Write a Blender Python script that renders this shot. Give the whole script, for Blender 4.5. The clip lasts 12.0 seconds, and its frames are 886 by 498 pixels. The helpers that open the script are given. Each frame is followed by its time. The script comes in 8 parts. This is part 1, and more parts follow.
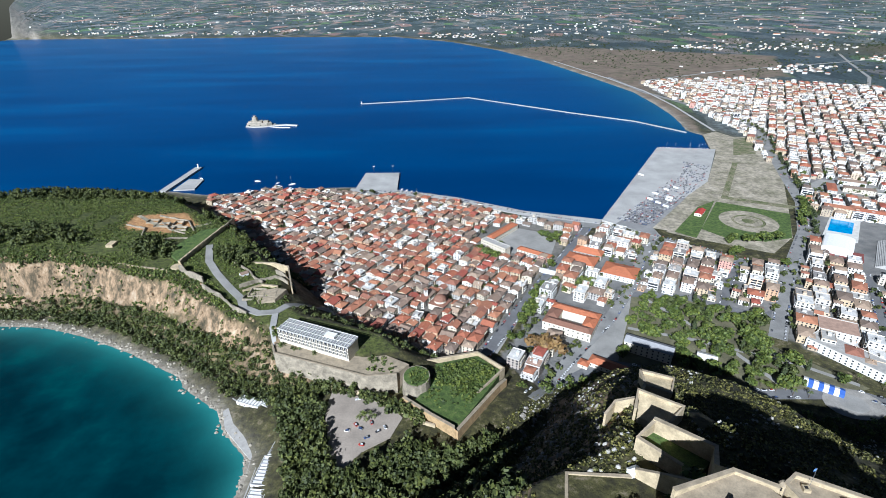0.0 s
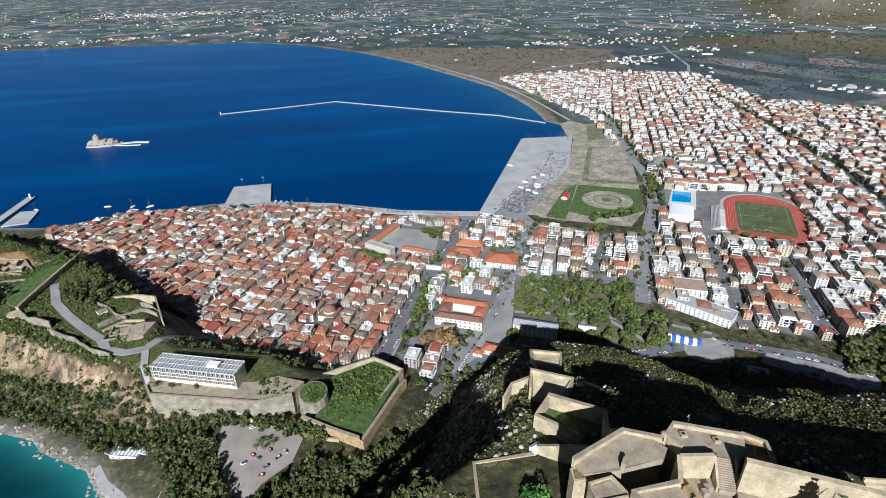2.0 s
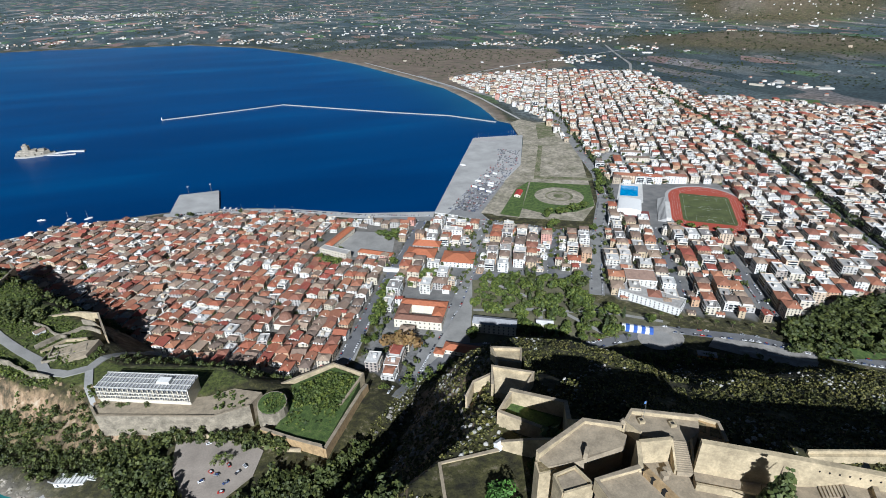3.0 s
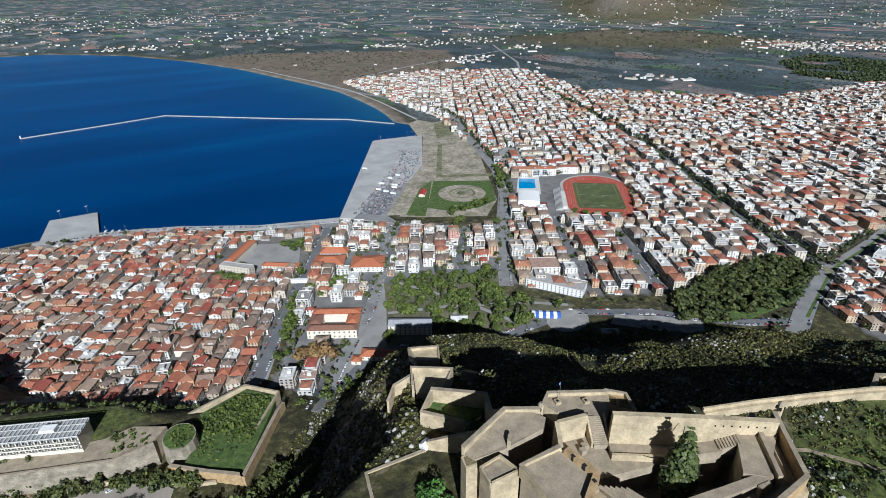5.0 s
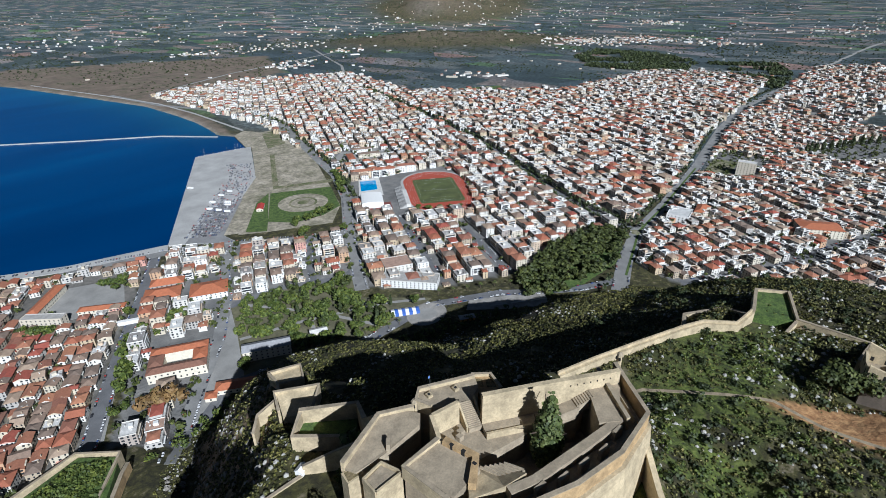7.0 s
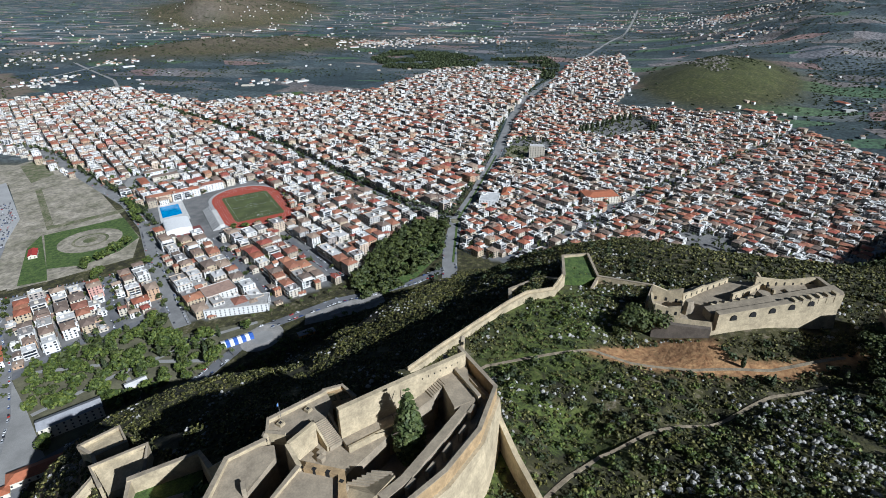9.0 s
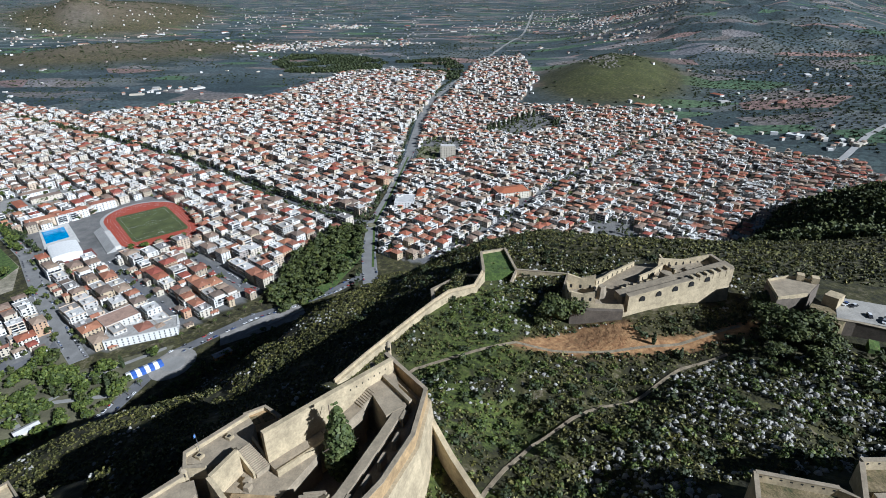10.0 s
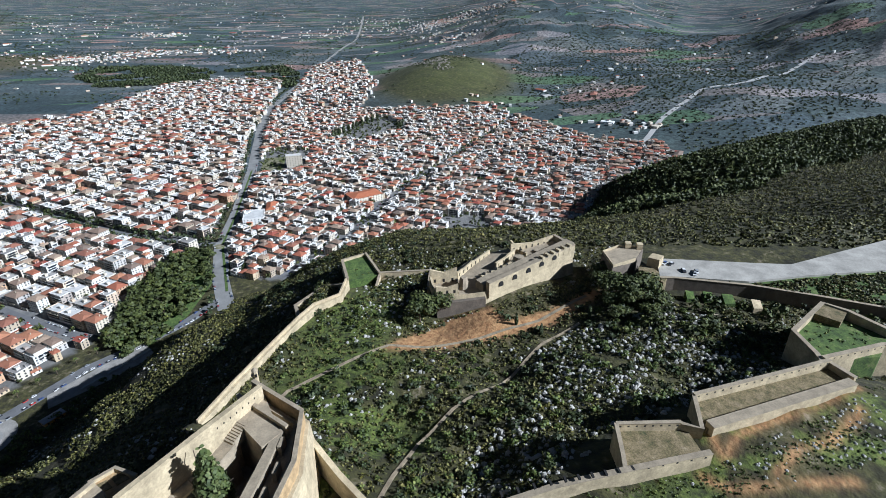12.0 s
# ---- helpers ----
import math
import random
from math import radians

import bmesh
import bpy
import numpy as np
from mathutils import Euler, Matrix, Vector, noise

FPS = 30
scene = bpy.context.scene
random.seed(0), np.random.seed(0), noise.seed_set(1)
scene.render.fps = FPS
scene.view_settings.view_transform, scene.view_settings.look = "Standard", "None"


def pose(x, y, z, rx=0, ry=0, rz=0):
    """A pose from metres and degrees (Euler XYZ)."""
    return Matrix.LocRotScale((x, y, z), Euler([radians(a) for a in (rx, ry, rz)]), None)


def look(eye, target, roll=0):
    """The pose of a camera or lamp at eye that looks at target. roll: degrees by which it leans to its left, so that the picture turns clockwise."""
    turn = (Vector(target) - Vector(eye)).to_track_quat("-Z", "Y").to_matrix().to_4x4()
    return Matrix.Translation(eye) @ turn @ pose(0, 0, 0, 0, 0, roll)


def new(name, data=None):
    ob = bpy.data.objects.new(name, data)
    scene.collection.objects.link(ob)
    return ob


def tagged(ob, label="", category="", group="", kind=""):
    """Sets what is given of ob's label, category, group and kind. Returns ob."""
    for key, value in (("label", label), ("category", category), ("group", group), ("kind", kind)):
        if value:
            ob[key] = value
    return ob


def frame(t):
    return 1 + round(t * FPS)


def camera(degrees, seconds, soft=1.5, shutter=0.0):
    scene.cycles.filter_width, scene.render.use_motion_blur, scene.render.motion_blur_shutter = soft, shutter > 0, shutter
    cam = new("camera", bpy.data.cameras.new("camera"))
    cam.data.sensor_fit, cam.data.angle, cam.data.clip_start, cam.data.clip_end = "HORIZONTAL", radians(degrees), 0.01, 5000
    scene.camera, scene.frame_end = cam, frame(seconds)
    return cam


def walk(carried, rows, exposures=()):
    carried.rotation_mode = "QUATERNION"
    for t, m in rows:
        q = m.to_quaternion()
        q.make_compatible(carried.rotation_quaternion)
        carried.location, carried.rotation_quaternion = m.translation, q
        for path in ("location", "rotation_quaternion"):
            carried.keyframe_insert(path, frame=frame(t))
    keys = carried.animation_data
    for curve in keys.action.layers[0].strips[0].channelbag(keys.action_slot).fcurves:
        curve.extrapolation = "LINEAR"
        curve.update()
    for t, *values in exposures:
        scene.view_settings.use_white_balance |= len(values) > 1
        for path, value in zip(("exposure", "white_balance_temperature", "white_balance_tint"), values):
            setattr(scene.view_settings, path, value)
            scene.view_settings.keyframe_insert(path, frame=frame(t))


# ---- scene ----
import functools

# ---------------------------------------------------------------- camera
cam = camera(80.2, 12.0, soft=0.65)
# seconds, x, y, z, yaw, pitch, roll: a drone that pans to its right high over the fortress
PATH = [
    (0.0, 0.00, 0.00, 326.43, 0.000, -27.057, -0.872),
    (0.5, 0.43, 0.91, 325.93, -4.671, -27.037, -1.109),
    (1.0, 0.75, 1.69, 325.45, -7.988, -27.068, -1.108),
    (1.5, 0.89, 2.32, 325.03, -11.137, -27.069, -1.127),
    (2.0, 1.21, 2.85, 324.64, -13.939, -27.061, -1.133),
    (2.5, 1.22, 3.27, 324.37, -16.622, -27.080, -1.050),
    (3.0, 1.34, 3.58, 324.03, -19.247, -27.051, -1.056),
    (5.0, 2.28, 4.69, 322.96, -30.286, -27.018, -1.021),
    (5.5, 2.43, 5.08, 322.70, -34.305, -27.012, -1.024),
    (6.0, 2.71, 5.38, 322.37, -38.613, -27.005, -0.924),
    (6.5, 3.21, 5.82, 322.04, -43.429, -26.997, -0.922),
    (7.0, 3.44, 6.44, 321.62, -48.427, -26.969, -0.866),
    (9.0, 4.34, 8.16, 321.17, -69.179, -26.875, -0.630),
    (9.5, 5.00, 8.49, 320.91, -74.131, -26.819, -0.581),
    (10.0, 6.25, 8.92, 320.46, -79.048, -26.735, -0.467),
    (10.5, 7.01, 9.22, 319.68, -84.165, -26.615, -0.321),
    (11.0, 7.49, 9.24, 319.30, -88.944, -26.512, -0.292),
    (11.5, 7.74, 9.39, 319.36, -92.872, -26.454, -0.284),
    (12.0, 7.62, 9.00, 319.54, -95.883, -26.377, -0.258),
]
walk(cam, [(t, pose(x, y, z, 90 + pitch, 0, yaw) @ pose(0, 0, 0, 0, 0, roll)) for t, x, y, z, yaw, pitch, roll in PATH],
     exposures=[(0.0, 0.80, 5300, 8), (2.5, 0.53, 5450, 8), (5.5, 0.40, 5400, 8), (9.0, 0.38, 5300, 8), (12.0, 0.67, 5200, 8)])

# ---------------------------------------------------------------- light
SUN_TO = Vector((-0.38, -0.925, 0.0)).normalized()
SUN_UP = radians(32)
sky_world = bpy.data.worlds.new("sky")
scene.world = sky_world
sky_world.use_nodes = True
wn = sky_world.node_tree.nodes
sky = wn.new("ShaderNodeTexSky")
sky.sky_type, sky.sun_disc = "NISHITA", False
sky.sun_elevation = SUN_UP
sky.sun_rotation = math.atan2(SUN_TO.x, SUN_TO.y)
sky.altitude, sky.air_density, sky.dust_density = 300, 1.0, 0.6
sky_world.node_tree.links.new(sky.outputs[0], wn["Background"].inputs[0])
wn["Background"].inputs[1].default_value = 0.0145
sun_data = bpy.data.lights.new("sun", "SUN")
sun_data.energy, sun_data.angle, sun_data.color = 5.0, radians(0.5), (1.0, 0.95, 0.88)
sun = new("sun", sun_data)
sun_dir = Vector((SUN_TO.x * math.cos(SUN_UP), SUN_TO.y * math.cos(SUN_UP), math.sin(SUN_UP)))
sun.matrix_world = look(sun_dir * 900, (0, 0, 0))

# ---------------------------------------------------------------- materials
def tree_of(name):
    m = bpy.data.materials.new(name)
    m.use_nodes = True
    t = m.node_tree
    return m, t, t.nodes["Principled BSDF"]


def node(t, kind, **values):
    n = t.nodes.new(kind)
    for key, value in values.items():
        n.inputs[key].default_value = value
    return n


def ramp(t, stops, source, constant=False):
    r = t.nodes.new("ShaderNodeValToRGB")
    r.color_ramp.interpolation = "CONSTANT" if constant else "LINEAR"
    e = r.color_ramp.elements
    while len(e) < len(stops):
        e.new(0.5)
    for k, (p, c) in enumerate(stops):
        e[k].position, e[k].color = p, (*c, 1)
    t.links.new(source, r.inputs[0])
    return r.outputs[0]


def blend(t, fac, a, b, how="MIX"):
    m = t.nodes.new("ShaderNodeMix")
    m.data_type, m.blend_type = "RGBA", how
    for socket, value in ((m.inputs[0], fac), (m.inputs[6], a), (m.inputs[7], b)):
        if isinstance(value, (int, float)):
            socket.default_value = value
        elif isinstance(value, tuple):
            socket.default_value = (*value, 1)
        else:
            t.links.new(value, socket)
    return m.outputs[2]


def place_of(t):
    return t.nodes.new("ShaderNodeNewGeometry").outputs["Position"]


def grain(t, scale, detail=4.0, rough=0.6, stretch=None):
    n = node(t, "ShaderNodeTexNoise", Scale=scale, Detail=detail, Roughness=rough)
    p = place_of(t)
    if stretch:
        mp = t.nodes.new("ShaderNodeMapping")
        mp.inputs["Scale"].default_value = stretch
        t.links.new(p, mp.inputs[0])
        p = mp.outputs[0]
    t.links.new(p, n.inputs["Vector"])
    return n.outputs["Fac"]


def chance(t):
    """A number of its own for every object and every loose piece."""
    a = t.nodes.new("ShaderNodeObjectInfo").outputs["Random"]
    b = t.nodes.new("ShaderNodeNewGeometry").outputs["Random Per Island"]
    s = t.nodes.new("ShaderNodeMath")
    s.operation = "ADD"
    t.links.new(a, s.inputs[0])
    t.links.new(b, s.inputs[1])
    f = t.nodes.new("ShaderNodeMath")
    f.operation = "FRACT"
    t.links.new(s.outputs[0], f.inputs[0])
    return f.outputs[0]


def bumped(t, bsdf, height, strength=0.4, distance=0.3):
    b = node(t, "ShaderNodeBump", Strength=strength, Distance=distance)
    t.links.new(height, b.inputs["Height"])
    t.links.new(b.outputs[0], bsdf.inputs["Normal"])


def plain(name, colour, rough=0.8, vary=0.25, scale=0.6, fine=6.0, metal=0.0, bump=0.2, tones=None):
    """A weathered surface: one colour or random tones, stains at one scale and grain at another."""
    m, t, b = tree_of(name)
    base = ramp(t, tones, chance(t), True) if tones else None
    if base is None:
        c = t.nodes.new("ShaderNodeRGB")
        c.outputs[0].default_value = (*colour, 1)
        base = c.outputs[0]
    stain = ramp(t, [(0.3, (1 - vary,) * 3), (0.7, (1 + vary * 0.3,) * 3)], grain(t, scale))
    speck = grain(t, fine, 3.0)
    specks = ramp(t, [(0.3, (1 - vary * 0.6,) * 3), (0.7, (1.04,) * 3)], speck)
    t.links.new(blend(t, 1.0, blend(t, 1.0, base, stain, "MULTIPLY"), specks, "MULTIPLY"), b.inputs["Base Color"])
    b.inputs["Roughness"].default_value, b.inputs["Metallic"].default_value = rough, metal
    if bump:
        bumped(t, b, speck, bump, 0.2)
    return m


ASPHALT = plain("asphalt", (0.16, 0.16, 0.165), 0.9, 0.3, 0.08, 1.5)
PALE_ASPHALT = plain("pale_asphalt", (0.25, 0.245, 0.235), 0.9, 0.3, 0.07, 1.2)
PAVING = plain("paving", (0.30, 0.29, 0.27), 0.9, 0.25, 0.06, 1.2)
CONCRETE = plain("concrete", (0.42, 0.41, 0.39), 0.9, 0.25, 0.03, 0.6)
STUCCO = plain("stucco", (0.7, 0.68, 0.63), 0.85, 0.12, 0.35, 4.0, tones=[
    (0.0, (0.64, 0.61, 0.55)), (0.2, (0.54, 0.48, 0.37)), (0.4, (0.48, 0.38, 0.25)), (0.52, (0.68, 0.66, 0.61)),
    (0.66, (0.40, 0.33, 0.24)), (0.8, (0.48, 0.31, 0.19)), (0.88, (0.40, 0.38, 0.35)), (0.96, (0.54, 0.30, 0.24))])
WHITE_STUCCO = plain("white_stucco", (0.8, 0.79, 0.76), 0.85, 0.1, 0.3, 4.0, tones=[
    (0.0, (0.70, 0.69, 0.66)), (0.3, (0.60, 0.575, 0.52)), (0.5, (0.56, 0.50, 0.40)), (0.7, (0.46, 0.44, 0.41)), (0.82, (0.56, 0.44, 0.32)), (0.92, (0.36, 0.31, 0.27))])
TILE = plain("clay_tile", (0.4, 0.16, 0.09), 0.8, 0.25, 0.5, 2.5, tones=[
    (0.0, (0.36, 0.155, 0.09)), (0.18, (0.27, 0.19, 0.14)), (0.36, (0.37, 0.13, 0.072)), (0.48, (0.21, 0.155, 0.12)),
    (0.62, (0.33, 0.09, 0.06)), (0.72, (0.38, 0.28, 0.20)), (0.84, (0.30, 0.13, 0.085)), (0.94, (0.44, 0.20, 0.11))])
FLATROOF = plain("flat_roof", (0.5, 0.5, 0.48), 0.9, 0.3, 0.25, 2.0, tones=[
    (0.0, (0.62, 0.60, 0.57)), (0.3, (0.42, 0.40, 0.37)), (0.55, (0.62, 0.61, 0.585)), (0.75, (0.28, 0.26, 0.245)), (0.9, (0.42, 0.28, 0.21))])
GLASS_DARK = plain("window_glass", (0.03, 0.034, 0.04), 0.2, 0.2, 1.0, 3.0, bump=0)


def mottled(name, stops, scale=0.2, rough=0.95, bump=0.6):
    """Patchy ground: a few colours over fine, broken noise."""
    m, t, b = tree_of(name)
    g = grain(t, scale, 8, 0.72)
    fleck = ramp(t, [(0.35, (0.6, 0.6, 0.6)), (0.65, (1.15, 1.15, 1.15))], grain(t, scale * 6, 4))
    t.links.new(blend(t, 1.0, ramp(t, stops, g), fleck, "MULTIPLY"), b.inputs["Base Color"])
    b.inputs["Roughness"].default_value = rough
    bumped(t, b, g, bump, 0.6)
    return m
# ---------------------------------------------------------------- shape of the land
def lattice(x, y, seed):
    v = np.sin(x * 127.1 + y * 311.7 + seed * 74.7) * 43758.5453
    return v - np.floor(v)


def bumps(x, y, size, octaves=3, seed=1):
    """Smooth noise from 0 to 1 over the plan."""
    total, weight, out = 0.0, 1.0, 0.0
    for k in range(octaves):
        fx, fy = x / size * 2 ** k, y / size * 2 ** k
        ix, iy = np.floor(fx), np.floor(fy)
        u, v = fx - ix, fy - iy
        u, v = u * u * (3 - 2 * u), v * v * (3 - 2 * v)
        s = seed + k
        a, b = lattice(ix, iy, s), lattice(ix + 1, iy, s)
        c, d = lattice(ix, iy + 1, s), lattice(ix + 1, iy + 1, s)
        out = out + weight * ((a * (1 - u) + b * u) * (1 - v) + (c * (1 - u) + d * u) * v)
        total += weight
        weight *= 0.5
    return out / total


def gap_to(x, y, line, closed=False):
    """Distance from the places to a polyline of the plan."""
    best = np.full(np.shape(x), 1e9)
    pts = list(line) + ([line[0]] if closed else [])
    for (ax, ay), (bx, by) in zip(pts, pts[1:]):
        dx, dy = bx - ax, by - ay
        s = np.clip(((x - ax) * dx + (y - ay) * dy) / (dx * dx + dy * dy + 1e-9), 0, 1)
        best = np.minimum(best, np.hypot(x - ax - s * dx, y - ay - s * dy))
    return best


def within(x, y, poly):
    inside = np.zeros(np.shape(x), bool)
    for (ax, ay), (bx, by) in zip(poly, poly[1:] + poly[:1]):
        if ay != by:
            inside ^= ((ay > y) != (by > y)) & (x < (bx - ax) * (y - ay) / (by - ay) + ax)
    return inside


COAST = [(400, -4950), (150, -900), (-20, -300), (-110, 0), (-146, 150), (-149, 255), (-152, 286), (-183, 318), (-196, 340),
         (-236, 369), (-247, 384), (-316, 423), (-377, 451), (-430, 468), (-484, 472), (-640, 492), (-790, 580), (-800, 690),
         (-700, 780), (-570, 835), (-488, 880), (-402, 856), (-284, 882), (-158, 885), (-20, 850), (110, 768), (239, 722),
         (300, 822), (458, 1090), (575, 1072), (606, 1112), (612, 1172), (583, 1238), (597, 1300), (612, 1400), (617, 1512), (616, 1720), (560, 1990),
         (455, 2450), (300, 2890), (70, 3330), (-290, 3700), (-1060, 3820), (-1820, 3828), (-3060, 3950), (-4950, 3900),
         (-4950, 6000), (6000, 6000), (6000, -4950)]
ROCK_FOOT = [(-110, 120), (-95, 215), (-60, 250), (0, 275), (40, 300), (70, 335), (100, 362), (163, 364), (217, 345), (275, 318),
             (350, 302), (424, 264), (450, 230), (473, 204), (540, 194), (572, 140), (563, -18), (624, -173), (671, -251), (829, -344),
             (880, -427), (935, -542), (1050, -800), (1200, -1300), (900, -2000), (150, -2000), (60, -700), (0, -250), (-70, -20)]
ROCK_TOP = [(0, 60), (30, 125), (60, 140), (82, 175), (100, 207), (116, 207), (112, 165), (122, 122), (150, 98), (200, 78), (250, 58),
            (300, 48), (322, 25), (312, -60), (300, -112), (270, -150), (300, -260), (480, -330), (600, -420), (690, -600), (760, -900),
            (600, -1400), (200, -1000), (100, -300), (20, -100), (-10, 0)]
ROCK_KNOTS = [(30, 60, 165), (45, 125, 170), (70, 135, 170), (85, 165, 158), (107, 198, 140), (95, 90, 186), (130, 50, 186), (180, 80, 166),
              (250, 50, 163), (300, 35, 156), (235, -10, 160), (265, -95, 166), (190, 60, 163), (160, 10, 163), (190, -35, 163),
              (220, -60, 167), (104, -45, 193), (113, -100, 197), (118, -88, 196.5), (124, -118, 197), (128, -140, 197.3), (120, -150, 196), (150, -55, 177), (158, -105, 172), (240, -150, 182), (245, -240, 183), (450, -310, 115), (590, -350, 100),
              (690, -580, 105), (740, -850, 120), (500, -1000, 190), (170, -170, 178), (60, -20, 185), (50, -150, 205), (135, -15, 170), (122, 118, 177), (146, 97, 176), (95, 0, 186), (98, -30, 191), (100, -65, 193.5),
              (218, -140, 176), (208, -165, 175.5), (196, -195, 174), (222, -128, 176)]
CAPE_FOOT = [(-800, 630), (-640, 505), (-494, 494), (-430, 492), (-356, 474), (-276, 431), (-190, 380), (-125, 352), (-60, 345), (20, 296),
             (30, 330), (10, 392), (-54, 423), (-112, 469), (-146, 516), (-203, 585), (-268, 651), (-335, 720), (-400, 800), (-520, 820), (-720, 760)]
CAPE_TOP = [(-720, 640), (-600, 560), (-493, 520), (-433, 538), (-366, 519), (-302, 500), (-265, 489), (-192, 425), (-140, 394), (-72, 368),
            (-40, 372), (-60, 398), (-140, 424), (-165, 450), (-180, 500), (-222, 545), (-287, 625), (-390, 700), (-560, 720), (-690, 690)]
CAPE_KNOTS = [(-620, 630, 62), (-470, 590, 60), (-380, 560, 55), (-300, 512, 50), (-285, 600, 50), (-200, 470, 44), (-150, 408, 40), (-65, 378, 36)]
SADDLE_FOOT = [(-190, 345), (-152, 290), (-149, 230), (-120, 150), (60, 100), (120, 340), (70, 420), (-20, 400), (-130, 375)]
SADDLE_TOP = [(-97, 352), (-45, 332), (22, 300), (60, 335), (48, 250), (-40, 220), (-88, 250)]
TOWN_Z = 3.0


def massif(x, y, foot, top, knots, low, bulge, cliffs=False):
    inside = within(x, y, foot)
    df, dt = gap_to(x, y, foot, True), gap_to(x, y, top, True)
    dt = np.where(within(x, y, top), 0, dt)
    num, den = 0.0, 0.0
    for kx, ky, kz in knots:
        w = 1.0 / (np.hypot(x - kx, y - ky) + 12.0) ** 3
        num, den = num + w * kz, den + w
    u = df / (df + dt + 1e-6)
    rough = (bumps(x, y, 38, 4, 7) - 0.5) * (0.09 if cliffs else 0.22) * np.sin(np.pi * np.clip(u, 0, 1))
    u = np.clip(u + rough * (dt > 0), 0, 1)
    swell = 1 - (1 - u) ** bulge
    if cliffs:      # the town side: a cliff at the foot, an even slope, a cliff at the top
        side = np.clip((y - 0.0) / 110, 0, 1)
        west = np.clip((120 - x) / 40, 0, 1) * side
        swell = swell * (1 - west) + np.interp(u, [0, 0.25, 0.7, 1], [0, 0.09, 0.6, 1]) * west
        side = side - west
        swell = swell * (1 - side) + np.interp(u, [0, 0.1, 0.2, 0.3, 0.45, 0.6, 0.75, 0.93, 1], [0, 0.02, 0.1, 0.26, 0.48, 0.65, 0.75, 0.87, 1]) * side
    elif bulge < 1.3 and low > 2:      # the headland: a ragged cliff between two gentler slopes
        south = np.clip((620 - y) / 40, 0, 1) * np.clip((-170 - x) / 40, 0, 1)
        flutes = np.clip(u + (bumps(x, y, 16, 3, 71) - 0.5) * 0.3 * np.sin(np.pi * u), 0, 1)
        swell = swell * (1 - south) + np.interp(flutes, [0, 0.2, 0.38, 0.72, 1], [0, 0.2, 0.28, 0.9, 1]) * south
    return np.where(inside, low + (num / den - low) * swell, -99.0)


def hill(x, y, cx, cy, rx, ry, turn, h):
    c, s = math.cos(radians(turn)), math.sin(radians(turn))
    a, b = ((x - cx) * c + (y - cy) * s) / rx, (-(x - cx) * s + (y - cy) * c) / ry
    return h * np.exp(-(a * a + b * b) ** 1.3)


def hills(x, y):
    """Height of the separate hills on the plain."""
    z = 0.0
    for h in ((1960, -205, 330, 200, -8, 62), (2480, 2100, 620, 300, -48, 64), (3300, 2770, 430, 190, -50, 75), (3149, 2942, 150, 130, 0, 62), (2300, -2700, 1250, 900, -40, 340),
              (1500, -950, 420, 330, 0, 45), (3600, -1100, 1300, 700, -20, 190), (-1900, 5000, 1500, 520, 0, 90), (-3300, 5000, 900, 700, 0, 190)):
        z = z + hill(x, y, *h)
    return z * (0.7 + 0.6 * bumps(x, y, 200, 5, 3))


def true_range(r, sd):
    """The distance that the rising rim of the ground sheet stands for; the plain itself is true to size."""
    s = np.clip(np.minimum(r - 3700, sd), 0, None)
    s = s / (s + np.clip(4960 - r, 1, None))
    return r + 26000 * s ** 3


def on_rim(x, y):
    """Places of the far plain drawn in on to the rim of the sheet, and the scale of things there."""
    x, y = np.asarray(x, float), np.asarray(y, float)
    dist = np.hypot(x, y)
    ux, uy = x / dist, y / dist
    lo, hi = np.minimum(dist, 3000.0), np.minimum(dist, 4930.0)
    for _ in range(22):
        mid = (lo + hi) / 2
        short = true_range(mid, gap_to(ux * mid, uy * mid, COAST, True)) < dist
        lo, hi = np.where(short, mid, lo), np.where(short, hi, mid)
    return ux * lo, uy * lo, lo / dist


def land(x, y):
    """Height of the ground over the plan (arrays or numbers)."""
    x, y = np.asarray(x, float), np.asarray(y, float)
    sd = gap_to(x, y, COAST, True)
    inside = within(x, y, COAST)
    z = np.where(inside, np.minimum(0.15 + sd * 0.16, TOWN_Z), np.maximum(-sd * 0.12, -14.0))
    r = np.hypot(x, y)
    far = true_range(r, sd)
    z = z + np.where(inside, 326 * (1 - r / far), 0)
    z = z + np.where(inside & (sd > 5), hills(x, y), 0)
    z = np.maximum(z, massif(x, y, SADDLE_FOOT, SADDLE_TOP, [(-50, 280, 18)], 1.0, 1.0))
    z = np.maximum(z, massif(x, y, CAPE_FOOT, CAPE_TOP, CAPE_KNOTS, 4.0, 1.25))
    z = np.maximum(z, massif(x, y, ROCK_FOOT, ROCK_TOP, ROCK_KNOTS, 3.0, 1.6, True))
    return z


def ground_at(x, y):
    return float(land(np.array([x]), np.array([y]))[0])


def mesh_of(name, verts, faces, smooth=False):
    me = bpy.data.meshes.new(name)
    me.from_pydata(verts, [], faces)
    if smooth:
        me.polygons.foreach_set("use_smooth", [True] * len(me.polygons))
    me.update()
    return me


def polar(radii, angles):
    """A sheet of rings round the middle: plan places and quads."""
    rr, aa = np.meshgrid(radii, angles, indexing="ij")
    x, y = (rr * np.cos(aa)).ravel(), (rr * np.sin(aa)).ravel()
    n, k = len(radii), len(angles)
    i = np.arange((n - 1) * k)
    row, col = i // k, i % k
    nxt = (col + 1) % k
    quads = np.stack([row * k + col, (row + 1) * k + col, (row + 1) * k + nxt, row * k + nxt], 1)
    return x, y, quads


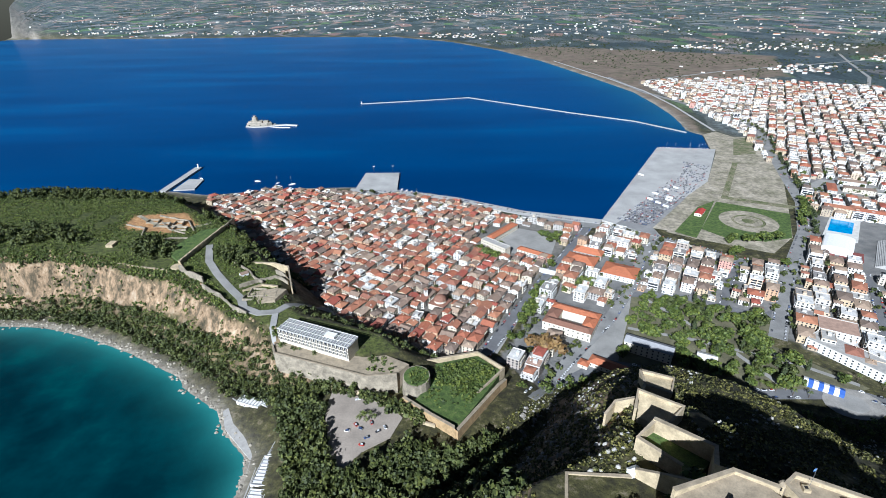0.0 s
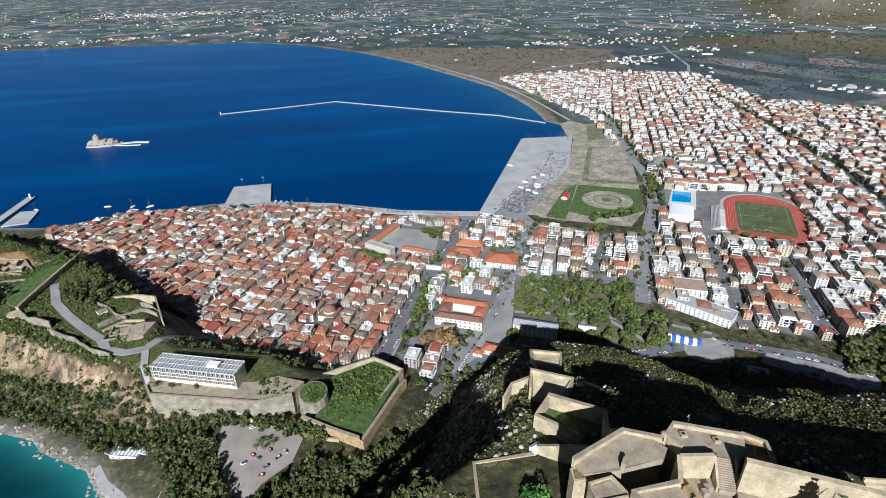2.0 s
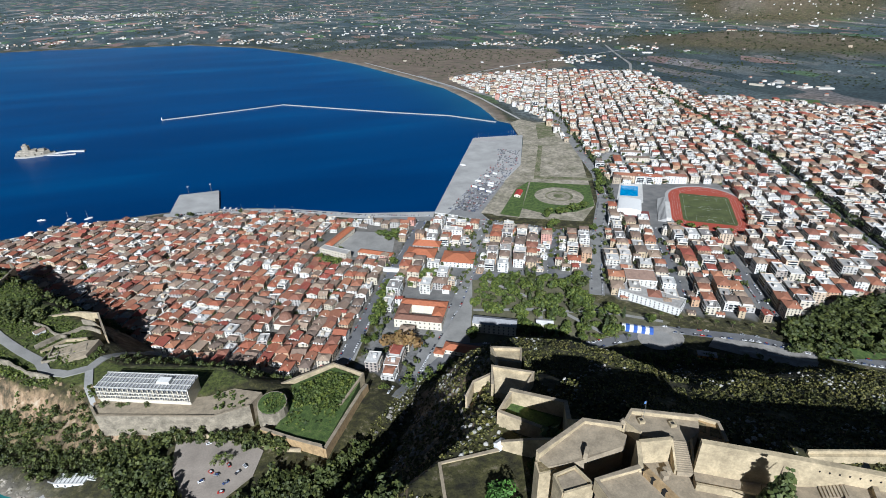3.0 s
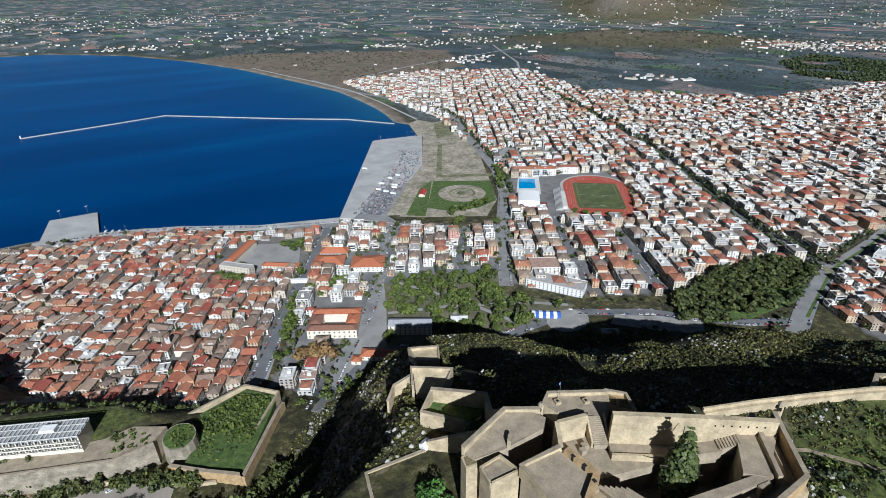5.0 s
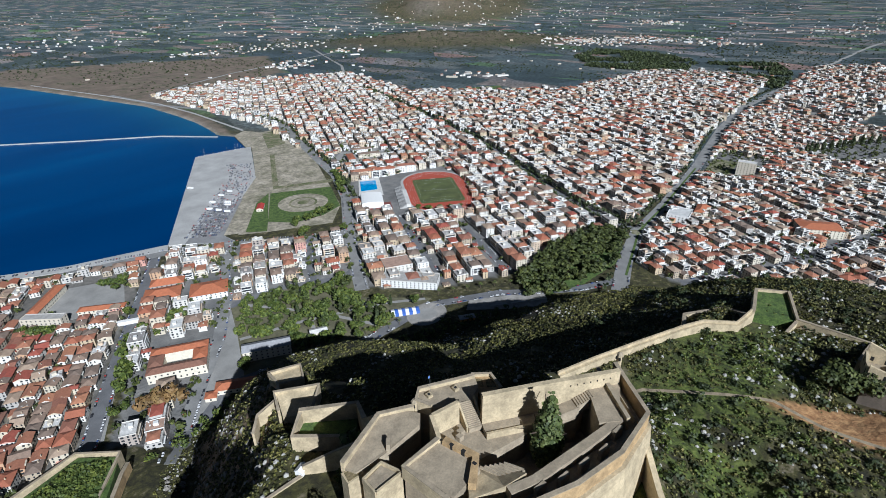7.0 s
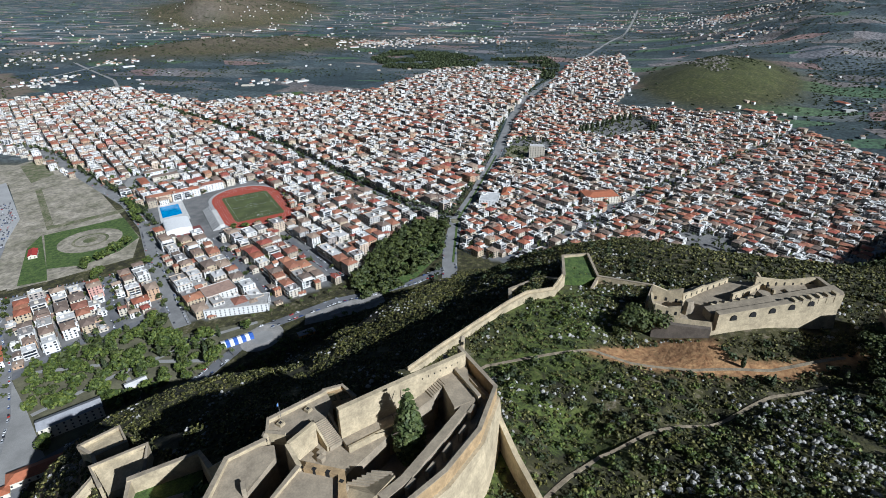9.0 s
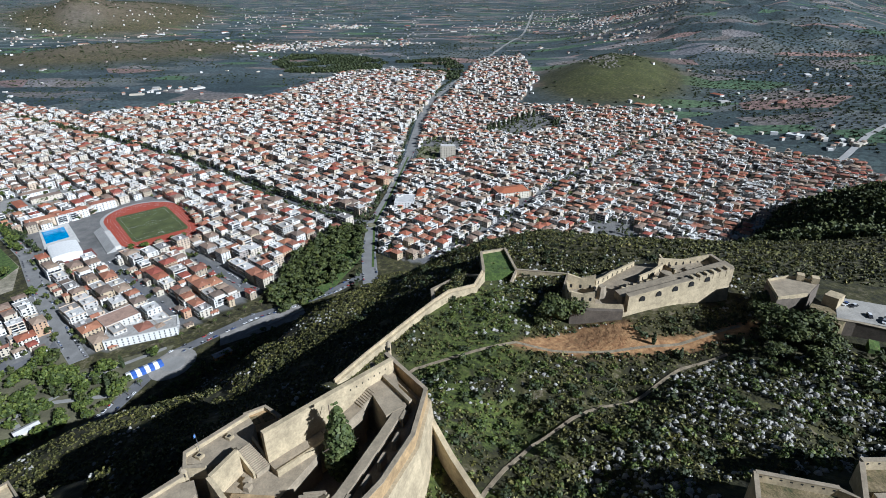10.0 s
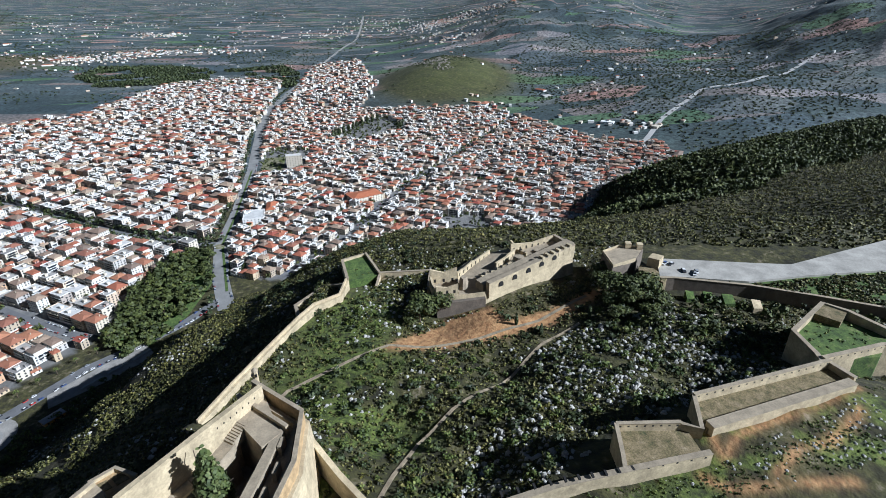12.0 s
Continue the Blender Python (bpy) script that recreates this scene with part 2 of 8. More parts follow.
def sheet_mesh(name, x, y, z, quads):
    me = bpy.data.meshes.new(name)
    me.vertices.add(len(x))
    me.vertices.foreach_set("co", np.stack([x, y, z], 1).astype(np.float32).ravel())
    me.loops.add(quads.size)
    me.loops.foreach_set("vertex_index", quads.astype(np.int32).ravel())
    me.polygons.add(len(quads))
    me.polygons.foreach_set("loop_start", np.arange(0, quads.size, 4, dtype=np.int32))
    me.update(calc_edges=True)
    me.polygons.foreach_set("use_smooth", np.ones(len(quads), bool))
    return me


def attribute(me, name, values):
    a = me.attributes.new(name, "FLOAT", "POINT")
    a.data.foreach_set("value", np.asarray(values, np.float32))


# plan of the districts
OLD_TOWN = [(-390, 826), (-292, 862), (-156, 848), (-80, 846), (16, 800), (100, 735), (196, 688), (146, 604), (78, 488), (34, 408), (5, 404),
            (-54, 423), (-112, 469), (-146, 516), (-203, 585), (-268, 651), (-328, 715)]
CENTRE = [(160, 594), (238, 700), (300, 652), (345, 610), (426, 561), (352, 458), (272, 504), (215, 512), (128, 408), (85, 350), (50, 395)]
NEW_TOWN = [(372, 474), (426, 561), (511, 670), (590, 800), (640, 1000), (700, 1221), (690, 1560), (690, 1860), (1047, 1882), (1374, 1693),
            (1249, 1251), (1402, 1062), (1512, 942), (1606, 844), (2090, 796), (2202, 625), (2102, 394), (1634, 362), (1256, 338), (932, 280),
            (700, 268), (560, 300), (470, 318), (400, 358), (340, 424)]
EAST_TOWN = [(597, 207), (690, 232), (1025, 262), (1351, 314), (1640, 338), (1560, 60), (1526, -143), (1508, -287), (1440, -330), (1164, -459),
             (1096, -601), (935, -545), (882, -432), (829, -350), (681, -256), (632, -175), (573, -18), (578, 145)]
ROAD_TOWN = [(1650, 318), (2060, 322), (2560, 330), (2680, 130), (2160, 75), (1930, 40), (1600, 90)]
DISTRICTS = [OLD_TOWN, CENTRE, NEW_TOWN, EAST_TOWN, ROAD_TOWN]

radii = np.concatenate([[0.5], 18 * 1.0125 ** np.arange(0, 460)])
radii = radii[radii < 4955]
gx, gy, gq = polar(radii, np.radians(np.concatenate([np.arange(-62, 150, 0.5), np.arange(150, 298, 2.0)])))
gz = land(gx, gy)
urban = np.zeros(len(gx))
for d in DISTRICTS:
    urban = np.maximum(urban, within(gx, gy, d))
coast_gap = gap_to(gx, gy, COAST, True)
ground_mesh = sheet_mesh("ground", gx, gy, gz, gq)
attribute(ground_mesh, "urban", urban)
attribute(ground_mesh, "lanes", within(gx, gy, OLD_TOWN))
attribute(ground_mesh, "shore", np.exp(-coast_gap / 7))
bare_hills = hill(gx, gy, 1960, -205, 330, 200, -8, 1) + hill(gx, gy, 3280, 2800, 470, 210, -50, 1) + hill(gx, gy, 2480, 2100, 620, 300, -48, 0.8)
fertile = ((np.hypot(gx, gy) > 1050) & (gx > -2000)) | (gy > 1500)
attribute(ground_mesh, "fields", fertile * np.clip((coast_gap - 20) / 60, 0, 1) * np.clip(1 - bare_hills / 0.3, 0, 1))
marsh = within(gx, gy, [(560, 1950), (455, 2450), (300, 2890), (560, 3000), (1500, 2500), (1250, 1950), (1000, 1900), (690, 1870), (640, 1350), (600, 1200)])
dry_hills = np.clip(hill(gx, gy, 2480, 2100, 620, 300, -48, 1) + hill(gx, gy, 3280, 2800, 470, 210, -50, 1), 0, 1) * 0.6
attribute(ground_mesh, "marsh", np.maximum(marsh, dry_hills))
stretch_out = true_range(np.hypot(gx, gy), coast_gap) / np.hypot(gx, gy)
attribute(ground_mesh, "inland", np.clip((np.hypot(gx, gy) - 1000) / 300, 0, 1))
attribute(ground_mesh, "plan_x", gx * stretch_out)
attribute(ground_mesh, "plan_y", gy * stretch_out)

BROWN = [(212, 15), (220, 8), (232, -8), (239, -20), (240, -40), (226, -46), (232, -72), (247, -100), (238, -98), (222, -70), (214, -40), (210, -6)]
SOIL = [BROWN, [(-405, 640), (-345, 655), (-315, 618), (-345, 590), (-400, 600)]]
bare = np.zeros(len(gx))
for d in SOIL:
    bare = np.maximum(bare, np.where(within(gx, gy, d), 1, np.exp(-gap_to(gx, gy, d, True) / 1.5)))
for trail in ([(121, -86), (110, -84.7), (117, -93), (122, -107), (127, -130), (135, -150)], [(106, -76), (101, -82), (100, -96), (99, -117)], [(103, -96), (111, -109), (112, -120), (123, -140)]):
    bare = np.maximum(bare, np.exp(-np.clip(gap_to(gx, gy, trail) - 1.0 + 2 * bumps(gx, gy, 7, 2, 44), 0, 9) / 1.0))
attribute(ground_mesh, "bare", bare)
def glades(x, y):
    """Grassy clearings along the walls and paths of the inner slope, from 0 to 1."""
    near = np.clip(1.6 - gap_to(x, y, [(120, 25), (150, 20), (175, 45), (205, 30), (235, 40), (262, 15)]) / 22, 0, 1) * (bumps(x, y, 26, 3, 41) > 0.46)
    return np.maximum(near, (gap_to(x, y, [(100, 8), (128, 30), (150, 42)]) < 9) * 1.0)


lush = np.clip(1.6 - (gap_to(gx, gy, [(120, 25), (150, 20), (175, 45), (205, 30), (235, 40), (262, 15)]) / 22), 0, 1) * (bumps(gx, gy, 26, 3, 41) > 0.42)
lush = np.maximum(lush, (gap_to(gx, gy, [(100, -60), (108, -100), (118, -140)]) < 16) * (bumps(gx, gy, 12, 3, 42) > 0.45))
attribute(ground_mesh, "lush", np.clip(lush + within(gx, gy, CAPE_TOP) * 0.7 + 0.35 * np.clip(hill(gx, gy, 1960, -205, 330, 200, -8, 1.6), 0, 1), 0, 1))

GROUND, gt, gb = tree_of("ground")
slope = gt.nodes.new("ShaderNodeSeparateXYZ")
gt.links.new(gt.nodes.new("ShaderNodeNewGeometry").outputs["Normal"], slope.inputs[0])


def attr(t, name):
    a = t.nodes.new("ShaderNodeAttribute")
    a.attribute_name = name
    return a.outputs["Fac"]


scrub = ramp(gt, [(0.34, (0.012, 0.011, 0.004)), (0.46, (0.032, 0.030, 0.009)), (0.56, (0.062, 0.058, 0.015)), (0.66, (0.17, 0.14, 0.09))], grain(gt, 0.14, 8, 0.7))
stone = ramp(gt, [(0.36, (0.035, 0.032, 0.016)), (0.46, (0.13, 0.095, 0.055)), (0.54, (0.28, 0.19, 0.11)), (0.68, (0.42, 0.34, 0.24))], grain(gt, 0.11, 8, 0.72, (1, 1, 0.35)))
green = ramp(gt, [(0.36, (0.018, 0.022, 0.005)), (0.47, (0.055, 0.072, 0.012)), (0.57, (0.11, 0.14, 0.022)), (0.68, (0.17, 0.15, 0.06))], grain(gt, 0.3, 8, 0.75))
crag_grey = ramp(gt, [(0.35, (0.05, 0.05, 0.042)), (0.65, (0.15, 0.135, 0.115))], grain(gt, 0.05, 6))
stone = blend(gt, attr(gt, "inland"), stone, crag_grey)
scrub = blend(gt, attr(gt, "lush"), scrub, green)
steep = ramp(gt, [(0.62, (1, 1, 1)), (0.82, (0, 0, 0))], slope.outputs["Z"])
earth = blend(gt, steep, scrub, stone)
cells = node(gt, "ShaderNodeTexVoronoi", Scale=0.011)
plan = gt.nodes.new("ShaderNodeCombineXYZ")
gt.links.new(attr(gt, "plan_x"), plan.inputs[0])
gt.links.new(attr(gt, "plan_y"), plan.inputs[1])


def plan_grain(scale, detail):
    n = node(gt, "ShaderNodeTexNoise", Scale=scale, Detail=detail, Roughness=0.65)
    gt.links.new(plan.outputs[0], n.inputs["Vector"])
    return n.outputs["Fac"]


mp = gt.nodes.new("ShaderNodeMapping")
mp.inputs["Rotation"].default_value[2] = radians(-28)
mp.inputs["Scale"].default_value = (1, 0.45, 0)
gt.links.new(plan.outputs[0], mp.inputs[0])
gt.links.new(mp.outputs[0], cells.inputs["Vector"])
sep = gt.nodes.new("ShaderNodeSeparateColor")
gt.links.new(cells.outputs["Color"], sep.inputs[0])
# field and grove tones, shifted blue-grey to paint in the distant haze
hazy_crops = ramp(gt, [(0.0, (0.026, 0.040, 0.040)), (0.25, (0.045, 0.062, 0.064)), (0.45, (0.075, 0.085, 0.080)), (0.6, (0.034, 0.050, 0.048)), (0.76, (0.12, 0.105, 0.092)),
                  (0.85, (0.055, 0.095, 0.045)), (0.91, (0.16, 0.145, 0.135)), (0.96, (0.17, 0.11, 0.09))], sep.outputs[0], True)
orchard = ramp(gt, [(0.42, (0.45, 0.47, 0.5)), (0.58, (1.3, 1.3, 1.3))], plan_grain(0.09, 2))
hazy_crops = blend(gt, 0.85, hazy_crops, blend(gt, 1.0, hazy_crops, orchard, "MULTIPLY"))
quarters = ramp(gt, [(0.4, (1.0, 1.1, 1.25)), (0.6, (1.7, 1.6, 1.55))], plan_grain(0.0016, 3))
hazy_crops = blend(gt, 1.0, hazy_crops, quarters, "MULTIPLY")
earth = blend(gt, attr(gt, "fields"), earth, hazy_crops)
reed = ramp(gt, [(0.3, (0.08, 0.06, 0.045)), (0.5, (0.17, 0.13, 0.095)), (0.62, (0.10, 0.09, 0.055)), (0.75, (0.24, 0.19, 0.15))], grain(gt, 0.014, 9, 0.7))
earth = blend(gt, attr(gt, "marsh"), earth, reed)
street = ramp(gt, [(0.3, (0.12, 0.12, 0.118)), (0.7, (0.22, 0.21, 0.195))], grain(gt, 0.05, 5))
earth = blend(gt, attr(gt, "urban"), earth, street)
lane = ramp(gt, [(0.3, (0.10, 0.095, 0.085)), (0.7, (0.18, 0.165, 0.145))], grain(gt, 0.2, 5))
earth = blend(gt, attr(gt, "lanes"), earth, lane)
soil = ramp(gt, [(0.35, (0.27, 0.13, 0.05)), (0.65, (0.50, 0.29, 0.125))], grain(gt, 0.35, 5))
earth = blend(gt, attr(gt, "bare"), earth, soil)
beach = ramp(gt, [(0.3, (0.20, 0.17, 0.13)), (0.7, (0.42, 0.38, 0.32))], grain(gt, 0.2, 6))
earth = blend(gt, attr(gt, "shore"), earth, beach)
tone = ramp(gt, [(0.36, (0.6, 0.6, 0.6)), (0.62, (1.2, 1.2, 1.2))], plan_grain(0.02, 9))
earth = blend(gt, 0.7, earth, blend(gt, 1.0, earth, tone, "MULTIPLY"))
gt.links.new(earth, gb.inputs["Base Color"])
gb.inputs["Roughness"].default_value = 0.95
bumped(gt, gb, grain(gt, 0.3, 6), 0.8, 1.2)
ground_mesh.materials.append(GROUND)
tagged(new("ground", ground_mesh), "coastal plain and limestone hills with scrub, fields and sand", "terrain", kind="structure")

# the gulf
sea_r = np.concatenate([[60], 80 * 1.03 ** np.arange(0, 142)])
sx, sy, sq = polar(sea_r[sea_r < 4980], np.radians(np.arange(0, 360, 1.0)))
sea_mesh = sheet_mesh("sea", sx, sy, np.zeros(len(sx)), sq)
gulf = gap_to(sx, sy, COAST, True)
south_bay = np.clip((520 - sy) / 60, 0, 1) * (sx < 0)
attribute(sea_mesh, "shallow", 0.7 * np.exp(-gulf / 14) * south_bay + 0.2 * np.exp(-gulf / 90) * np.clip((sx - 250) / 300, 0, 1) * np.clip((sy - 1130) / 200, 0, 1))
attribute(sea_mesh, "south", south_bay)
attribute(sea_mesh, "far_sheen", np.clip((np.hypot(sx, sy) - 800) / 2600, 0, 1))
SEA, st, sb = tree_of("sea_water")
wind = ramp(st, [(0.38, (0.002, 0.05, 0.175)), (0.6, (0.003, 0.066, 0.215)), (0.75, (0.005, 0.095, 0.265))], grain(st, 0.0028, 4, 0.5, (0.5, 2.2, 1)))
# sky reflection painted in: water brightens with distance, whatever its depth
deep = ramp(st, [(0.0, (0.5, 0.55, 0.6)), (0.35, (0.85, 0.9, 0.9)), (1.0, (1.5, 1.3, 1.15))], attr(st, "far_sheen"))
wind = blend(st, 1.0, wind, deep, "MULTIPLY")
bay = ramp(st, [(0.38, (0.001, 0.016, 0.024)), (0.55, (0.002, 0.030, 0.040)), (0.68, (0.003, 0.052, 0.058))], grain(st, 0.016, 5, 0.6))
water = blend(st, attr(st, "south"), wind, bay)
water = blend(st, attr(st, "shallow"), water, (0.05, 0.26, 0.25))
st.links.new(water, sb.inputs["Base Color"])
sb.inputs["Roughness"].default_value, sb.inputs["IOR"].default_value = 0.3, 1.33
sb.inputs["Specular IOR Level"].default_value = 0.12
bumped(st, sb, grain(st, 0.35, 5), 0.25, 0.4)
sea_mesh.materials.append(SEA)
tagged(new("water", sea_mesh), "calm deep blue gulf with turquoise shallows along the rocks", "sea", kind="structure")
# ---------------------------------------------------------------- mesh helpers
class Bag:
    """Collects corners and faces of one mesh."""

    def __init__(self):
        self.v, self.f = [], []

    def add(self, verts, faces):
        k = len(self.v)
        self.v.extend(verts)
        self.f.extend([tuple(i + k for i in f) for f in faces])
        return self

    def box(self, x0, y0, z0, x1, y1, z1, floor=False):
        vs = [(x0, y0, z0), (x1, y0, z0), (x1, y1, z0), (x0, y1, z0), (x0, y0, z1), (x1, y0, z1), (x1, y1, z1), (x0, y1, z1)]
        fs = [(0, 1, 5, 4), (1, 2, 6, 5), (2, 3, 7, 6), (3, 0, 4, 7), (4, 5, 6, 7)]
        return self.add(vs, fs + ([(3, 2, 1, 0)] if floor else []))

    def prism(self, poly, z0, z1, inset=0.0):
        """An upright block over a plan outline; z0 and z1 may be lists; inset draws the top in (a battered wall)."""
        n = len(poly)
        a = z0 if isinstance(z0, (list, tuple)) else [z0] * n
        b = z1 if isinstance(z1, (list, tuple)) else [z1] * n
        cx, cy = sum(p[0] for p in poly) / n, sum(p[1] for p in poly) / n
        up = []
        for x, y in poly:
            d = math.hypot(x - cx, y - cy) or 1
            up.append((x - (x - cx) / d * inset, y - (y - cy) / d * inset))
        if sum(p[0] * q[1] - q[0] * p[1] for p, q in zip(poly, poly[1:] + poly[:1])) < 0:
            poly, up, a, b = poly[::-1], up[::-1], a[::-1], b[::-1]
        vs = [(*p, z) for p, z in zip(poly, a)] + [(*p, z) for p, z in zip(up, b)]
        return self.add(vs, [(i, (i + 1) % n, n + (i + 1) % n, n + i) for i in range(n)] + [tuple(range(n, 2 * n))])

    def strip(self, line, width, z0, z1, shift=0.0):
        """A wall or kerb along a polyline of (x, y); z0 and z1 are numbers or one number a point."""
        n = len(line)
        a = z0 if isinstance(z0, (list, tuple)) else [z0] * n
        b = z1 if isinstance(z1, (list, tuple)) else [z1] * n
        left, right = [], []
        for i, (x, y) in enumerate(line):
            p, q = line[max(i - 1, 0)], line[min(i + 1, n - 1)]
            dx, dy = q[0] - p[0], q[1] - p[1]
            d = math.hypot(dx, dy) or 1
            nx, ny = -dy / d, dx / d
            left.append((x + nx * (shift + width / 2), y + ny * (shift + width / 2)))
            right.append((x + nx * (shift - width / 2), y + ny * (shift - width / 2)))
        vs = []
        for i in range(n):
            vs += [(*right[i], a[i]), (*right[i], b[i]), (*left[i], b[i]), (*left[i], a[i])]
        fs = []
        for i in range(n - 1):
            k = 4 * i
            fs += [(k, k + 4, k + 5, k + 1), (k + 1, k + 5, k + 6, k + 2), (k + 2, k + 6, k + 7, k + 3)]
        fs += [(0, 1, 2, 3), (4 * n - 1, 4 * n - 2, 4 * n - 3, 4 * n - 4)]
        return self.add(vs, fs)

    def placed(self, m):
        out = Bag()
        out.v = [tuple(m @ Vector(v)) for v in self.v]
        out.f = list(self.f)
        return out

    def mesh(self, name, material, smooth=False):
        me = mesh_of(name, self.v, self.f, smooth)
        me.materials.append(material)
        return me


def part(name, bag, material, parent, label="", smooth=False):
    me = bag if isinstance(bag, bpy.types.Mesh) else bag.mesh(name, material, smooth)
    ob = new(name, me)
    ob.parent = parent
    if label:
        ob["label"] = label
    return ob


def thing(name, x, y, z, label, category, group="", turn=0.0, kind=""):
    """An Empty at a thing's base, under which its parts go."""
    e = new(name)
    e.matrix_world = pose(x, y, z, 0, 0, turn)
    e.empty_display_size = 0.5
    return tagged(e, label, category, group, kind)


def solid(name, bag, material, label, category, group="", kind="", smooth=False):
    return tagged(new(name, bag.mesh(name, material, smooth)), label, category, group, kind)


# ---------------------------------------------------------------- streets
E1, E2 = (0.5, 0.866), (0.866, -0.5)          # the way of the street grid
ROADS = {  # name: (width, places)
    "harbour_street": (14, [(38, 405), (87, 490), (160, 609), (211, 696)]),
    "court_street": (13, [(70, 335), (85, 354), (128, 408), (177, 464), (223, 533), (262, 611), (300, 652)]),
    "station_road": (17, [(333, 425), (366, 475), (426, 561), (511, 670), (571, 775), (667, 1028), (730, 1180), (738, 1250), (733, 1390), (712, 1495), (645, 1690), (610, 1990)]),
    "park_street": (11, [(215, 512), (272, 504), (340, 462), (366, 475)]),
    "second_street": (9, [(306, 481), (337, 534), (382, 591)]),
    "third_street": (9, [(406, 368), (454, 447), (492, 509), (510, 550)]),
    "fourth_street": (9, [(478, 321), (520, 399), (557, 461)]),
    "poplar_street": (13, [(691, 252), (722, 362), (794, 486), (918, 693), (960, 800), (1072, 1069), (1205, 1422)]),
    "avenue": (19, [(520, 196), (592, 222), (684, 245), (792, 252), (1025, 277), (1351, 327), (1634, 351), (1950, 335)]),
    "ring_road": (12, [(85, 350), (150, 392), (217, 371), (275, 347), (357, 345), (429, 300), (462, 265), (500, 232), (540, 210)]),
    "east_street": (11, [(585, 150), (637, 111), (705, 70), (824, 21), (934, -41), (1074, -121), (1257, -239), (1440, -337)]),
    "promenade": (16, [(-150, 850), (-75, 842), (20, 806), (127, 742), (224, 700), (300, 652), (377, 588), (426, 561)]),
}


def stepped(line, step=9.0):
    out = []
    for (ax, ay), (bx, by) in zip(line, line[1:]):
        n = max(1, int(math.hypot(bx - ax, by - ay) / step))
        out += [(ax + (bx - ax) * k / n, ay + (by - ay) * k / n) for k in range(n)]
    return out + [line[-1]]


def draped(name, line, width, material, lift, label, category="road", kind="structure"):
    """A strip of road or path laid over the ground."""
    pts = stepped(line, 3.5 if width < 9 else 9.0)
    zs = land(np.array([p[0] for p in pts]), np.array([p[1] for p in pts]))
    b = Bag().strip(pts, width, [float(z) - 1.0 for z in zs], [float(z) + lift for z in zs])
    return solid(name, b, material, label, category, kind=kind)


for road, (width, line) in ROADS.items():
    draped(road, line, width, PALE_ASPHALT if road in ("station_road", "avenue", "promenade", "court_street") else ASPHALT, 0.12 + 0.01 * (len(road) % 7), "worn grey asphalt street between the houses")

def spread(poly, spacing, jitter=0.45, seed=1, keep=None):
    """Places over an outline, on a loose grid."""
    rng = np.random.default_rng(seed)
    x0, x1 = min(p[0] for p in poly), max(p[0] for p in poly)
    y0, y1 = min(p[1] for p in poly), max(p[1] for p in poly)
    gx, gy = np.meshgrid(np.arange(x0, x1, spacing), np.arange(y0, y1, spacing))
    x = gx.ravel() + rng.normal(size=gx.size) * spacing * jitter
    y = gy.ravel() + rng.normal(size=gx.size) * spacing * jitter
    ok = within(x, y, poly)
    if keep is not None:
        ok &= keep(x, y)
    return x[ok], y[ok]


# ---------------------------------------------------------------- houses
def hip(b, x0, y0, x1, y1, z, rise, over=0.5):
    x0, y0, x1, y1 = x0 - over, y0 - over, x1 + over, y1 + over
    w, d = x1 - x0, y1 - y0
    cut = min(w, d) / 2
    if w >= d:
        r0, r1 = (x0 + cut, (y0 + y1) / 2), (x1 - cut, (y0 + y1) / 2)
    else:
        r0, r1 = ((x0 + x1) / 2, y0 + cut), ((x0 + x1) / 2, y1 - cut)
    e = 0.18
    vs = [(x0, y0, z), (x1, y0, z), (x1, y1, z), (x0, y1, z), (x0, y0, z + e), (x1, y0, z + e), (x1, y1, z + e), (x0, y1, z + e),
          (*r0, z + rise), (*r1, z + rise)]
    fs = [(0, 1, 5, 4), (1, 2, 6, 5), (2, 3, 7, 6), (3, 0, 4, 7)]
    fs += [(4, 5, 9, 8), (5, 6, 9), (6, 7, 8, 9), (7, 4, 8)] if w >= d else [(4, 5, 8), (5, 6, 9, 8), (6, 7, 9), (7, 4, 8, 9)]
    b.add(vs, fs)


def gable(b, x0, y0, x1, y1, z, rise, over=0.4):
    """Ridge along x."""
    x0, y0, x1, y1 = x0 - over, y0 - over, x1 + over, y1 + over
    ym, e = (y0 + y1) / 2, 0.16
    vs = [(x0, y0, z), (x1, y0, z), (x1, y1, z), (x0, y1, z), (x0, ym, z + rise), (x1, ym, z + rise)]
    vs += [(v[0], v[1], v[2] + e) for v in vs]
    b.add(vs, [(6, 7, 11, 10), (8, 9, 10, 11), (0, 1, 7, 6), (2, 3, 9, 8), (0, 6, 10, 4), (4, 10, 9, 3), (1, 5, 11, 7), (5, 2, 8, 11)])


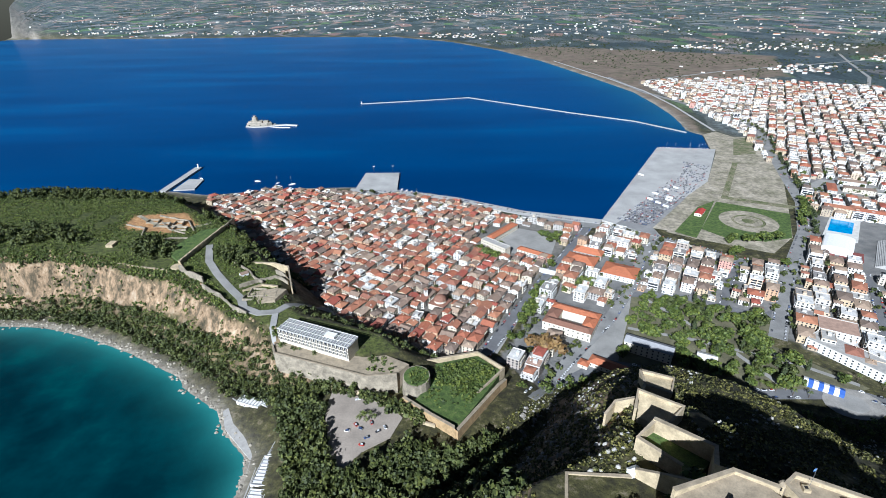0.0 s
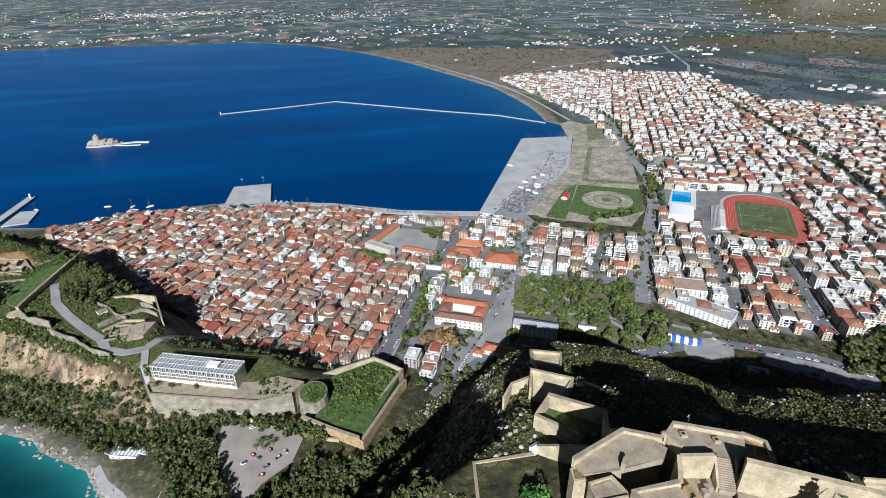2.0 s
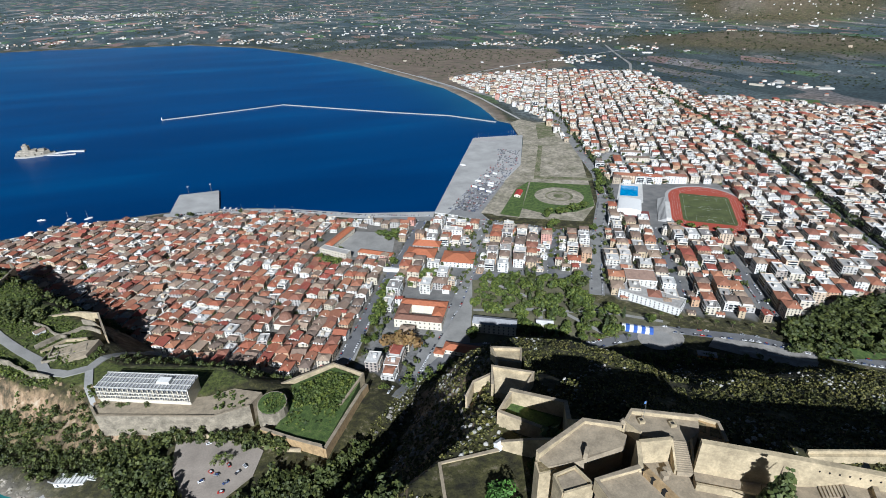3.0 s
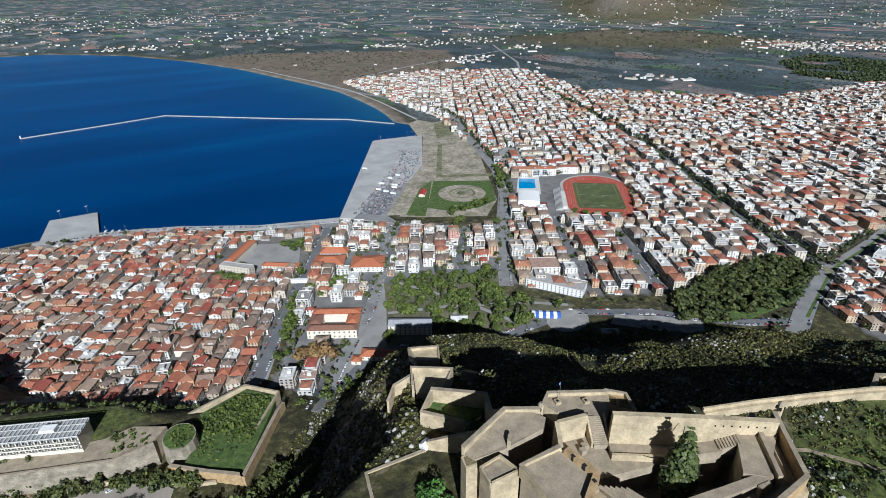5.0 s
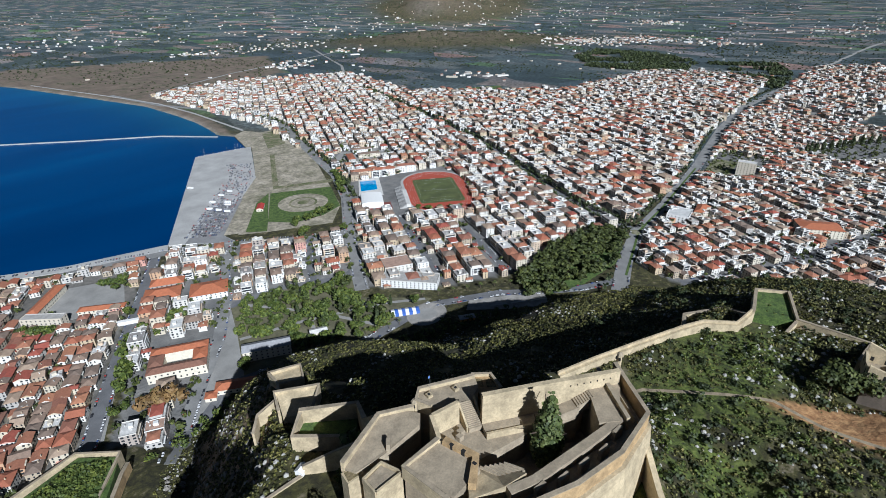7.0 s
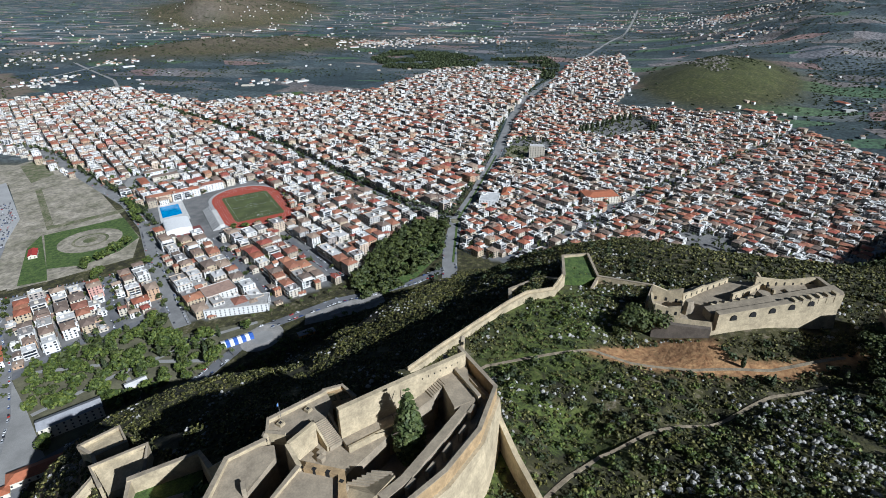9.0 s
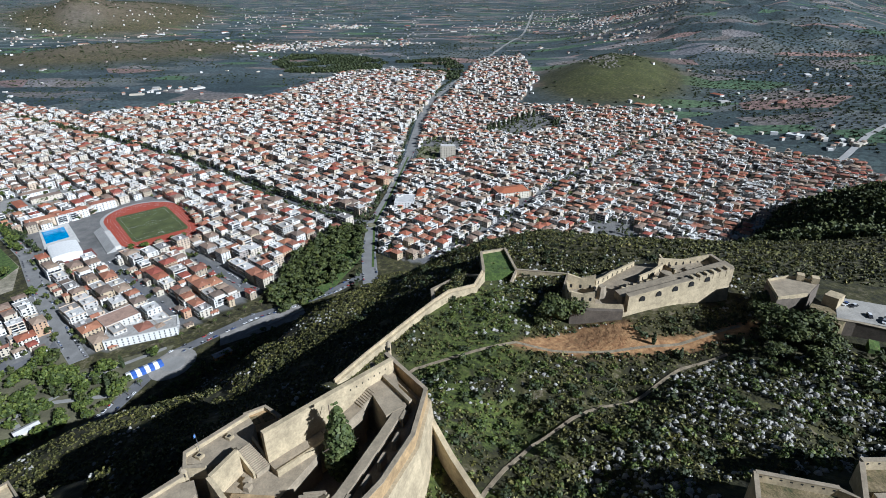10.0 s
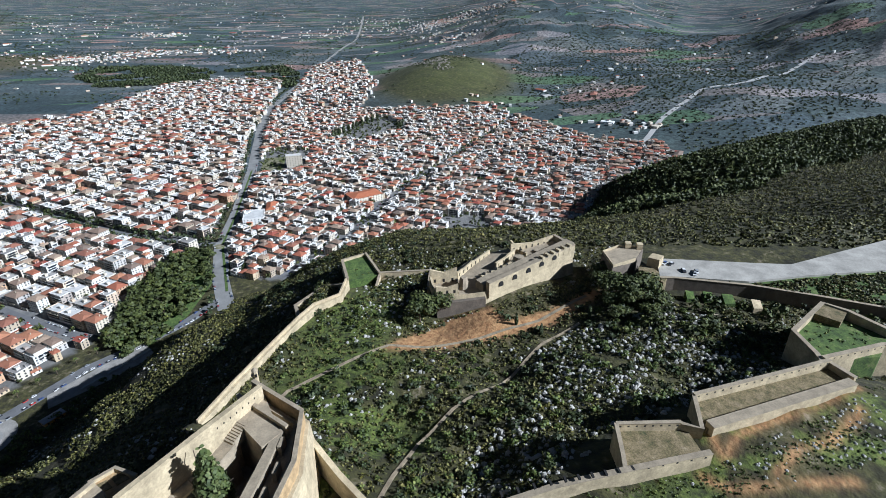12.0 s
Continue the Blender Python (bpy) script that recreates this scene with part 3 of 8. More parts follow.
def windows_on(b, w, d, h0, h1, rng, lean=False):
    """Rows of windows, a little proud of the four walls."""
    storeys = max(1, round((h1 - h0) / 3.1))
    step = (h1 - h0) / storeys
    for s in range(storeys):
        z0 = h0 + s * step + 0.9
        z1 = z0 + (1.75 if s or lean else 1.8)
        for side in range(4):
            length = w if side % 2 == 0 else d
            n = max(1, int(length / (3.9 if lean else 3.2)))
            for k in range(n):
                if rng.random() < 0.12:
                    continue
                c = (k + 0.5) / n * length - length / 2
                half = (0.75 if lean else 0.55) + 0.35 * (rng.random() < 0.35)
                if side == 0:
                    vs = [(c - half, -d / 2 - 0.03), (c + half, -d / 2 - 0.03)]
                elif side == 1:
                    vs = [(w / 2 + 0.03, c - half), (w / 2 + 0.03, c + half)]
                elif side == 2:
                    vs = [(c + half, d / 2 + 0.03), (c - half, d / 2 + 0.03)]
                else:
                    vs = [(-w / 2 - 0.03, c + half), (-w / 2 - 0.03, c - half)]
                b.add([(*vs[0], z0), (*vs[1], z0), (*vs[1], z1), (*vs[0], z1)], [(0, 1, 2, 3)])


def tiled_house(w, d, h, rng, style):
    """The parts of a house under clay tiles: a name, a bag and what it is made of."""
    walls, roof, glass = Bag(), Bag(), Bag()
    walls.box(-w / 2, -d / 2, -6, w / 2, d / 2, h)
    rise = min(w, d) * rng.uniform(0.17, 0.24)
    if style == "gable":
        gable(roof, -w / 2, -d / 2, w / 2, d / 2, h, rise)
        walls.add([(-w / 2, -d / 2, h), (-w / 2, d / 2, h), (-w / 2, 0, h + rise * 0.95)], [(0, 2, 1)])
        walls.add([(w / 2, -d / 2, h), (w / 2, d / 2, h), (w / 2, 0, h + rise * 0.95)], [(0, 1, 2)])
    else:
        hip(roof, -w / 2, -d / 2, w / 2, d / 2, h, rise)
    windows_on(glass, w, d, 0.2, h, rng)
    out = [("wall", walls, "wall"), ("roof", roof, "top"), ("window", glass, "glass")]
    if rng.random() < 0.6:
        cx, cy = rng.uniform(-w / 4, w / 4), rng.uniform(-d / 4, d / 4)
        out.append(("chimney", Bag().box(cx - 0.35, cy - 0.35, h, cx + 0.35, cy + 0.35, h + rise + 0.9), "wall"))
    if rng.random() < 0.6 and h > 6:
        z = 3.2
        out.append(("awning", Bag().add([(-w / 3, -d / 2, 2.9), (w / 3, -d / 2, 2.9), (w / 3, -d / 2 - 1.5, 2.4), (-w / 3, -d / 2 - 1.5, 2.4)], [(0, 3, 2, 1), (0, 1, 2, 3)]), "top"))
    if rng.random() < 0.5:
        z = 3.2 * rng.randint(1, 2)
        out.append(("balcony", Bag().box(-w / 4, -d / 2 - 1.0, z, w / 4, -d / 2, z + 0.95, True), "wall"))
    return out


def flat_block(w, d, h, rng, style):
    """The parts of a concrete block of flats with balconies."""
    p = 0.25
    walls, roof, glass = Bag(), Bag(), Bag()
    walls.box(-w / 2, -d / 2, -6, w / 2, d / 2, h)
    roof.box(-w / 2 + p, -d / 2 + p, h - 0.1, w / 2 - p, d / 2 - p, h + 0.06)
    windows_on(glass, w, d, 0.2, h, rng, True)
    rim = [(-w / 2 + p / 2, -d / 2 + p / 2), (w / 2 - p / 2, -d / 2 + p / 2), (w / 2 - p / 2, d / 2 - p / 2), (-w / 2 + p / 2, d / 2 - p / 2), (-w / 2 + p / 2, -d / 2 + p / 2)]
    out = [("wall", walls, "wall"), ("roof", roof, "top"), ("window", glass, "glass"), ("parapet", Bag().strip(rim, p, h - 0.1, h + 0.8), "wall")]
    sx, sy = rng.uniform(-w / 5, w / 5), rng.uniform(-d / 5, d / 5)
    out.append(("stair_head", Bag().box(sx - 1.9, sy - 1.6, h, sx + 1.9, sy + 1.6, h + 2.7), "wall"))
    for _ in range(rng.randint(1, 3)):
        x, y = rng.uniform(-w / 2.6, w / 2.6), rng.uniform(-d / 2.6, d / 2.6)
        out.append(("tank", Bag().box(x - 0.6, y - 0.5, h, x + 0.6, y + 0.5, h + rng.uniform(0.7, 1.5)), "top"))
    storeys = max(2, round(h / 3.1))
    reach = [(w / 2 * rng.uniform(0.6, 0.97), w / 2 * rng.uniform(0.6, 0.97)) for _ in range(2)]
    for s in range(1, storeys):
        z = s * h / storeys
        for sign, (a, b) in zip((-1, 1), reach):
            yw, e0, e1 = sign * (d / 2 + 0.05), 0.25, 0.25
            n = max(1, int((a + b) / 5.5))
            for k in range(n):
                x0, x1 = -a + (a + b) * k / n + e0, -a + (a + b) * (k + 1) / n - e1 - 0.9 * (rng.random() < 0.4)
                quad = [(x0, yw, z + 0.1), (x1, yw, z + 0.1), (x1, yw, z + 2.35), (x0, yw, z + 2.35)]
                glass.add(quad if sign < 0 else quad[::-1], [(0, 1, 2, 3)])
            y0, y1 = sign * (d / 2 - 0.05), sign * (d / 2 + 1.25)
            y2 = sign * (d / 2 + 1.15)
            vs = []
            for x in (-a, b):
                vs += [(x, y0, z - 0.12), (x, y1, z - 0.12), (x, y1, z + 0.9), (x, y2, z + 0.9), (x, y2, z + 0.08), (x, y0, z + 0.08)]
            out.append(("balcony", Bag().add(vs, [(i, (i + 1) % 6, 6 + (i + 1) % 6, 6 + i) for i in range(6)] + [(0, 1, 2, 3, 4, 5), (11, 10, 9, 8, 7, 6)]), "wall"))
    return out


def stacked(w, d, h, rng, style):
    """A block of flats with a tiled top floor set back."""
    out = flat_block(w, d, h - 3, rng, style)
    out = [o for o in out if o[0] not in ("stair_head", "tank")]
    a, b = w * 0.36, d * 0.36
    roof = Bag()
    hip(roof, -a, -b, a, b, h, 1.4, 0.6)
    return out + [("top_floor", Bag().box(-a, -b, h - 3, a, b, h), "wall"), ("tile_roof", roof, "tile")]


KINDS = {"hip": (tiled_house, STUCCO, TILE), "gable": (tiled_house, STUCCO, TILE), "flat": (flat_block, WHITE_STUCCO, FLATROOF), "stack": (stacked, WHITE_STUCCO, FLATROOF)}
town_rng = random.Random(11)
BUILT = {}


def house_model(kind, w, d, h):
    """Houses come in whole sizes, so that alike ones share their meshes."""
    key = (kind, round(w / 2) * 2, round(d / 2) * 2, round(h / 3) * 3, town_rng.randint(0, 1))
    if key not in BUILT:
        BUILT[key] = KINDS[kind][0](key[1], key[2], key[3], random.Random(repr(key)), kind)
    return key, BUILT[key]


MESHES = {}


def raise_house(kind, x, y, z, turn, w, d, h, district):
    key, bags = house_model(kind, w, d, h)
    _, wall, top = KINDS[kind]
    stuff = {"wall": wall, "top": top, "glass": GLASS_DARK, "tile": TILE}
    if key not in MESHES:
        MESHES[key] = [(name, bag.mesh(name, stuff[what])) for name, bag, what in bags]
    words = {"hip": "plastered town house under a hipped clay tile roof", "gable": "plastered old house under a gabled clay tile roof",
             "flat": "white concrete block of flats with a flat roof and balconies", "stack": "white block of flats with a tiled set-back top floor"}
    tiled = kind in ("hip", "gable")
    e = thing("house" if tiled else "apartment_block", x, y, z, words[kind], "house" if tiled else "apartments", district, turn)
    for name, me in MESHES[key]:
        ob = new(name, me)
        ob.parent = e
        if name == "window":
            ob["kind"] = "stuff"
    return e


ROAD_GAP = [(np.array(stepped(l, 6.0)), w / 2) for w, l in ROADS.values()]
KEEP_OUT = []      # outlines of squares, gardens and single buildings, filled below


def clear_of_roads(x, y, r):
    for pts, half in ROAD_GAP:
        if np.min((pts[:, 0] - x) ** 2 + (pts[:, 1] - y) ** 2) < (half + r) ** 2:
            return False
    return True


def lots(zone, along, deep, street, lot, angle_noise=0.0, offset=0.0):
    """House plots in rows along a grid of streets inside a district."""
    rng = random.Random(len(zone) * 7 + int(deep * 10))
    us = [p[0] * E1[0] + p[1] * E1[1] for p in zone]
    vs = [p[0] * E2[0] + p[1] * E2[1] for p in zone]
    v = min(vs) + offset
    out = []
    while v < max(vs):
        u = min(us) + rng.uniform(0, 20)
        while u < max(us):
            run = u + along * rng.uniform(0.8, 1.2)
            for row in range(2):
                a = u
                while a < run - lot * 0.6:
                    size = min(lot * rng.uniform(0.75, 1.3), run - a)
                    depth = deep / 2 * rng.uniform(0.78, 1.0)
                    cu = a + size / 2
                    cv = v + (depth / 2 if row == 0 else deep - depth / 2)
                    out.append((cu * E1[0] + cv * E2[0], cu * E1[1] + cv * E2[1], size, depth))
                    a += size + (0 if rng.random() < 0.75 else rng.uniform(1, 4))
            u = run + street
        v += deep + street
    pts = np.array([(o[0], o[1]) for o in out])
    ok = within(pts[:, 0], pts[:, 1], zone)
    for poly in KEEP_OUT:
        ok &= ~within(pts[:, 0], pts[:, 1], poly) & (gap_to(pts[:, 0], pts[:, 1], poly, True) > lot * 0.42)
    return [o for o, good in zip(out, ok) if good and clear_of_roads(o[0], o[1], min(o[2], o[3]) * 0.44)]
# open places and single buildings that keep the rows of houses away
SQUARE = [(72, 700), (112, 706), (172, 684), (146, 606), (82, 604), (52, 650)]
COURT = [(98, 436), (135, 418), (178, 478), (138, 512)]
GARDEN = [(215, 508), (272, 500), (343, 456), (318, 418), (372, 352), (350, 345), (275, 350), (217, 372), (160, 392), (190, 455)]
STADIUM = [(560, 720), (625, 690), (704, 668), (728, 640), (690, 560), (612, 484), (520, 545), (490, 600)]
GROVE = [(470, 300), (540, 315), (640, 300), (672, 262), (590, 228), (510, 235), (440, 262)]
SHEDS = [(150, 590), (178, 622), (250, 578), (212, 522), (185, 548)]
CAMPUS = [(615, 850), (625, 795), (690, 775), (745, 800), (730, 860), (670, 885)]
SCHOOL_YARD = [(1010, 262), (1160, 270), (1160, 180), (1010, 190)]
GRAVES = [(1215, 60), (1250, 150), (1440, 60), (1460, 20), (1330, -30)]
LITTLE_PARK = [(750, -70), (750, -130), (695, -130), (680, -75)]
OLD_MOAT = [(38, 404), (60, 390), (90, 425), (108, 440), (90, 480), (60, 440)]
CHURCHES = [(-4, 492, 60, 19, 7), (-147, 686, 30, 17, 8), (-246, 708, 60, 15, 7)]      # x, y, turn, size, height
BELL = (-20, 500)
KEEP_OUT += [[(x - s * 0.55, y - s * 0.55), (x + s * 0.55, y - s * 0.55), (x + s * 0.55, y + s * 0.55), (x - s * 0.55, y + s * 0.55)] for x, y, _, s, _ in CHURCHES]
KEEP_OUT += [SQUARE, COURT, GARDEN, STADIUM, GROVE, SHEDS, CAMPUS, SCHOOL_YARD, GRAVES, LITTLE_PARK, OLD_MOAT]

PLAN = [(OLD_TOWN, 46, 24, 4.0, 11, "houses of the old town"), (CENTRE, 52, 28, 6.0, 14, "houses by the harbour"),
        (NEW_TOWN, 82, 31, 7.5, 16.5, "houses of the new town"), (EAST_TOWN, 60, 25, 6.0, 12, "houses of the east quarter"), (ROAD_TOWN, 70, 30, 16.0, 13, "houses along the country road")]
far_bags = {"wall": Bag(), "white_wall": Bag(), "tile": Bag(), "deck": Bag(), "glass": Bag()}
ALL_PLOTS, chosen = [], []
for zone, along, deep, street, lot, district in PLAN:
    plots = lots(zone, along, deep, street, lot)
    heights = land(np.array([p[0] for p in plots]), np.array([p[1] for p in plots]))
    for (x, y, size, depth), z in zip(plots, heights):
        rng = town_rng
        old = zone is OLD_TOWN
        r = rng.random()
        if old:
            kind, h = ("gable" if r < 0.45 else "hip" if r < 0.88 else "flat"), rng.choice((6, 6, 6, 9, 9))
        elif zone is CENTRE:
            kind, h = ("hip" if r < 0.45 else "flat" if r < 0.9 else "stack"), rng.choice((9, 12, 12, 15))
        elif zone is NEW_TOWN:
            kind, h = ("flat" if r < 0.46 else "hip" if r < 0.84 else "stack"), rng.choice((6, 9, 9, 12, 12, 15))
        else:
            kind, h = ("flat" if r < 0.42 else "hip" if r < 0.84 else "stack"), rng.choice((6, 6, 9, 9, 12))
        if not old and rng.random() < 0.05:
            continue
        turn = 60 + rng.choice((0, 90, 180, 270) if abs(size - depth) < 3 and not old else (0, 180)) + (rng.gauss(0, 6) if old else rng.gauss(0, 1.2))
        if old and rng.random() < 0.3 and abs(size - depth) < 4:
            turn += 90
        ALL_PLOTS.append((x, y, max(size, depth)))
        chosen.append((math.hypot(x, y), kind, x, y, float(z), turn, size, depth, h, district))
for zone, gap, seed in ((CENTRE, 9, 301), (NEW_TOWN, 10, 302), (EAST_TOWN, 9, 303), (OLD_TOWN, 8, 304)):
    held = np.array(ALL_PLOTS)
    px, py = spread(zone, gap, 0.3, seed)
    for poly in KEEP_OUT:
        ok = ~within(px, py, poly) & (gap_to(px, py, poly, True) > 5)
        px, py = px[ok], py[ok]
    taken = []
    for x, y in zip(px, py):
        room = float(np.min(np.hypot(held[:, 0] - x, held[:, 1] - y) - held[:, 2] * 0.46))
        if room > 3.6 and clear_of_roads(x, y, 4.5) and all(math.hypot(x - a, y - b) > 8.5 for a, b in taken) and town_rng.random() < 0.8:
            taken.append((x, y))
            size = min(2 * room, town_rng.uniform(7, 12))
            kind = "gable" if zone is OLD_TOWN or town_rng.random() < 0.25 else town_rng.choice(("hip", "flat"))
            ALL_PLOTS.append((x, y, size))
            chosen.append((math.hypot(x, y), kind, float(x), float(y), TOWN_Z, 60 + town_rng.choice((0, 90)) + town_rng.gauss(0, 4), size, size * 0.85,
                           town_rng.choice((3, 6, 6, 9)), next(p[5] for p in PLAN if p[0] is zone)))
on = land(np.array([c[2] for c in chosen]), np.array([c[3] for c in chosen]))
chosen = [(*c[:4], float(z), *c[5:]) for c, z in zip(chosen, on)]
chosen.sort()
left = {"tiled": 300, "blocks": 110}
for _, kind, x, y, z, turn, size, depth, h, district in chosen:
    tiled = kind in ("hip", "gable")
    sort = "tiled" if tiled else "blocks"
    if left[sort] > 0:
        left[sort] -= 1
        raise_house(kind, x, y, z, turn, size, depth, h, district)
        continue
    key, bags = house_model(kind, size, depth, h)
    c, s = math.cos(radians(turn)), math.sin(radians(turn))
    bins = {"wall": "wall" if tiled else "white_wall", "top": "tile" if tiled else "deck", "glass": "glass", "tile": "tile"}
    far_side = False
    for name, bag, what in bags:
        if name == "tank" or (name == "balcony" and not tiled and math.hypot(x, y) > 750):
            far_side = not far_side
            if far_side:
                continue
        far_bags[bins[what]].add([(x + c * v[0] - s * v[1], y + s * v[0] + c * v[1], z + v[2]) for v in bag.v], bag.f)
quarter = thing("town_quarter", 0, 0, 0, "dense quarter of white houses with tile and flat roofs", "houses", kind="stuff")
for name, bag, mat in (("wall", far_bags["wall"], STUCCO), ("white_wall", far_bags["white_wall"], WHITE_STUCCO), ("tile_roof", far_bags["tile"], TILE),
                       ("roof_deck", far_bags["deck"], FLATROOF), ("window", far_bags["glass"], GLASS_DARK)):
    part(name, bag, mat, quarter)["kind"] = "stuff"
# ---------------------------------------------------------------- the fortress on the rock
STONE = plain("limestone_masonry", (0.53, 0.43, 0.27), 0.9, 0.4, 0.22, 1.3, bump=0.5)
DECK = plain("weathered_paving", (0.36, 0.295, 0.205), 0.92, 0.35, 0.25, 1.6, bump=0.4)
OCHRE = plain("ochre_masonry", (0.48, 0.33, 0.165), 0.9, 0.4, 0.3, 1.5, bump=0.5)
# stained stone, darkened further to stand for walls turned from the sun
SHADED_STONE = plain("stained_shaded_masonry", (0.16, 0.13, 0.10), 0.95, 0.35, 0.3, 1.5, bump=0.5)
GRASS = mottled("winter_grass", [(0.3, (0.025, 0.04, 0.01)), (0.46, (0.06, 0.10, 0.02)), (0.58, (0.10, 0.15, 0.03)), (0.72, (0.19, 0.17, 0.08))], 0.22)
DRYGRASS = mottled("dry_grass", [(0.3, (0.05, 0.06, 0.02)), (0.45, (0.15, 0.12, 0.055)), (0.6, (0.24, 0.185, 0.10)), (0.75, (0.33, 0.27, 0.18))], 0.3)
# near-black colour for the shade inside holes, put on solid boxes
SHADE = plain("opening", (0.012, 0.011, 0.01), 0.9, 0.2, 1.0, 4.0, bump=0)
IRON = plain("painted_iron", (0.2, 0.2, 0.2), 0.5, 0.2, 1.0, 5.0, metal=0.4)


def offset(line, d):
    """The line moved to its left by d."""
    out = []
    for i, (x, y) in enumerate(line):
        p, q = line[max(i - 1, 0)], line[min(i + 1, len(line) - 1)]
        dx, dy = q[0] - p[0], q[1] - p[1]
        n = math.hypot(dx, dy)
        out.append((x - dy / n * d, y + dx / n * d))
    return out


def rampart(parent, name, line, width, z0, z1, material=None, label=""):
    """One stretch of wall with a coping a little wider than itself."""
    ob = part(name, Bag().strip(line, width, z0, z1), material or STONE, parent, label)
    top = z1 if isinstance(z1, (list, tuple)) else [z1] * len(line)
    part("coping", Bag().strip(line, width + 0.3, [z - 0.02 for z in top], [z + 0.22 for z in top]), DECK, ob)
    return ob


def crenels(parent, line, width, z, step=2.4, size=1.3, height=0.9):
    """Merlons along a wall."""
    pts = stepped(line, step)
    for (ax, ay), (bx, by) in zip(pts, pts[1:]):
        d = math.hypot(bx - ax, by - ay)
        mx, my, f = (ax + bx) / 2, (ay + by) / 2, size / d / 2
        seg = [(mx - (bx - ax) * f, my - (by - ay) * f), (mx + (bx - ax) * f, my + (by - ay) * f)]
        part("merlon", Bag().strip(seg, width, z, z + height), STONE, parent)


def sentry(parent, x, y, z, h=4.0, r=1.3):
    """A round watch turret with a domed cap."""
    ring = [(x + r * math.cos(a * math.pi / 4), y + r * math.sin(a * math.pi / 4)) for a in range(8)]
    body = part("turret", Bag().prism(ring, z - 3, z + h), STONE, parent, "round stone watch turret")
    cap = Bag()
    for k, (q, s) in enumerate(((1.12, 0.0), (0.95, 0.5), (0.6, 0.95), (0.1, 1.2))):
        cap.v += [(x + (px - x) * q, y + (py - y) * q, z + h + s) for px, py in ring]
    for k in range(3):
        cap.f += [(8 * k + i, 8 * k + (i + 1) % 8, 8 * k + 8 + (i + 1) % 8, 8 * k + 8 + i) for i in range(8)]
    part("cap", cap, DECK, body)
    for a in (0.5, 2.1, 3.7, 5.2):
        cx, cy = x + (r + 0.02) * math.cos(a), y + (r + 0.02) * math.sin(a)
        part("opening", Bag().box(cx - 0.25, cy - 0.25, z + 1.6, cx + 0.25, cy + 0.25, z + 2.7, True), SHADE, body)


def steps_between(parent, a, b, za, zb, width, n):
    """A straight flight of n stone steps."""
    for k in range(n):
        f0, f1 = k / n, (k + 1) / n
        seg = [(a[0] + (b[0] - a[0]) * f0, a[1] + (b[1] - a[1]) * f0), (a[0] + (b[0] - a[0]) * f1, a[1] + (b[1] - a[1]) * f1)]
        z = za + (zb - za) * (f0 if zb < za else f1)
        part("step", Bag().strip(seg, width, min(za, zb) - 2, z), DECK, parent)


fort = thing("fortress", 0, 0, 0, "limestone bastion fortress with ramparts and a courtyard on the rock", "fortress")
part("lower_court", Bag().prism([(91, 91), (100, 86), (101.5, 78), (112, 70.5), (110, 67), (93, 72), (86, 72), (85, 82)], 172, 195.6), DECK, fort)
part("court_floor", Bag().prism([(91, 91), (142, 55), (131, 42), (94, 48), (84, 62), (84, 80)], 172, 185.5), DECK, fort)
# tall inner rampart on the town side
tall = part("tall_rampart", Bag().strip([(103.0, 79.75), (121.2, 67.15), (141.7, 53.05)], 1.6, 166, [208.2, 208.2, 207.6]), STONE, fort, "tall lit rampart facing the courtyard")
part("coping", Bag().strip([(102.9, 79.6), (121.1, 67), (141.6, 52.9)], 1.7, 208.0, [209, 209, 208.4]), STONE, tall)
for k in range(7):
    f = 0.63 + k * 0.05
    x, y = 102.6 + 38.5 * f, 79.2 - 26.6 * f
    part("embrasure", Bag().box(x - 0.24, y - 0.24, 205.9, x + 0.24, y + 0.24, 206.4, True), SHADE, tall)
part("bench", Bag().strip([(101.4, 77.4), (110, 71.5), (119, 65.3), (127, 59.8)], 4.2, 184, [197.4, 197.4, 198.0, 200.5]), DECK, fort)
part("bench_wall", Bag().strip([(100.0, 75.4), (108.6, 69.5), (117.6, 63.3)], 0.7, 186, 198.0), STONE, fort)
steps_between(fort, (126.5, 60.2), (131.5, 56.8), 200.5, 203.2, 3.6, 8)
# raised gun platform in the corner
part("gun_platform", Bag().prism([(132.5, 60.5), (129.7, 56.5), (121.3, 49.4), (126, 45), (146, 54), (142, 57)], 172, 203), DECK, fort)
# sea-side walkway with its parapets and battered outer face
walkway = [(137, 49), (130, 43.5), (113, 45), (95, 50), (84, 55)]
part("walkway", Bag().prism([(140, 53), (126.5, 46.8), (112, 49.8), (92, 54.5), (84.5, 58), (82, 50), (95, 44), (113, 39.5), (131, 38.5), (146, 53)], 172, 199.4), DECK, fort)
part("inner_ledge", Bag().strip([(136, 51.5), (126.5, 45.6), (112, 48.6), (92, 53.2), (84.5, 56.6)], 2.8, 172, 202.8), DECK, fort)
outer = [(147.5, 57), (132, 39.2), (113, 38.8), (96, 43), (82, 49.5), (70, 60)]
part("scarp", Bag().strip(outer, 3.4, [184, 180, 178, 176, 174, 172], 200.5), STONE, fort, "battered pale outer wall")
scarp = Bag()
far_out = offset(outer, 4.5)
near_out = offset(outer, 1.7)
for i in range(len(outer) - 1):
    scarp.add([(*far_out[i], 172), (*far_out[i + 1], 170), (*near_out[i + 1], 200.5), (*near_out[i], 200.5)], [(3, 2, 1, 0)])
part("batter", scarp, STONE, fort)
rampart(fort, "parapet", outer, 1.1, 198, 205.6, OCHRE, "ochre masonry parapet")
rampart(fort, "banquette", offset(outer[:5], -2.6), 0.7, 196, 201.6)
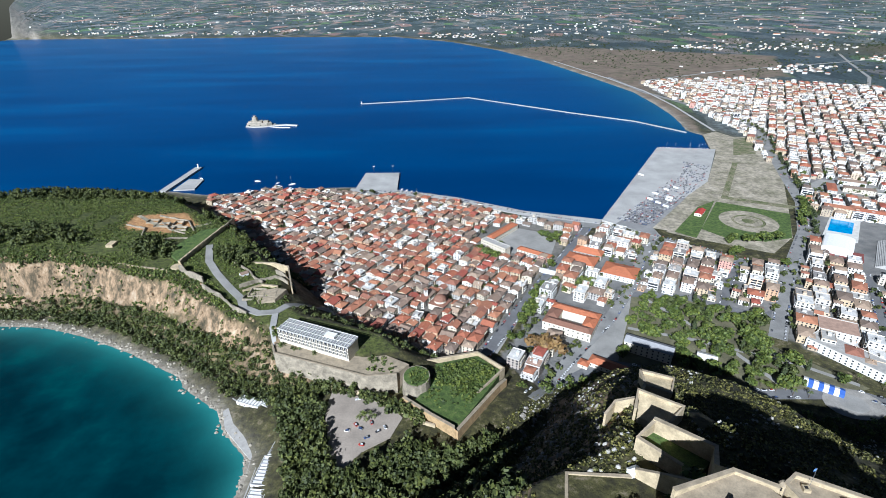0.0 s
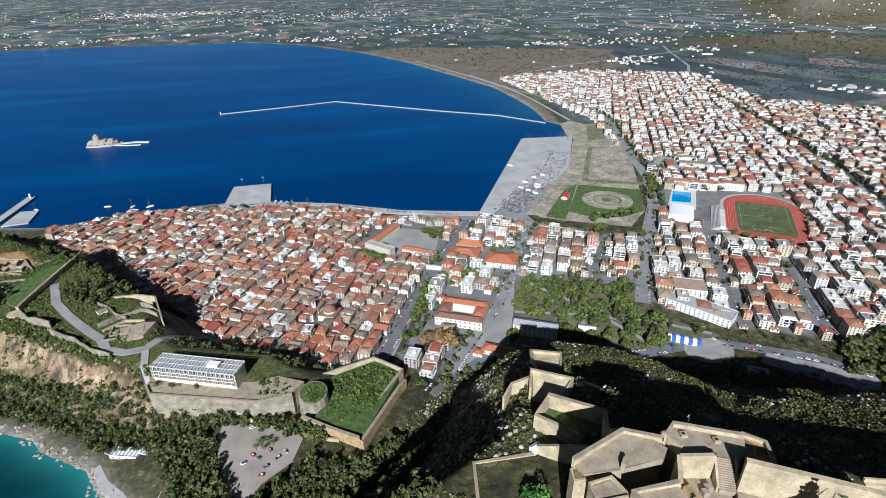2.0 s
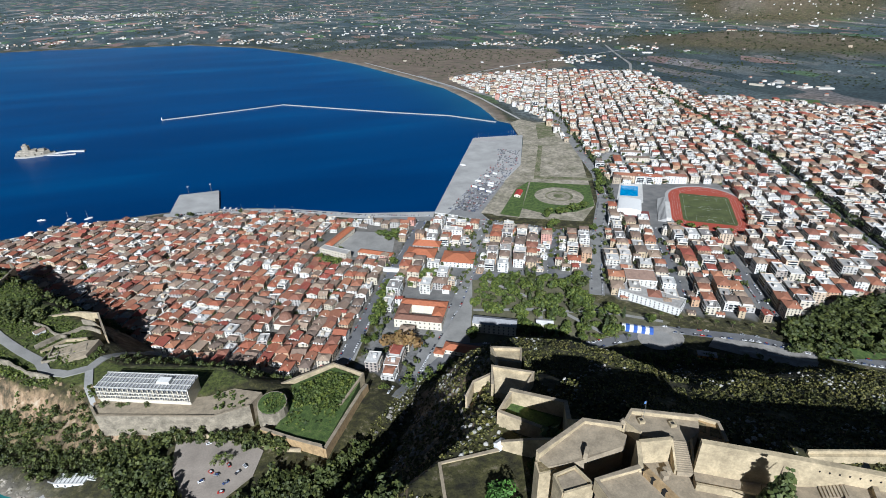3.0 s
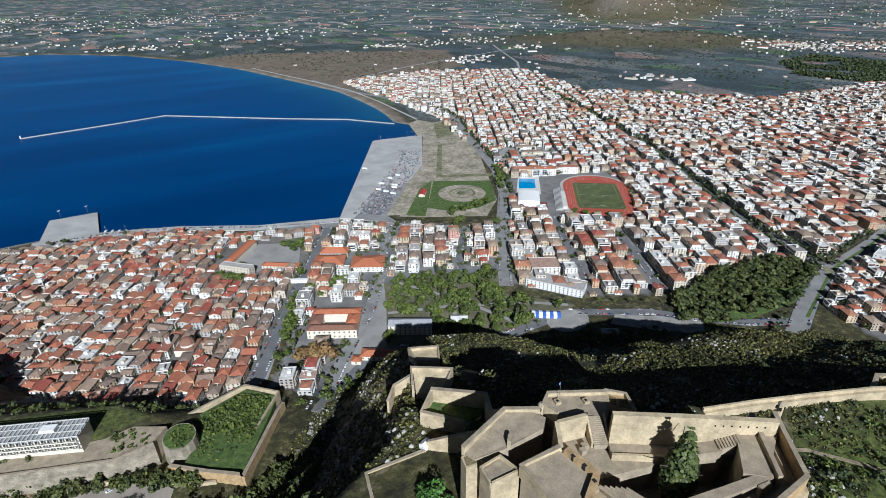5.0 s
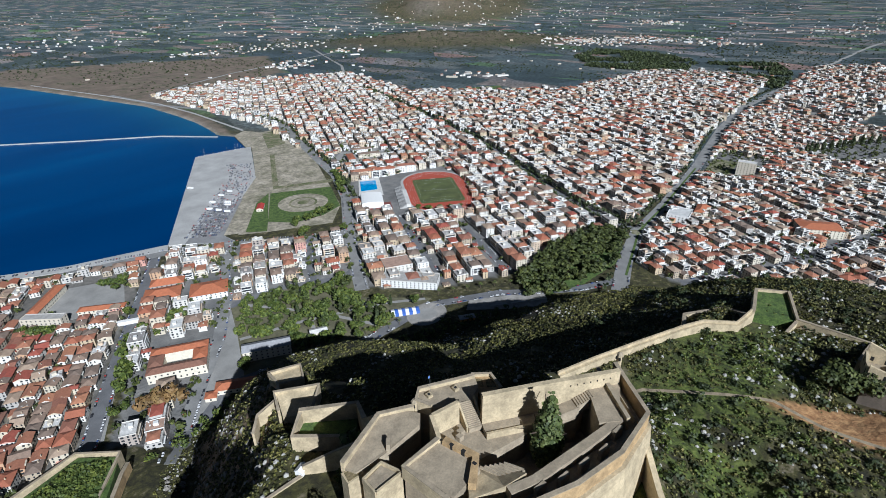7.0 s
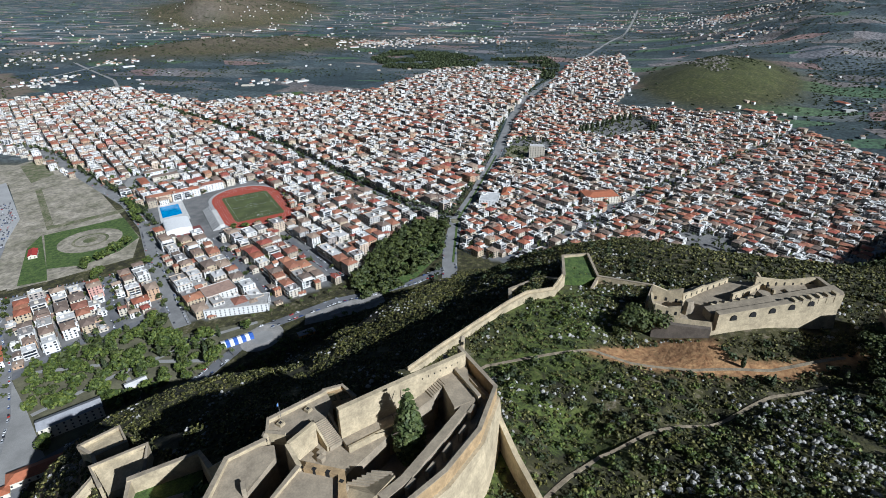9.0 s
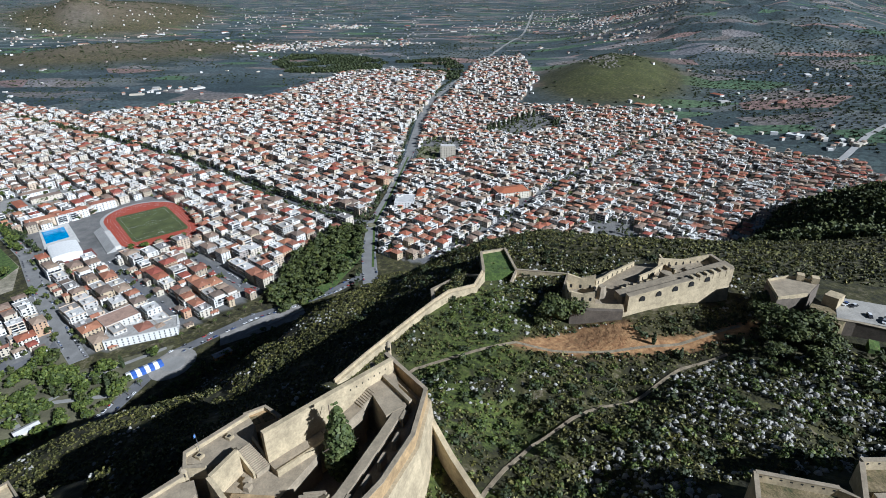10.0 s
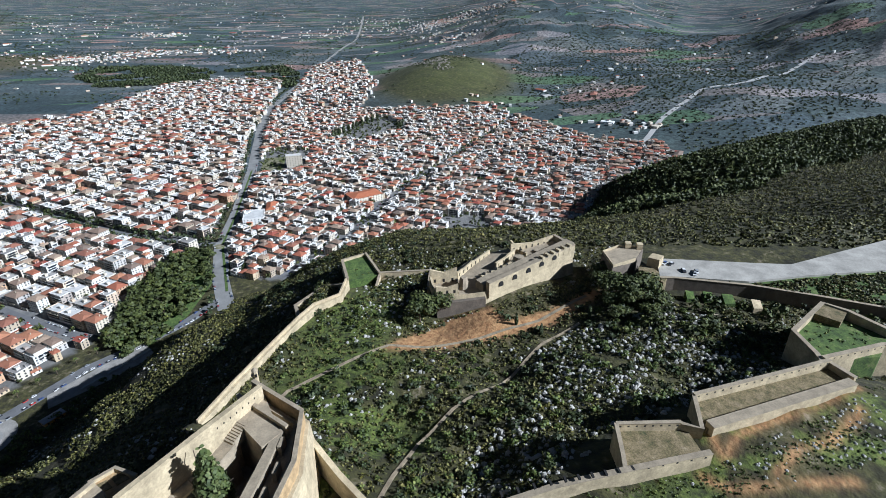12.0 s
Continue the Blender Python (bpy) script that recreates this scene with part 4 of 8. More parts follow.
rampart(fort, "banquette", offset(outer[:2], -6.0), 1.0, 198, 204.2)
inner = offset(outer[1:5], -5.2)
for k, (x, y) in enumerate(stepped(inner, 6.5)[1:-1]):
    part("traverse", Bag().strip([(x - 1.9, y + 0.3), (x + 1.9, y - 0.3)], 1.2, 197, 203), DECK, fort)
sentry(fort, 149.4, 56.4, 204.5, 3.4, 0.95)
# upper terrace with two light shafts, its annex and the stair
part("upper_terrace", Bag().prism([(92.7, 98.8), (97.4, 102.2), (115.3, 92), (112, 88), (106.4, 86.2), (102, 88.2), (99, 90), (94.5, 93.1)], 160, 201), DECK, fort)
rampart(fort, "parapet", [(94.7, 93.2), (93.2, 98.6), (97.6, 101.6), (114.9, 91.8)], 0.9, 198, 202.4)
for x, y in ((98, 97.5), (106, 93)):
    shaft = part("light_shaft", Bag().prism([(x - 1, y - .8), (x + .8, y - 1.2), (x + 1.2, y + .6), (x - .6, y + 1)], 200, 202), STONE, fort)
    part("opening", Bag().prism([(x - .5, y - .4), (x + .4, y - .6), (x + .6, y + .3), (x - .3, y + .5)], 201, 202.03), SHADE, shaft)
part("annex", Bag().prism([(114.6, 93), (118, 95.4), (122.4, 90.6), (119, 83.5), (112.5, 87.5)], 165, 197.5), OCHRE, fort)
rampart(fort, "parapet", [(115.4, 93), (118, 95.4), (122.4, 90.6), (119, 83.5)], 0.8, 196, 198.7)
part("grass_bed", Bag().prism([(117, 88), (119.5, 90.5), (121.5, 88.5), (119, 85.5)], 197, 197.8), DRYGRASS, fort)
part("grass_bed", Bag().prism([(114.8, 91), (117.5, 93.6), (119, 91.6), (116.5, 89)], 197, 197.8), DRYGRASS, fort)
steps_between(fort, (104.3, 87.3), (100.3, 79.8), 201, 197, 4.4, 15)
part("stair_wall", Bag().strip([(101.9, 88.4), (98.3, 81.5)], 0.6, 190, [202, 197.8]), STONE, fort)
part("stair_wall", Bag().strip([(107, 86), (103.2, 79.8)], 0.6, 190, [202, 198]), STONE, fort)
part("inner_wall", Bag().strip([(90.3, 88.9), (99.6, 86.4), (101.4, 88.2)], 1.2, 185, [204.4, 204.6, 203]), STONE, fort)
part("inner_wall", Bag().strip([(90.2, 89.2), (87.6, 85), (84.8, 80.8)], 1.3, 185, [204.2, 203.6, 203.2]), STONE, fort)
for x, y in ((94.5, 81.5), (96.2, 82.6)):
    part("gun_mount", Bag().prism([(x - 1, y - .8), (x + .8, y - 1), (x + 1, y + .7), (x - .8, y + 1)], 195, 197.4), DECK, fort)
# western platforms stepping down the spur
part("west_platform", Bag().prism([(82.5, 104.5), (90, 99.5), (92, 95.5), (88.5, 92.5), (73, 92.5), (64, 94.5), (62.5, 99)], 158, [199.6, 199.6, 199.6, 199.4, 199, 198.4, 198.4], 0.2), DECK, fort)
rampart(fort, "parapet", [(62.6, 98.4), (82.3, 104.6), (92, 98.6)], 1.1, 196, 200.8)
part("ruin_wall", Bag().strip([(77, 94.5), (75, 92.5)], 1.2, 198, 201.6), DECK, fort)
sentry(fort, 93.2, 99.2, 198, 3.2, 1.2)
block = part("guard_house", Bag().prism([(61.5, 98.2), (66, 97), (66.5, 93), (60.5, 93.6)], 160, 197.6, 0.2), STONE, fort)
part("roof", Bag().prism([(62.2, 97.4), (65.4, 96.4), (65.8, 93.6), (61.2, 94.2)], 197, 197.75), DRYGRASS, block)
block = part("powder_house", Bag().prism([(63, 90.6), (70.6, 91), (72.2, 83.4), (62.2, 83.8)], 160, 199.4, 0.3), STONE, fort)
part("roof", Bag().prism([(64, 89.6), (69.8, 90), (71, 84.6), (63.3, 84.9)], 199, 199.6), DECK, block)
part("parapet", Bag().strip([(62.6, 84.2), (72, 83.8), (70.4, 90.6), (63.3, 90.2), (62.6, 84.2)], 0.7, 198, 200.3), STONE, block)
part("high_block", Bag().prism([(71.5, 82.6), (85, 82), (87.5, 70), (85, 66), (73, 66)], 160, 202.6, 0.3), DECK, fort)
rampart(fort, "parapet", [(71.6, 66.4), (71.4, 82.4), (85, 81.8)], 1.0, 199, 203.8)
gallery = part("gallery", Bag().strip([(85.6, 80), (87, 69.5), (79, 64.5)], 2.2, 196, 204.2), OCHRE, fort, "ochre parapet with gun openings")
for x, y in ((85.4, 77), (85.9, 73), (84.5, 68)):
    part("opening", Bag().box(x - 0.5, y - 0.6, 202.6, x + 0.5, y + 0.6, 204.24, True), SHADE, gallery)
part("ramp_block", Bag().prism([(86, 72), (90.5, 67), (92, 56), (84.5, 58), (76, 63)], 165, [200, 198, 203, 203, 202]), STONE, fort)
shed = part("shed_roof", Bag().prism([(86.6, 68.2), (88.2, 59.8), (93.4, 57.3), (92, 62.8)], 197, [200.3, 200.3, 201.6, 201.6]), DECK, fort, "sloping tiled shed roof")
for k in range(6):
    x = 87 + k * 0.9
    part("tile_row", Bag().strip([(x, 68 - k), (x + 1.6, 60 - k * 0.5)], 0.5, 198, 200.75 + k * 0.3), DECK, shed)
part("long_wall", Bag().strip([(133.5, 38.5), (122, 29), (110.5, 19), (98, 6)], 1.8, 160, [193, 189, 187, 185]), STONE, fort, "low wall running down from the corner")
flag = thing("flagpole", 99.5, 98.2, 201, "slim white flagpole with a blue and white flag", "flagpole")
part("pole", Bag().prism([(0.07 * math.cos(a), 0.07 * math.sin(a)) for a in np.arange(6)], 0, 7.5), IRON, flag)
FLAGBLUE = plain("flag_cloth", (0.12, 0.25, 0.6), 0.8, 0.2, 2.0, 5.0, bump=0)
part("flag", Bag().add([(0, 0, 5.2), (-0.9, 0.5, 4.6), (-0.8, 0.4, 6.6), (0, 0, 7.3), (-0.45, 0.4, 5.0), (-0.4, 0.3, 7.0)], [(0, 4, 5, 3), (4, 1, 2, 5)]).placed(pose(0, 0, 3.4) @ Matrix.Diagonal((0.55, 0.55, 0.55, 1))), FLAGBLUE, flag)

# three small bastions that step down the spur towards the town
spur = thing("stair_bastions", 0, 0, 0, "small limestone bastions stepping down the spur", "fortification")
part("floor", Bag().prism([(70, 140), (79, 146), (93.5, 131), (85, 123)], 160, 173.4), GRASS, spur)
rampart(spur, "wall", [(78, 146), (94, 131), (86, 117), (83, 106)], 1.4, [155, 160, 170, 180], [179.5, 181, 188, 199])
rampart(spur, "wall", [(78.5, 145.5), (70, 139.5), (84.5, 123.5)], 1.2, 162, [179, 177, 176.5])
part("glacis", Bag().prism([(84, 174), (98.5, 163.5), (88.5, 155.5), (79.5, 163)], 140, [166.5, 166.5, 163.5, 163.5], 0.3), STONE, spur)
rampart(spur, "wall", [(79, 164), (83.5, 174.5), (99, 163.8), (88.5, 155)], 1.1, 150, [167, 167.8, 167.8, 166])
rampart(spur, "wall", [(89, 157), (80, 146)], 1.2, 155, [167, 178])
part("redoubt", Bag().prism([(98.5, 210), (114.5, 202.5), (108.5, 190.5), (97, 197)], 122, 148, 1.2), STONE, spur)
rampart(spur, "wall", [(99, 208.6), (113.4, 202), (108, 191.5), (97.8, 197.6), (99, 208.6)], 1.0, 147, 149.6)
rampart(spur, "wall", [(97.5, 198), (89, 182), (84, 174)], 1.1, 138, [149.6, 157, 167])
rampart(spur, "wall", [(84, 174), (76, 178), (70, 172)], 1.0, 138, [164, 158, 156])
part("rock_arch", Bag().prism([(72, 168), (82, 165), (79, 158), (70, 160)], 140, [155, 158, 158, 154], 1.5), STONE, spur)
# terrace with the fig tree
terrace = thing("walled_terrace", 0, 0, 0, "walled terrace of bare earth below the fortress", "terrace")
part("floor", Bag().prism([(43, 129), (64, 127), (66, 112), (56, 96), (36, 98)], 150, 168.6), DRYGRASS, terrace)
rampart(terrace, "wall", [(35.5, 97), (42.5, 129.5), (65, 127.5)], 1.0, 150, [170.4, 170.6, 170.8])
WHITEWASH = plain("whitewash", (0.78, 0.77, 0.74), 0.85, 0.15, 0.5, 3.0)
cabin = thing("cabin", 66, 129, 169, "small whitewashed cabin with a dark doorway", "cabin", turn=20)
part("wall", Bag().box(-1.8, -1.5, -4, 1.8, 1.5, 3).add([(-1.8, -1.5, 3), (-1.8, 1.5, 3), (-1.8, 0, 4.1)], [(0, 2, 1)]).add([(1.8, -1.5, 3), (1.8, 1.5, 3), (1.8, 0, 4.1)], [(0, 1, 2)]), WHITEWASH, cabin)
b = Bag()
gable(b, -1.8, -1.5, 1.8, 1.5, 3, 1.1, 0.2)
part("roof", b, WHITEWASH, cabin)
part("door", Bag().box(-0.5, -1.56, 0.0, 0.5, -1.5, 2.0), SHADE, cabin)
rampart(terrace, "wall", [(66, 128), (74, 120), (80, 110)], 0.8, 160, [174, 180, 188])

# curtain wall along the ridge and the star bastions at its end
curtain = thing("curtain_wall", 0, 0, 0, "long limestone curtain wall along the ridge", "wall")
ridge = [(168, 87), (189, 79.5), (214, 69.5), (240, 59), (252, 53), (262, 40), (281, 37.5)]
tops = [170, 169.5, 169, 168, 167.5, 167, 166]
part("wall", Bag().strip(ridge, 2.0, [z - 22 for z in tops], tops), STONE, curtain)
part("parapet", Bag().strip(offset(ridge, 0.7), 0.8, [z - 1 for z in tops], [z + 1.5 for z in tops]), STONE, curtain)
rampart(curtain, "wall", [(240, 59), (266, 66), (290, 52), (281, 37.5)], 1.8, 138, [167, 160, 158, 164])
part("star_bastion", Bag().prism([(283, 38), (309, 42), (317, 28), (290, 19)], 135, 163.4), GRASS, curtain, "grassy star bastion")
rampart(curtain, "wall", [(283, 37.5), (309.4, 42.4), (317.5, 27.8), (290, 18.6), (288, -12), (262, -9)], 1.5, 136, [166, 165, 165, 165, 166, 170])
rampart(curtain, "wall", [(262, 30), (275, 22), (290, 18.6)], 1.2, 145, [160, 160, 164])

# the great eastern bastion
east = thing("east_bastion", 0, 0, 0, "great eastern bastion with a pale battered wall and ruins on top", "fortification")
base = [(243, -12), (244, -39), (273, -99), (298, -92), (290, -40), (263, -8)]
part("body", Bag().prism([(248, -14), (249, -40), (276, -93), (293, -88), (289, -41), (262, -10)], 145, [170, 172, 181, 180, 174, 171], 0.6), DECK, east)
face = Bag()
face.add([(242.6, -38.5, 150), (270.2, -96.8, 150), (273.8, -94.9, 181.5), (246.2, -38.6, 174)], [(0, 1, 2, 3)])
face.add([(242.6, -38.5, 150), (246.2, -38.6, 174), (246, -12, 172), (241.6, -11.5, 150)], [(0, 1, 2, 3)])
face.add([(270.2, -96.8, 150), (296, -91, 150), (295, -89.4, 181), (273.8, -94.9, 181.5)], [(0, 1, 2, 3)])
part("battered_face", face, STONE, east, "pale battered masonry face")
rampart(east, "parapet", [(246.6, -39.5), (273.4, -94.6)], 3.0, [170, 178], [179, 186.2])
rampart(east, "parapet", [(274.4, -94.4), (294.6, -89.4)], 1.8, 176, [185, 182.6])
for k in range(6):
    x, y = 262.6 + 1.75 * k, -72.4 - 3.6 * k
    part("merlon", Bag().strip([(x, y), (x + 0.75, y - 1.5)], 3.3, 182, 184.6 + 0.48 * k), STONE, east)
for k in range(5):
    f = 0.12 + k * 0.145
    x, y, z = 245.1 + 28.6 * f, -40.2 - 58.5 * f, 174.4 + 9.2 * f
    arch = Bag().prism([(-1.5, 0), (1.5, 0), (1.5, 1.4), (1.06, 2.46), (0, 2.9), (-1.06, 2.46), (-1.5, 1.4)], -0.25, 0.25)
    part("embrasure", arch.placed(pose(x, y, z, 90, 0, -64)), SHADE, east)
part("glacis_deck", Bag().strip([(252, -36), (280, -95)], 7, [168, 176], [176.5, 185]), DECK, east)
part("low_wall", Bag().strip([(243.5, -12), (244.2, -38)], 2.4, 150, [170, 171.5]), SHADED_STONE, east, "dark stained wall with shade in its colour")
rng = random.Random(3)
for ax, ay, bx, by, z0, z1 in ((249, -12, 250, -24, 168, 181), (249, -12, 262, -10, 168, 180), (250, -24, 263, -25, 168, 177), (262, -10, 263, -25, 168, 184),
                               (263, -25, 276, -36, 170, 181), (258, -38, 272, -60, 172, 182), (268, -48, 282, -62, 172, 184), (276, -36, 288, -48, 170, 181),
                               (276, -68, 292, -62, 174, 185), (284, -60, 292, -88, 174, 187)):
    w = part("ruin_wall", Bag().strip([(ax, ay), ((ax + bx) / 2, (ay + by) / 2), (bx, by)], 1.1, z0, [z1 - 3.5 - rng.uniform(0, 1.5), z1 - 3.5 - rng.uniform(0, 3), z1 - 3.5]), STONE, east)
    n = int(math.hypot(bx - ax, by - ay) / 4)
    for k in range(n):
        f = (k + 0.5) / n
        x, y = ax + (bx - ax) * f, ay + (by - ay) * f
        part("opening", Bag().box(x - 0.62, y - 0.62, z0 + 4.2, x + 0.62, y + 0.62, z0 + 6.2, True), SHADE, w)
for x, y, s in ((262, -44, 5), (272, -62, 6), (281, -76, 5), (268, -74, 4), (256, -28, 4)):
    part("rubble_mound", Bag().prism([(x + s * math.cos(a) * rng.uniform(.7, 1.1), y + s * math.sin(a) * rng.uniform(.7, 1.1)) for a in np.arange(0, 6.28, 0.7)], 168, 178 + rng.uniform(-2, 3), s * 0.45), DECK, east)

# ramparts of the southern batteries, with loopholes
south = thing("south_battery", 0, 0, 0, "loopholed stone battery on the high ground", "fortification")


def loopholed(parent, line, width, z0, z1, step=3.0):
    w = rampart(parent, "loopholed_wall", line, width, z0, z1)
    pts = stepped(line, step)
    top = max(z1) if isinstance(z1, (list, tuple)) else z1
    for (ax, ay), (bx, by) in zip(pts, pts[1:]):
        x, y = (ax + bx) / 2, (ay + by) / 2
        d = math.hypot(bx - ax, by - ay)
        f = 0.33 / d
        part("loophole", Bag().strip([(x - (bx - ax) * f, y - (by - ay) * f), (x + (bx - ax) * f, y + (by - ay) * f)], width + 0.06, top - 1.25, top - 0.65), SHADE, w)
    return w


part("floor", Bag().prism([(123, -57), (121.5, -79), (109.5, -79), (107.5, -53)], 176, 195.6), DRYGRASS, south)
loopholed(south, [(123.4, -56.6), (121.8, -77)], 1.0, 172, 198.6, 2.3)
rampart(south, "wall", [(123.4, -56.6), (113, -54.5), (107, -53)], 1.0, 176, [198.6, 197.4, 196.8])
loopholed(south, [(97, 12), (103, -14), (106, -33), (107.5, -53), (110, -80)], 1.6, 178, [190, 193, 195.2, 197, 198], 4.0)
rampart(south, "wall", [(121.8, -77), (118.6, -82), (131, -86)], 1.1, 176, [198, 198.4, 200])
part("floor", Bag().prism([(131, -86), (142.5, -143), (133, -145), (119.5, -84.5)], 176, 197), DRYGRASS, south)
loopholed(south, [(131.3, -86), (142.8, -143.5)], 1.1, 170, 200.4, 3.2)
thick = rampart(south, "thick_wall", [(119.5, -85), (133, -144.5)], 3.2, 178, 198.8)
for f in (0.55, 0.9):
    x, y = 117.9 + 13.5 * f, -84.6 - 59.6 * f
    part("doorway", Bag().box(x - 0.7, y - 0.7, 193, x + 0.7, y + 0.7, 195.6, True), SHADE, thick)
rampart(south, "wall", [(142.8, -143.5), (134, -146)], 1.4, 178, 199.4)
rampart(south, "wall", [(142.8, -143.5), (152, -147), (166, -148), (183, -174), (176, -180), (160, -186)], 1.6, 172, [197, 196, 196.5, 197, 197, 197])
part("floor", Bag().prism([(150, -150), (166, -149), (182, -174), (160, -186), (150, -172)], 170, 193.6), GRASS, south)
part("platform", Bag().prism([(176, -165), (183, -174), (176, -180), (169, -171)], 185, 196.6), DRYGRASS, south)
loopholed(south, [(148, -146), (153, -175), (150, -200)], 1.4, 172, 197.2, 3.0)
rampart(south, "wall", [(104, -150), (108, -172), (98, -190)], 2.0, 170, 195)
# gate and counterscarp with shade painted in, broken merlons below the car park
gate = thing("gate_works", 0, 0, 0, "ruined gate works and counterscarp by the car park", "fortification")
rampart(gate, "counterscarp", [(233, -127), (232, -135), (221, -170), (208, -197), (195, -221), (180, -246)], 1.4, 158, [184.6, 184.4, 184.0, 183.6, 183.4, 183.2], SHADED_STONE)
house = part("gate_house", Bag().prism([(243.5, -106), (262, -107), (268, -119), (264, -133), (250, -122)], 165, 185.4, 0.4), SHADED_STONE, gate)
part("roof", Bag().prism([(244.5, -107), (261.5, -108), (267, -119), (263.4, -131.5), (250.5, -121.5)], 185, 185.8), DECK, house)
part("parapet", Bag().strip([(250.4, -121.6), (244.4, -106.8), (261.6, -107.8), (267.2, -119), (263.6, -132)], 0.7, 185, 187), STONE, house)
for x, y in ((266, -124), (264, -130)):
    part("merlon", Bag().prism([(x - 2, y - 1.2), (x + 1.4, y - 2), (x + 2, y + 1.2), (x - 1.4, y + 2)], 186, 189), STONE, gate)
part("gate_tower", Bag().prism([(246, -126), (251, -131), (247, -136), (242, -131)], 170, 189.5, 0.3), STONE, gate)
rampart(gate, "wall", [(236, -110), (222, -125)], 1.2, 165, [184, 181])
part("lawn", Bag().prism([(252, -126), (242, -120), (228, -127), (233, -132)], 160, 184.2), DRYGRASS, gate)
for x, y, s in ((222, -139, 3.6), (220, -147.5, 3.8), (216, -156, 4.6), (210, -167, 3.9)):
    part("broken_merlon", Bag().prism([(x - s * .7, y - s * .5), (x + s * .6, y - s * .8), (x + s * .8, y + s * .5), (x - s * .5, y + s * .7)], 160, [178.5, 180.5, 181, 178.5], 0.4), GRASS if s != 3.9 else STONE, gate)
rampart(gate, "wall", [(214, -138), (207, -146), (203, -152)], 1.0, 160, 176.5)
part("forecourt", Bag().prism([(254, -136), (234, -128), (233, -137), (224, -171), (226.5, -202), (227.5, -250), (232, -284), (262, -284), (239, -205), (243, -185)], 183, 184.3),
     plain("car_park_gravel", (0.41, 0.385, 0.34), 0.95, 0.35, 0.12, 1.2), gate)
part("verge", Bag().prism([(232, -136), (221.4, -170), (208.4, -197), (195.4, -221), (180.4, -246), (205, -292), (233, -285), (228.5, -250), (227.5, -202), (225, -171), (234, -137)], 150, 183.1), GRASS, gate)
# ---------------------------------------------------------------- plants
def leafy(name, tones, rough=0.7):
    m, t, b = tree_of(name)
    c = ramp(t, tones, t.nodes.new("ShaderNodeNewGeometry").outputs["Random Per Island"])
    wide = ramp(t, [(0.35, (0.7, 0.75, 0.7)), (0.65, (1.15, 1.1, 0.95))], grain(t, 0.07, 3))
    t.links.new(blend(t, 1.0, c, wide, "MULTIPLY"), b.inputs["Base Color"])
    b.inputs["Roughness"].default_value = rough
    return m


PINE = leafy("pine_needles", [(0.0, (0.024, 0.033, 0.007)), (0.5, (0.054, 0.070, 0.014)), (1.0, (0.11, 0.125, 0.028))])
COURT_GREEN = leafy("old_cypress", [(0.0, (0.03, 0.045, 0.01)), (0.5, (0.065, 0.09, 0.02)), (1.0, (0.12, 0.14, 0.045))])
BROAD = leafy("broad_leaves", [(0.0, (0.028, 0.044, 0.007)), (0.5, (0.07, 0.10, 0.014)), (1.0, (0.15, 0.175, 0.032))])
BRIGHT = leafy("fig_leaves", [(0.0, (0.05, 0.11, 0.02)), (0.5, (0.08, 0.19, 0.03)), (1.0, (0.12, 0.25, 0.05))])
OLIVE = leafy("scrub_leaves", [(0.0, (0.018, 0.019, 0.004)), (0.45, (0.054, 0.057, 0.010)), (0.75, (0.125, 0.122, 0.024)), (1.0, (0.25, 0.225, 0.085))])
AUTUMN = leafy("autumn_leaves", [(0.0, (0.10, 0.055, 0.02)), (0.5, (0.19, 0.11, 0.04)), (1.0, (0.26, 0.17, 0.07))])
CYPRESS = leafy("cypress_needles", [(0.0, (0.02, 0.030, 0.010)), (0.6, (0.037, 0.052, 0.015)), (1.0, (0.066, 0.084, 0.024))])
BARK = plain("bark", (0.12, 0.085, 0.06), 0.95, 0.35, 2.0, 8.0, bump=0.6)
BOULDER = plain("limestone_rock", (0.46, 0.44, 0.395), 0.95, 0.4, 0.5, 3.0, bump=0.6)
ROAD_TO_CASTLE = [(-277, 560), (-262, 520), (-246, 498), (-222, 470), (-204, 450), (-196, 434), (-180, 427), (-164, 430), (-146, 452), (-130, 475), (-112, 470), (-90, 445)]
CRAG = plain("grey_crag", (0.27, 0.245, 0.21), 0.95, 0.5, 0.4, 2.0, bump=0.8)


def leaf_cloud(rng, lobes, count, leaf):
    """Many small leaf clumps, as loose quads, spread over a few lobes (x, y, z, rx, rz)."""
    vs, fs = [], []
    weights = np.array([l[3] ** 2 for l in lobes])
    picks = rng.choice(len(lobes), count, p=weights / weights.sum())
    for i in picks:
        x, y, z, rx, rz = lobes[i]
        d = rng.normal(size=3)
        d /= np.linalg.norm(d)
        reach = rng.uniform(0.72, 1.08)
        c = np.array([x, y, z]) + d * (rx, rx, rz) * reach
        n = d + rng.normal(size=3) * 0.55 + (0, 0, 0.25)
        n /= np.linalg.norm(n)
        a = np.cross(n, rng.normal(size=3))
        a /= np.linalg.norm(a) + 1e-9
        b = np.cross(n, a)
        s, q = leaf * rng.uniform(0.6, 1.25), leaf * rng.uniform(0.5, 1.0)
        k = len(vs)
        vs += [c - a * s - b * q * 0.6, c + a * s * 0.7 - b * q, c + a * s + b * q * 0.7, c - a * s * 0.5 + b * q]
        fs.append((k, k + 1, k + 2, k + 3))
    return np.array(vs), np.array(fs)


plant_rng = np.random.default_rng(5)


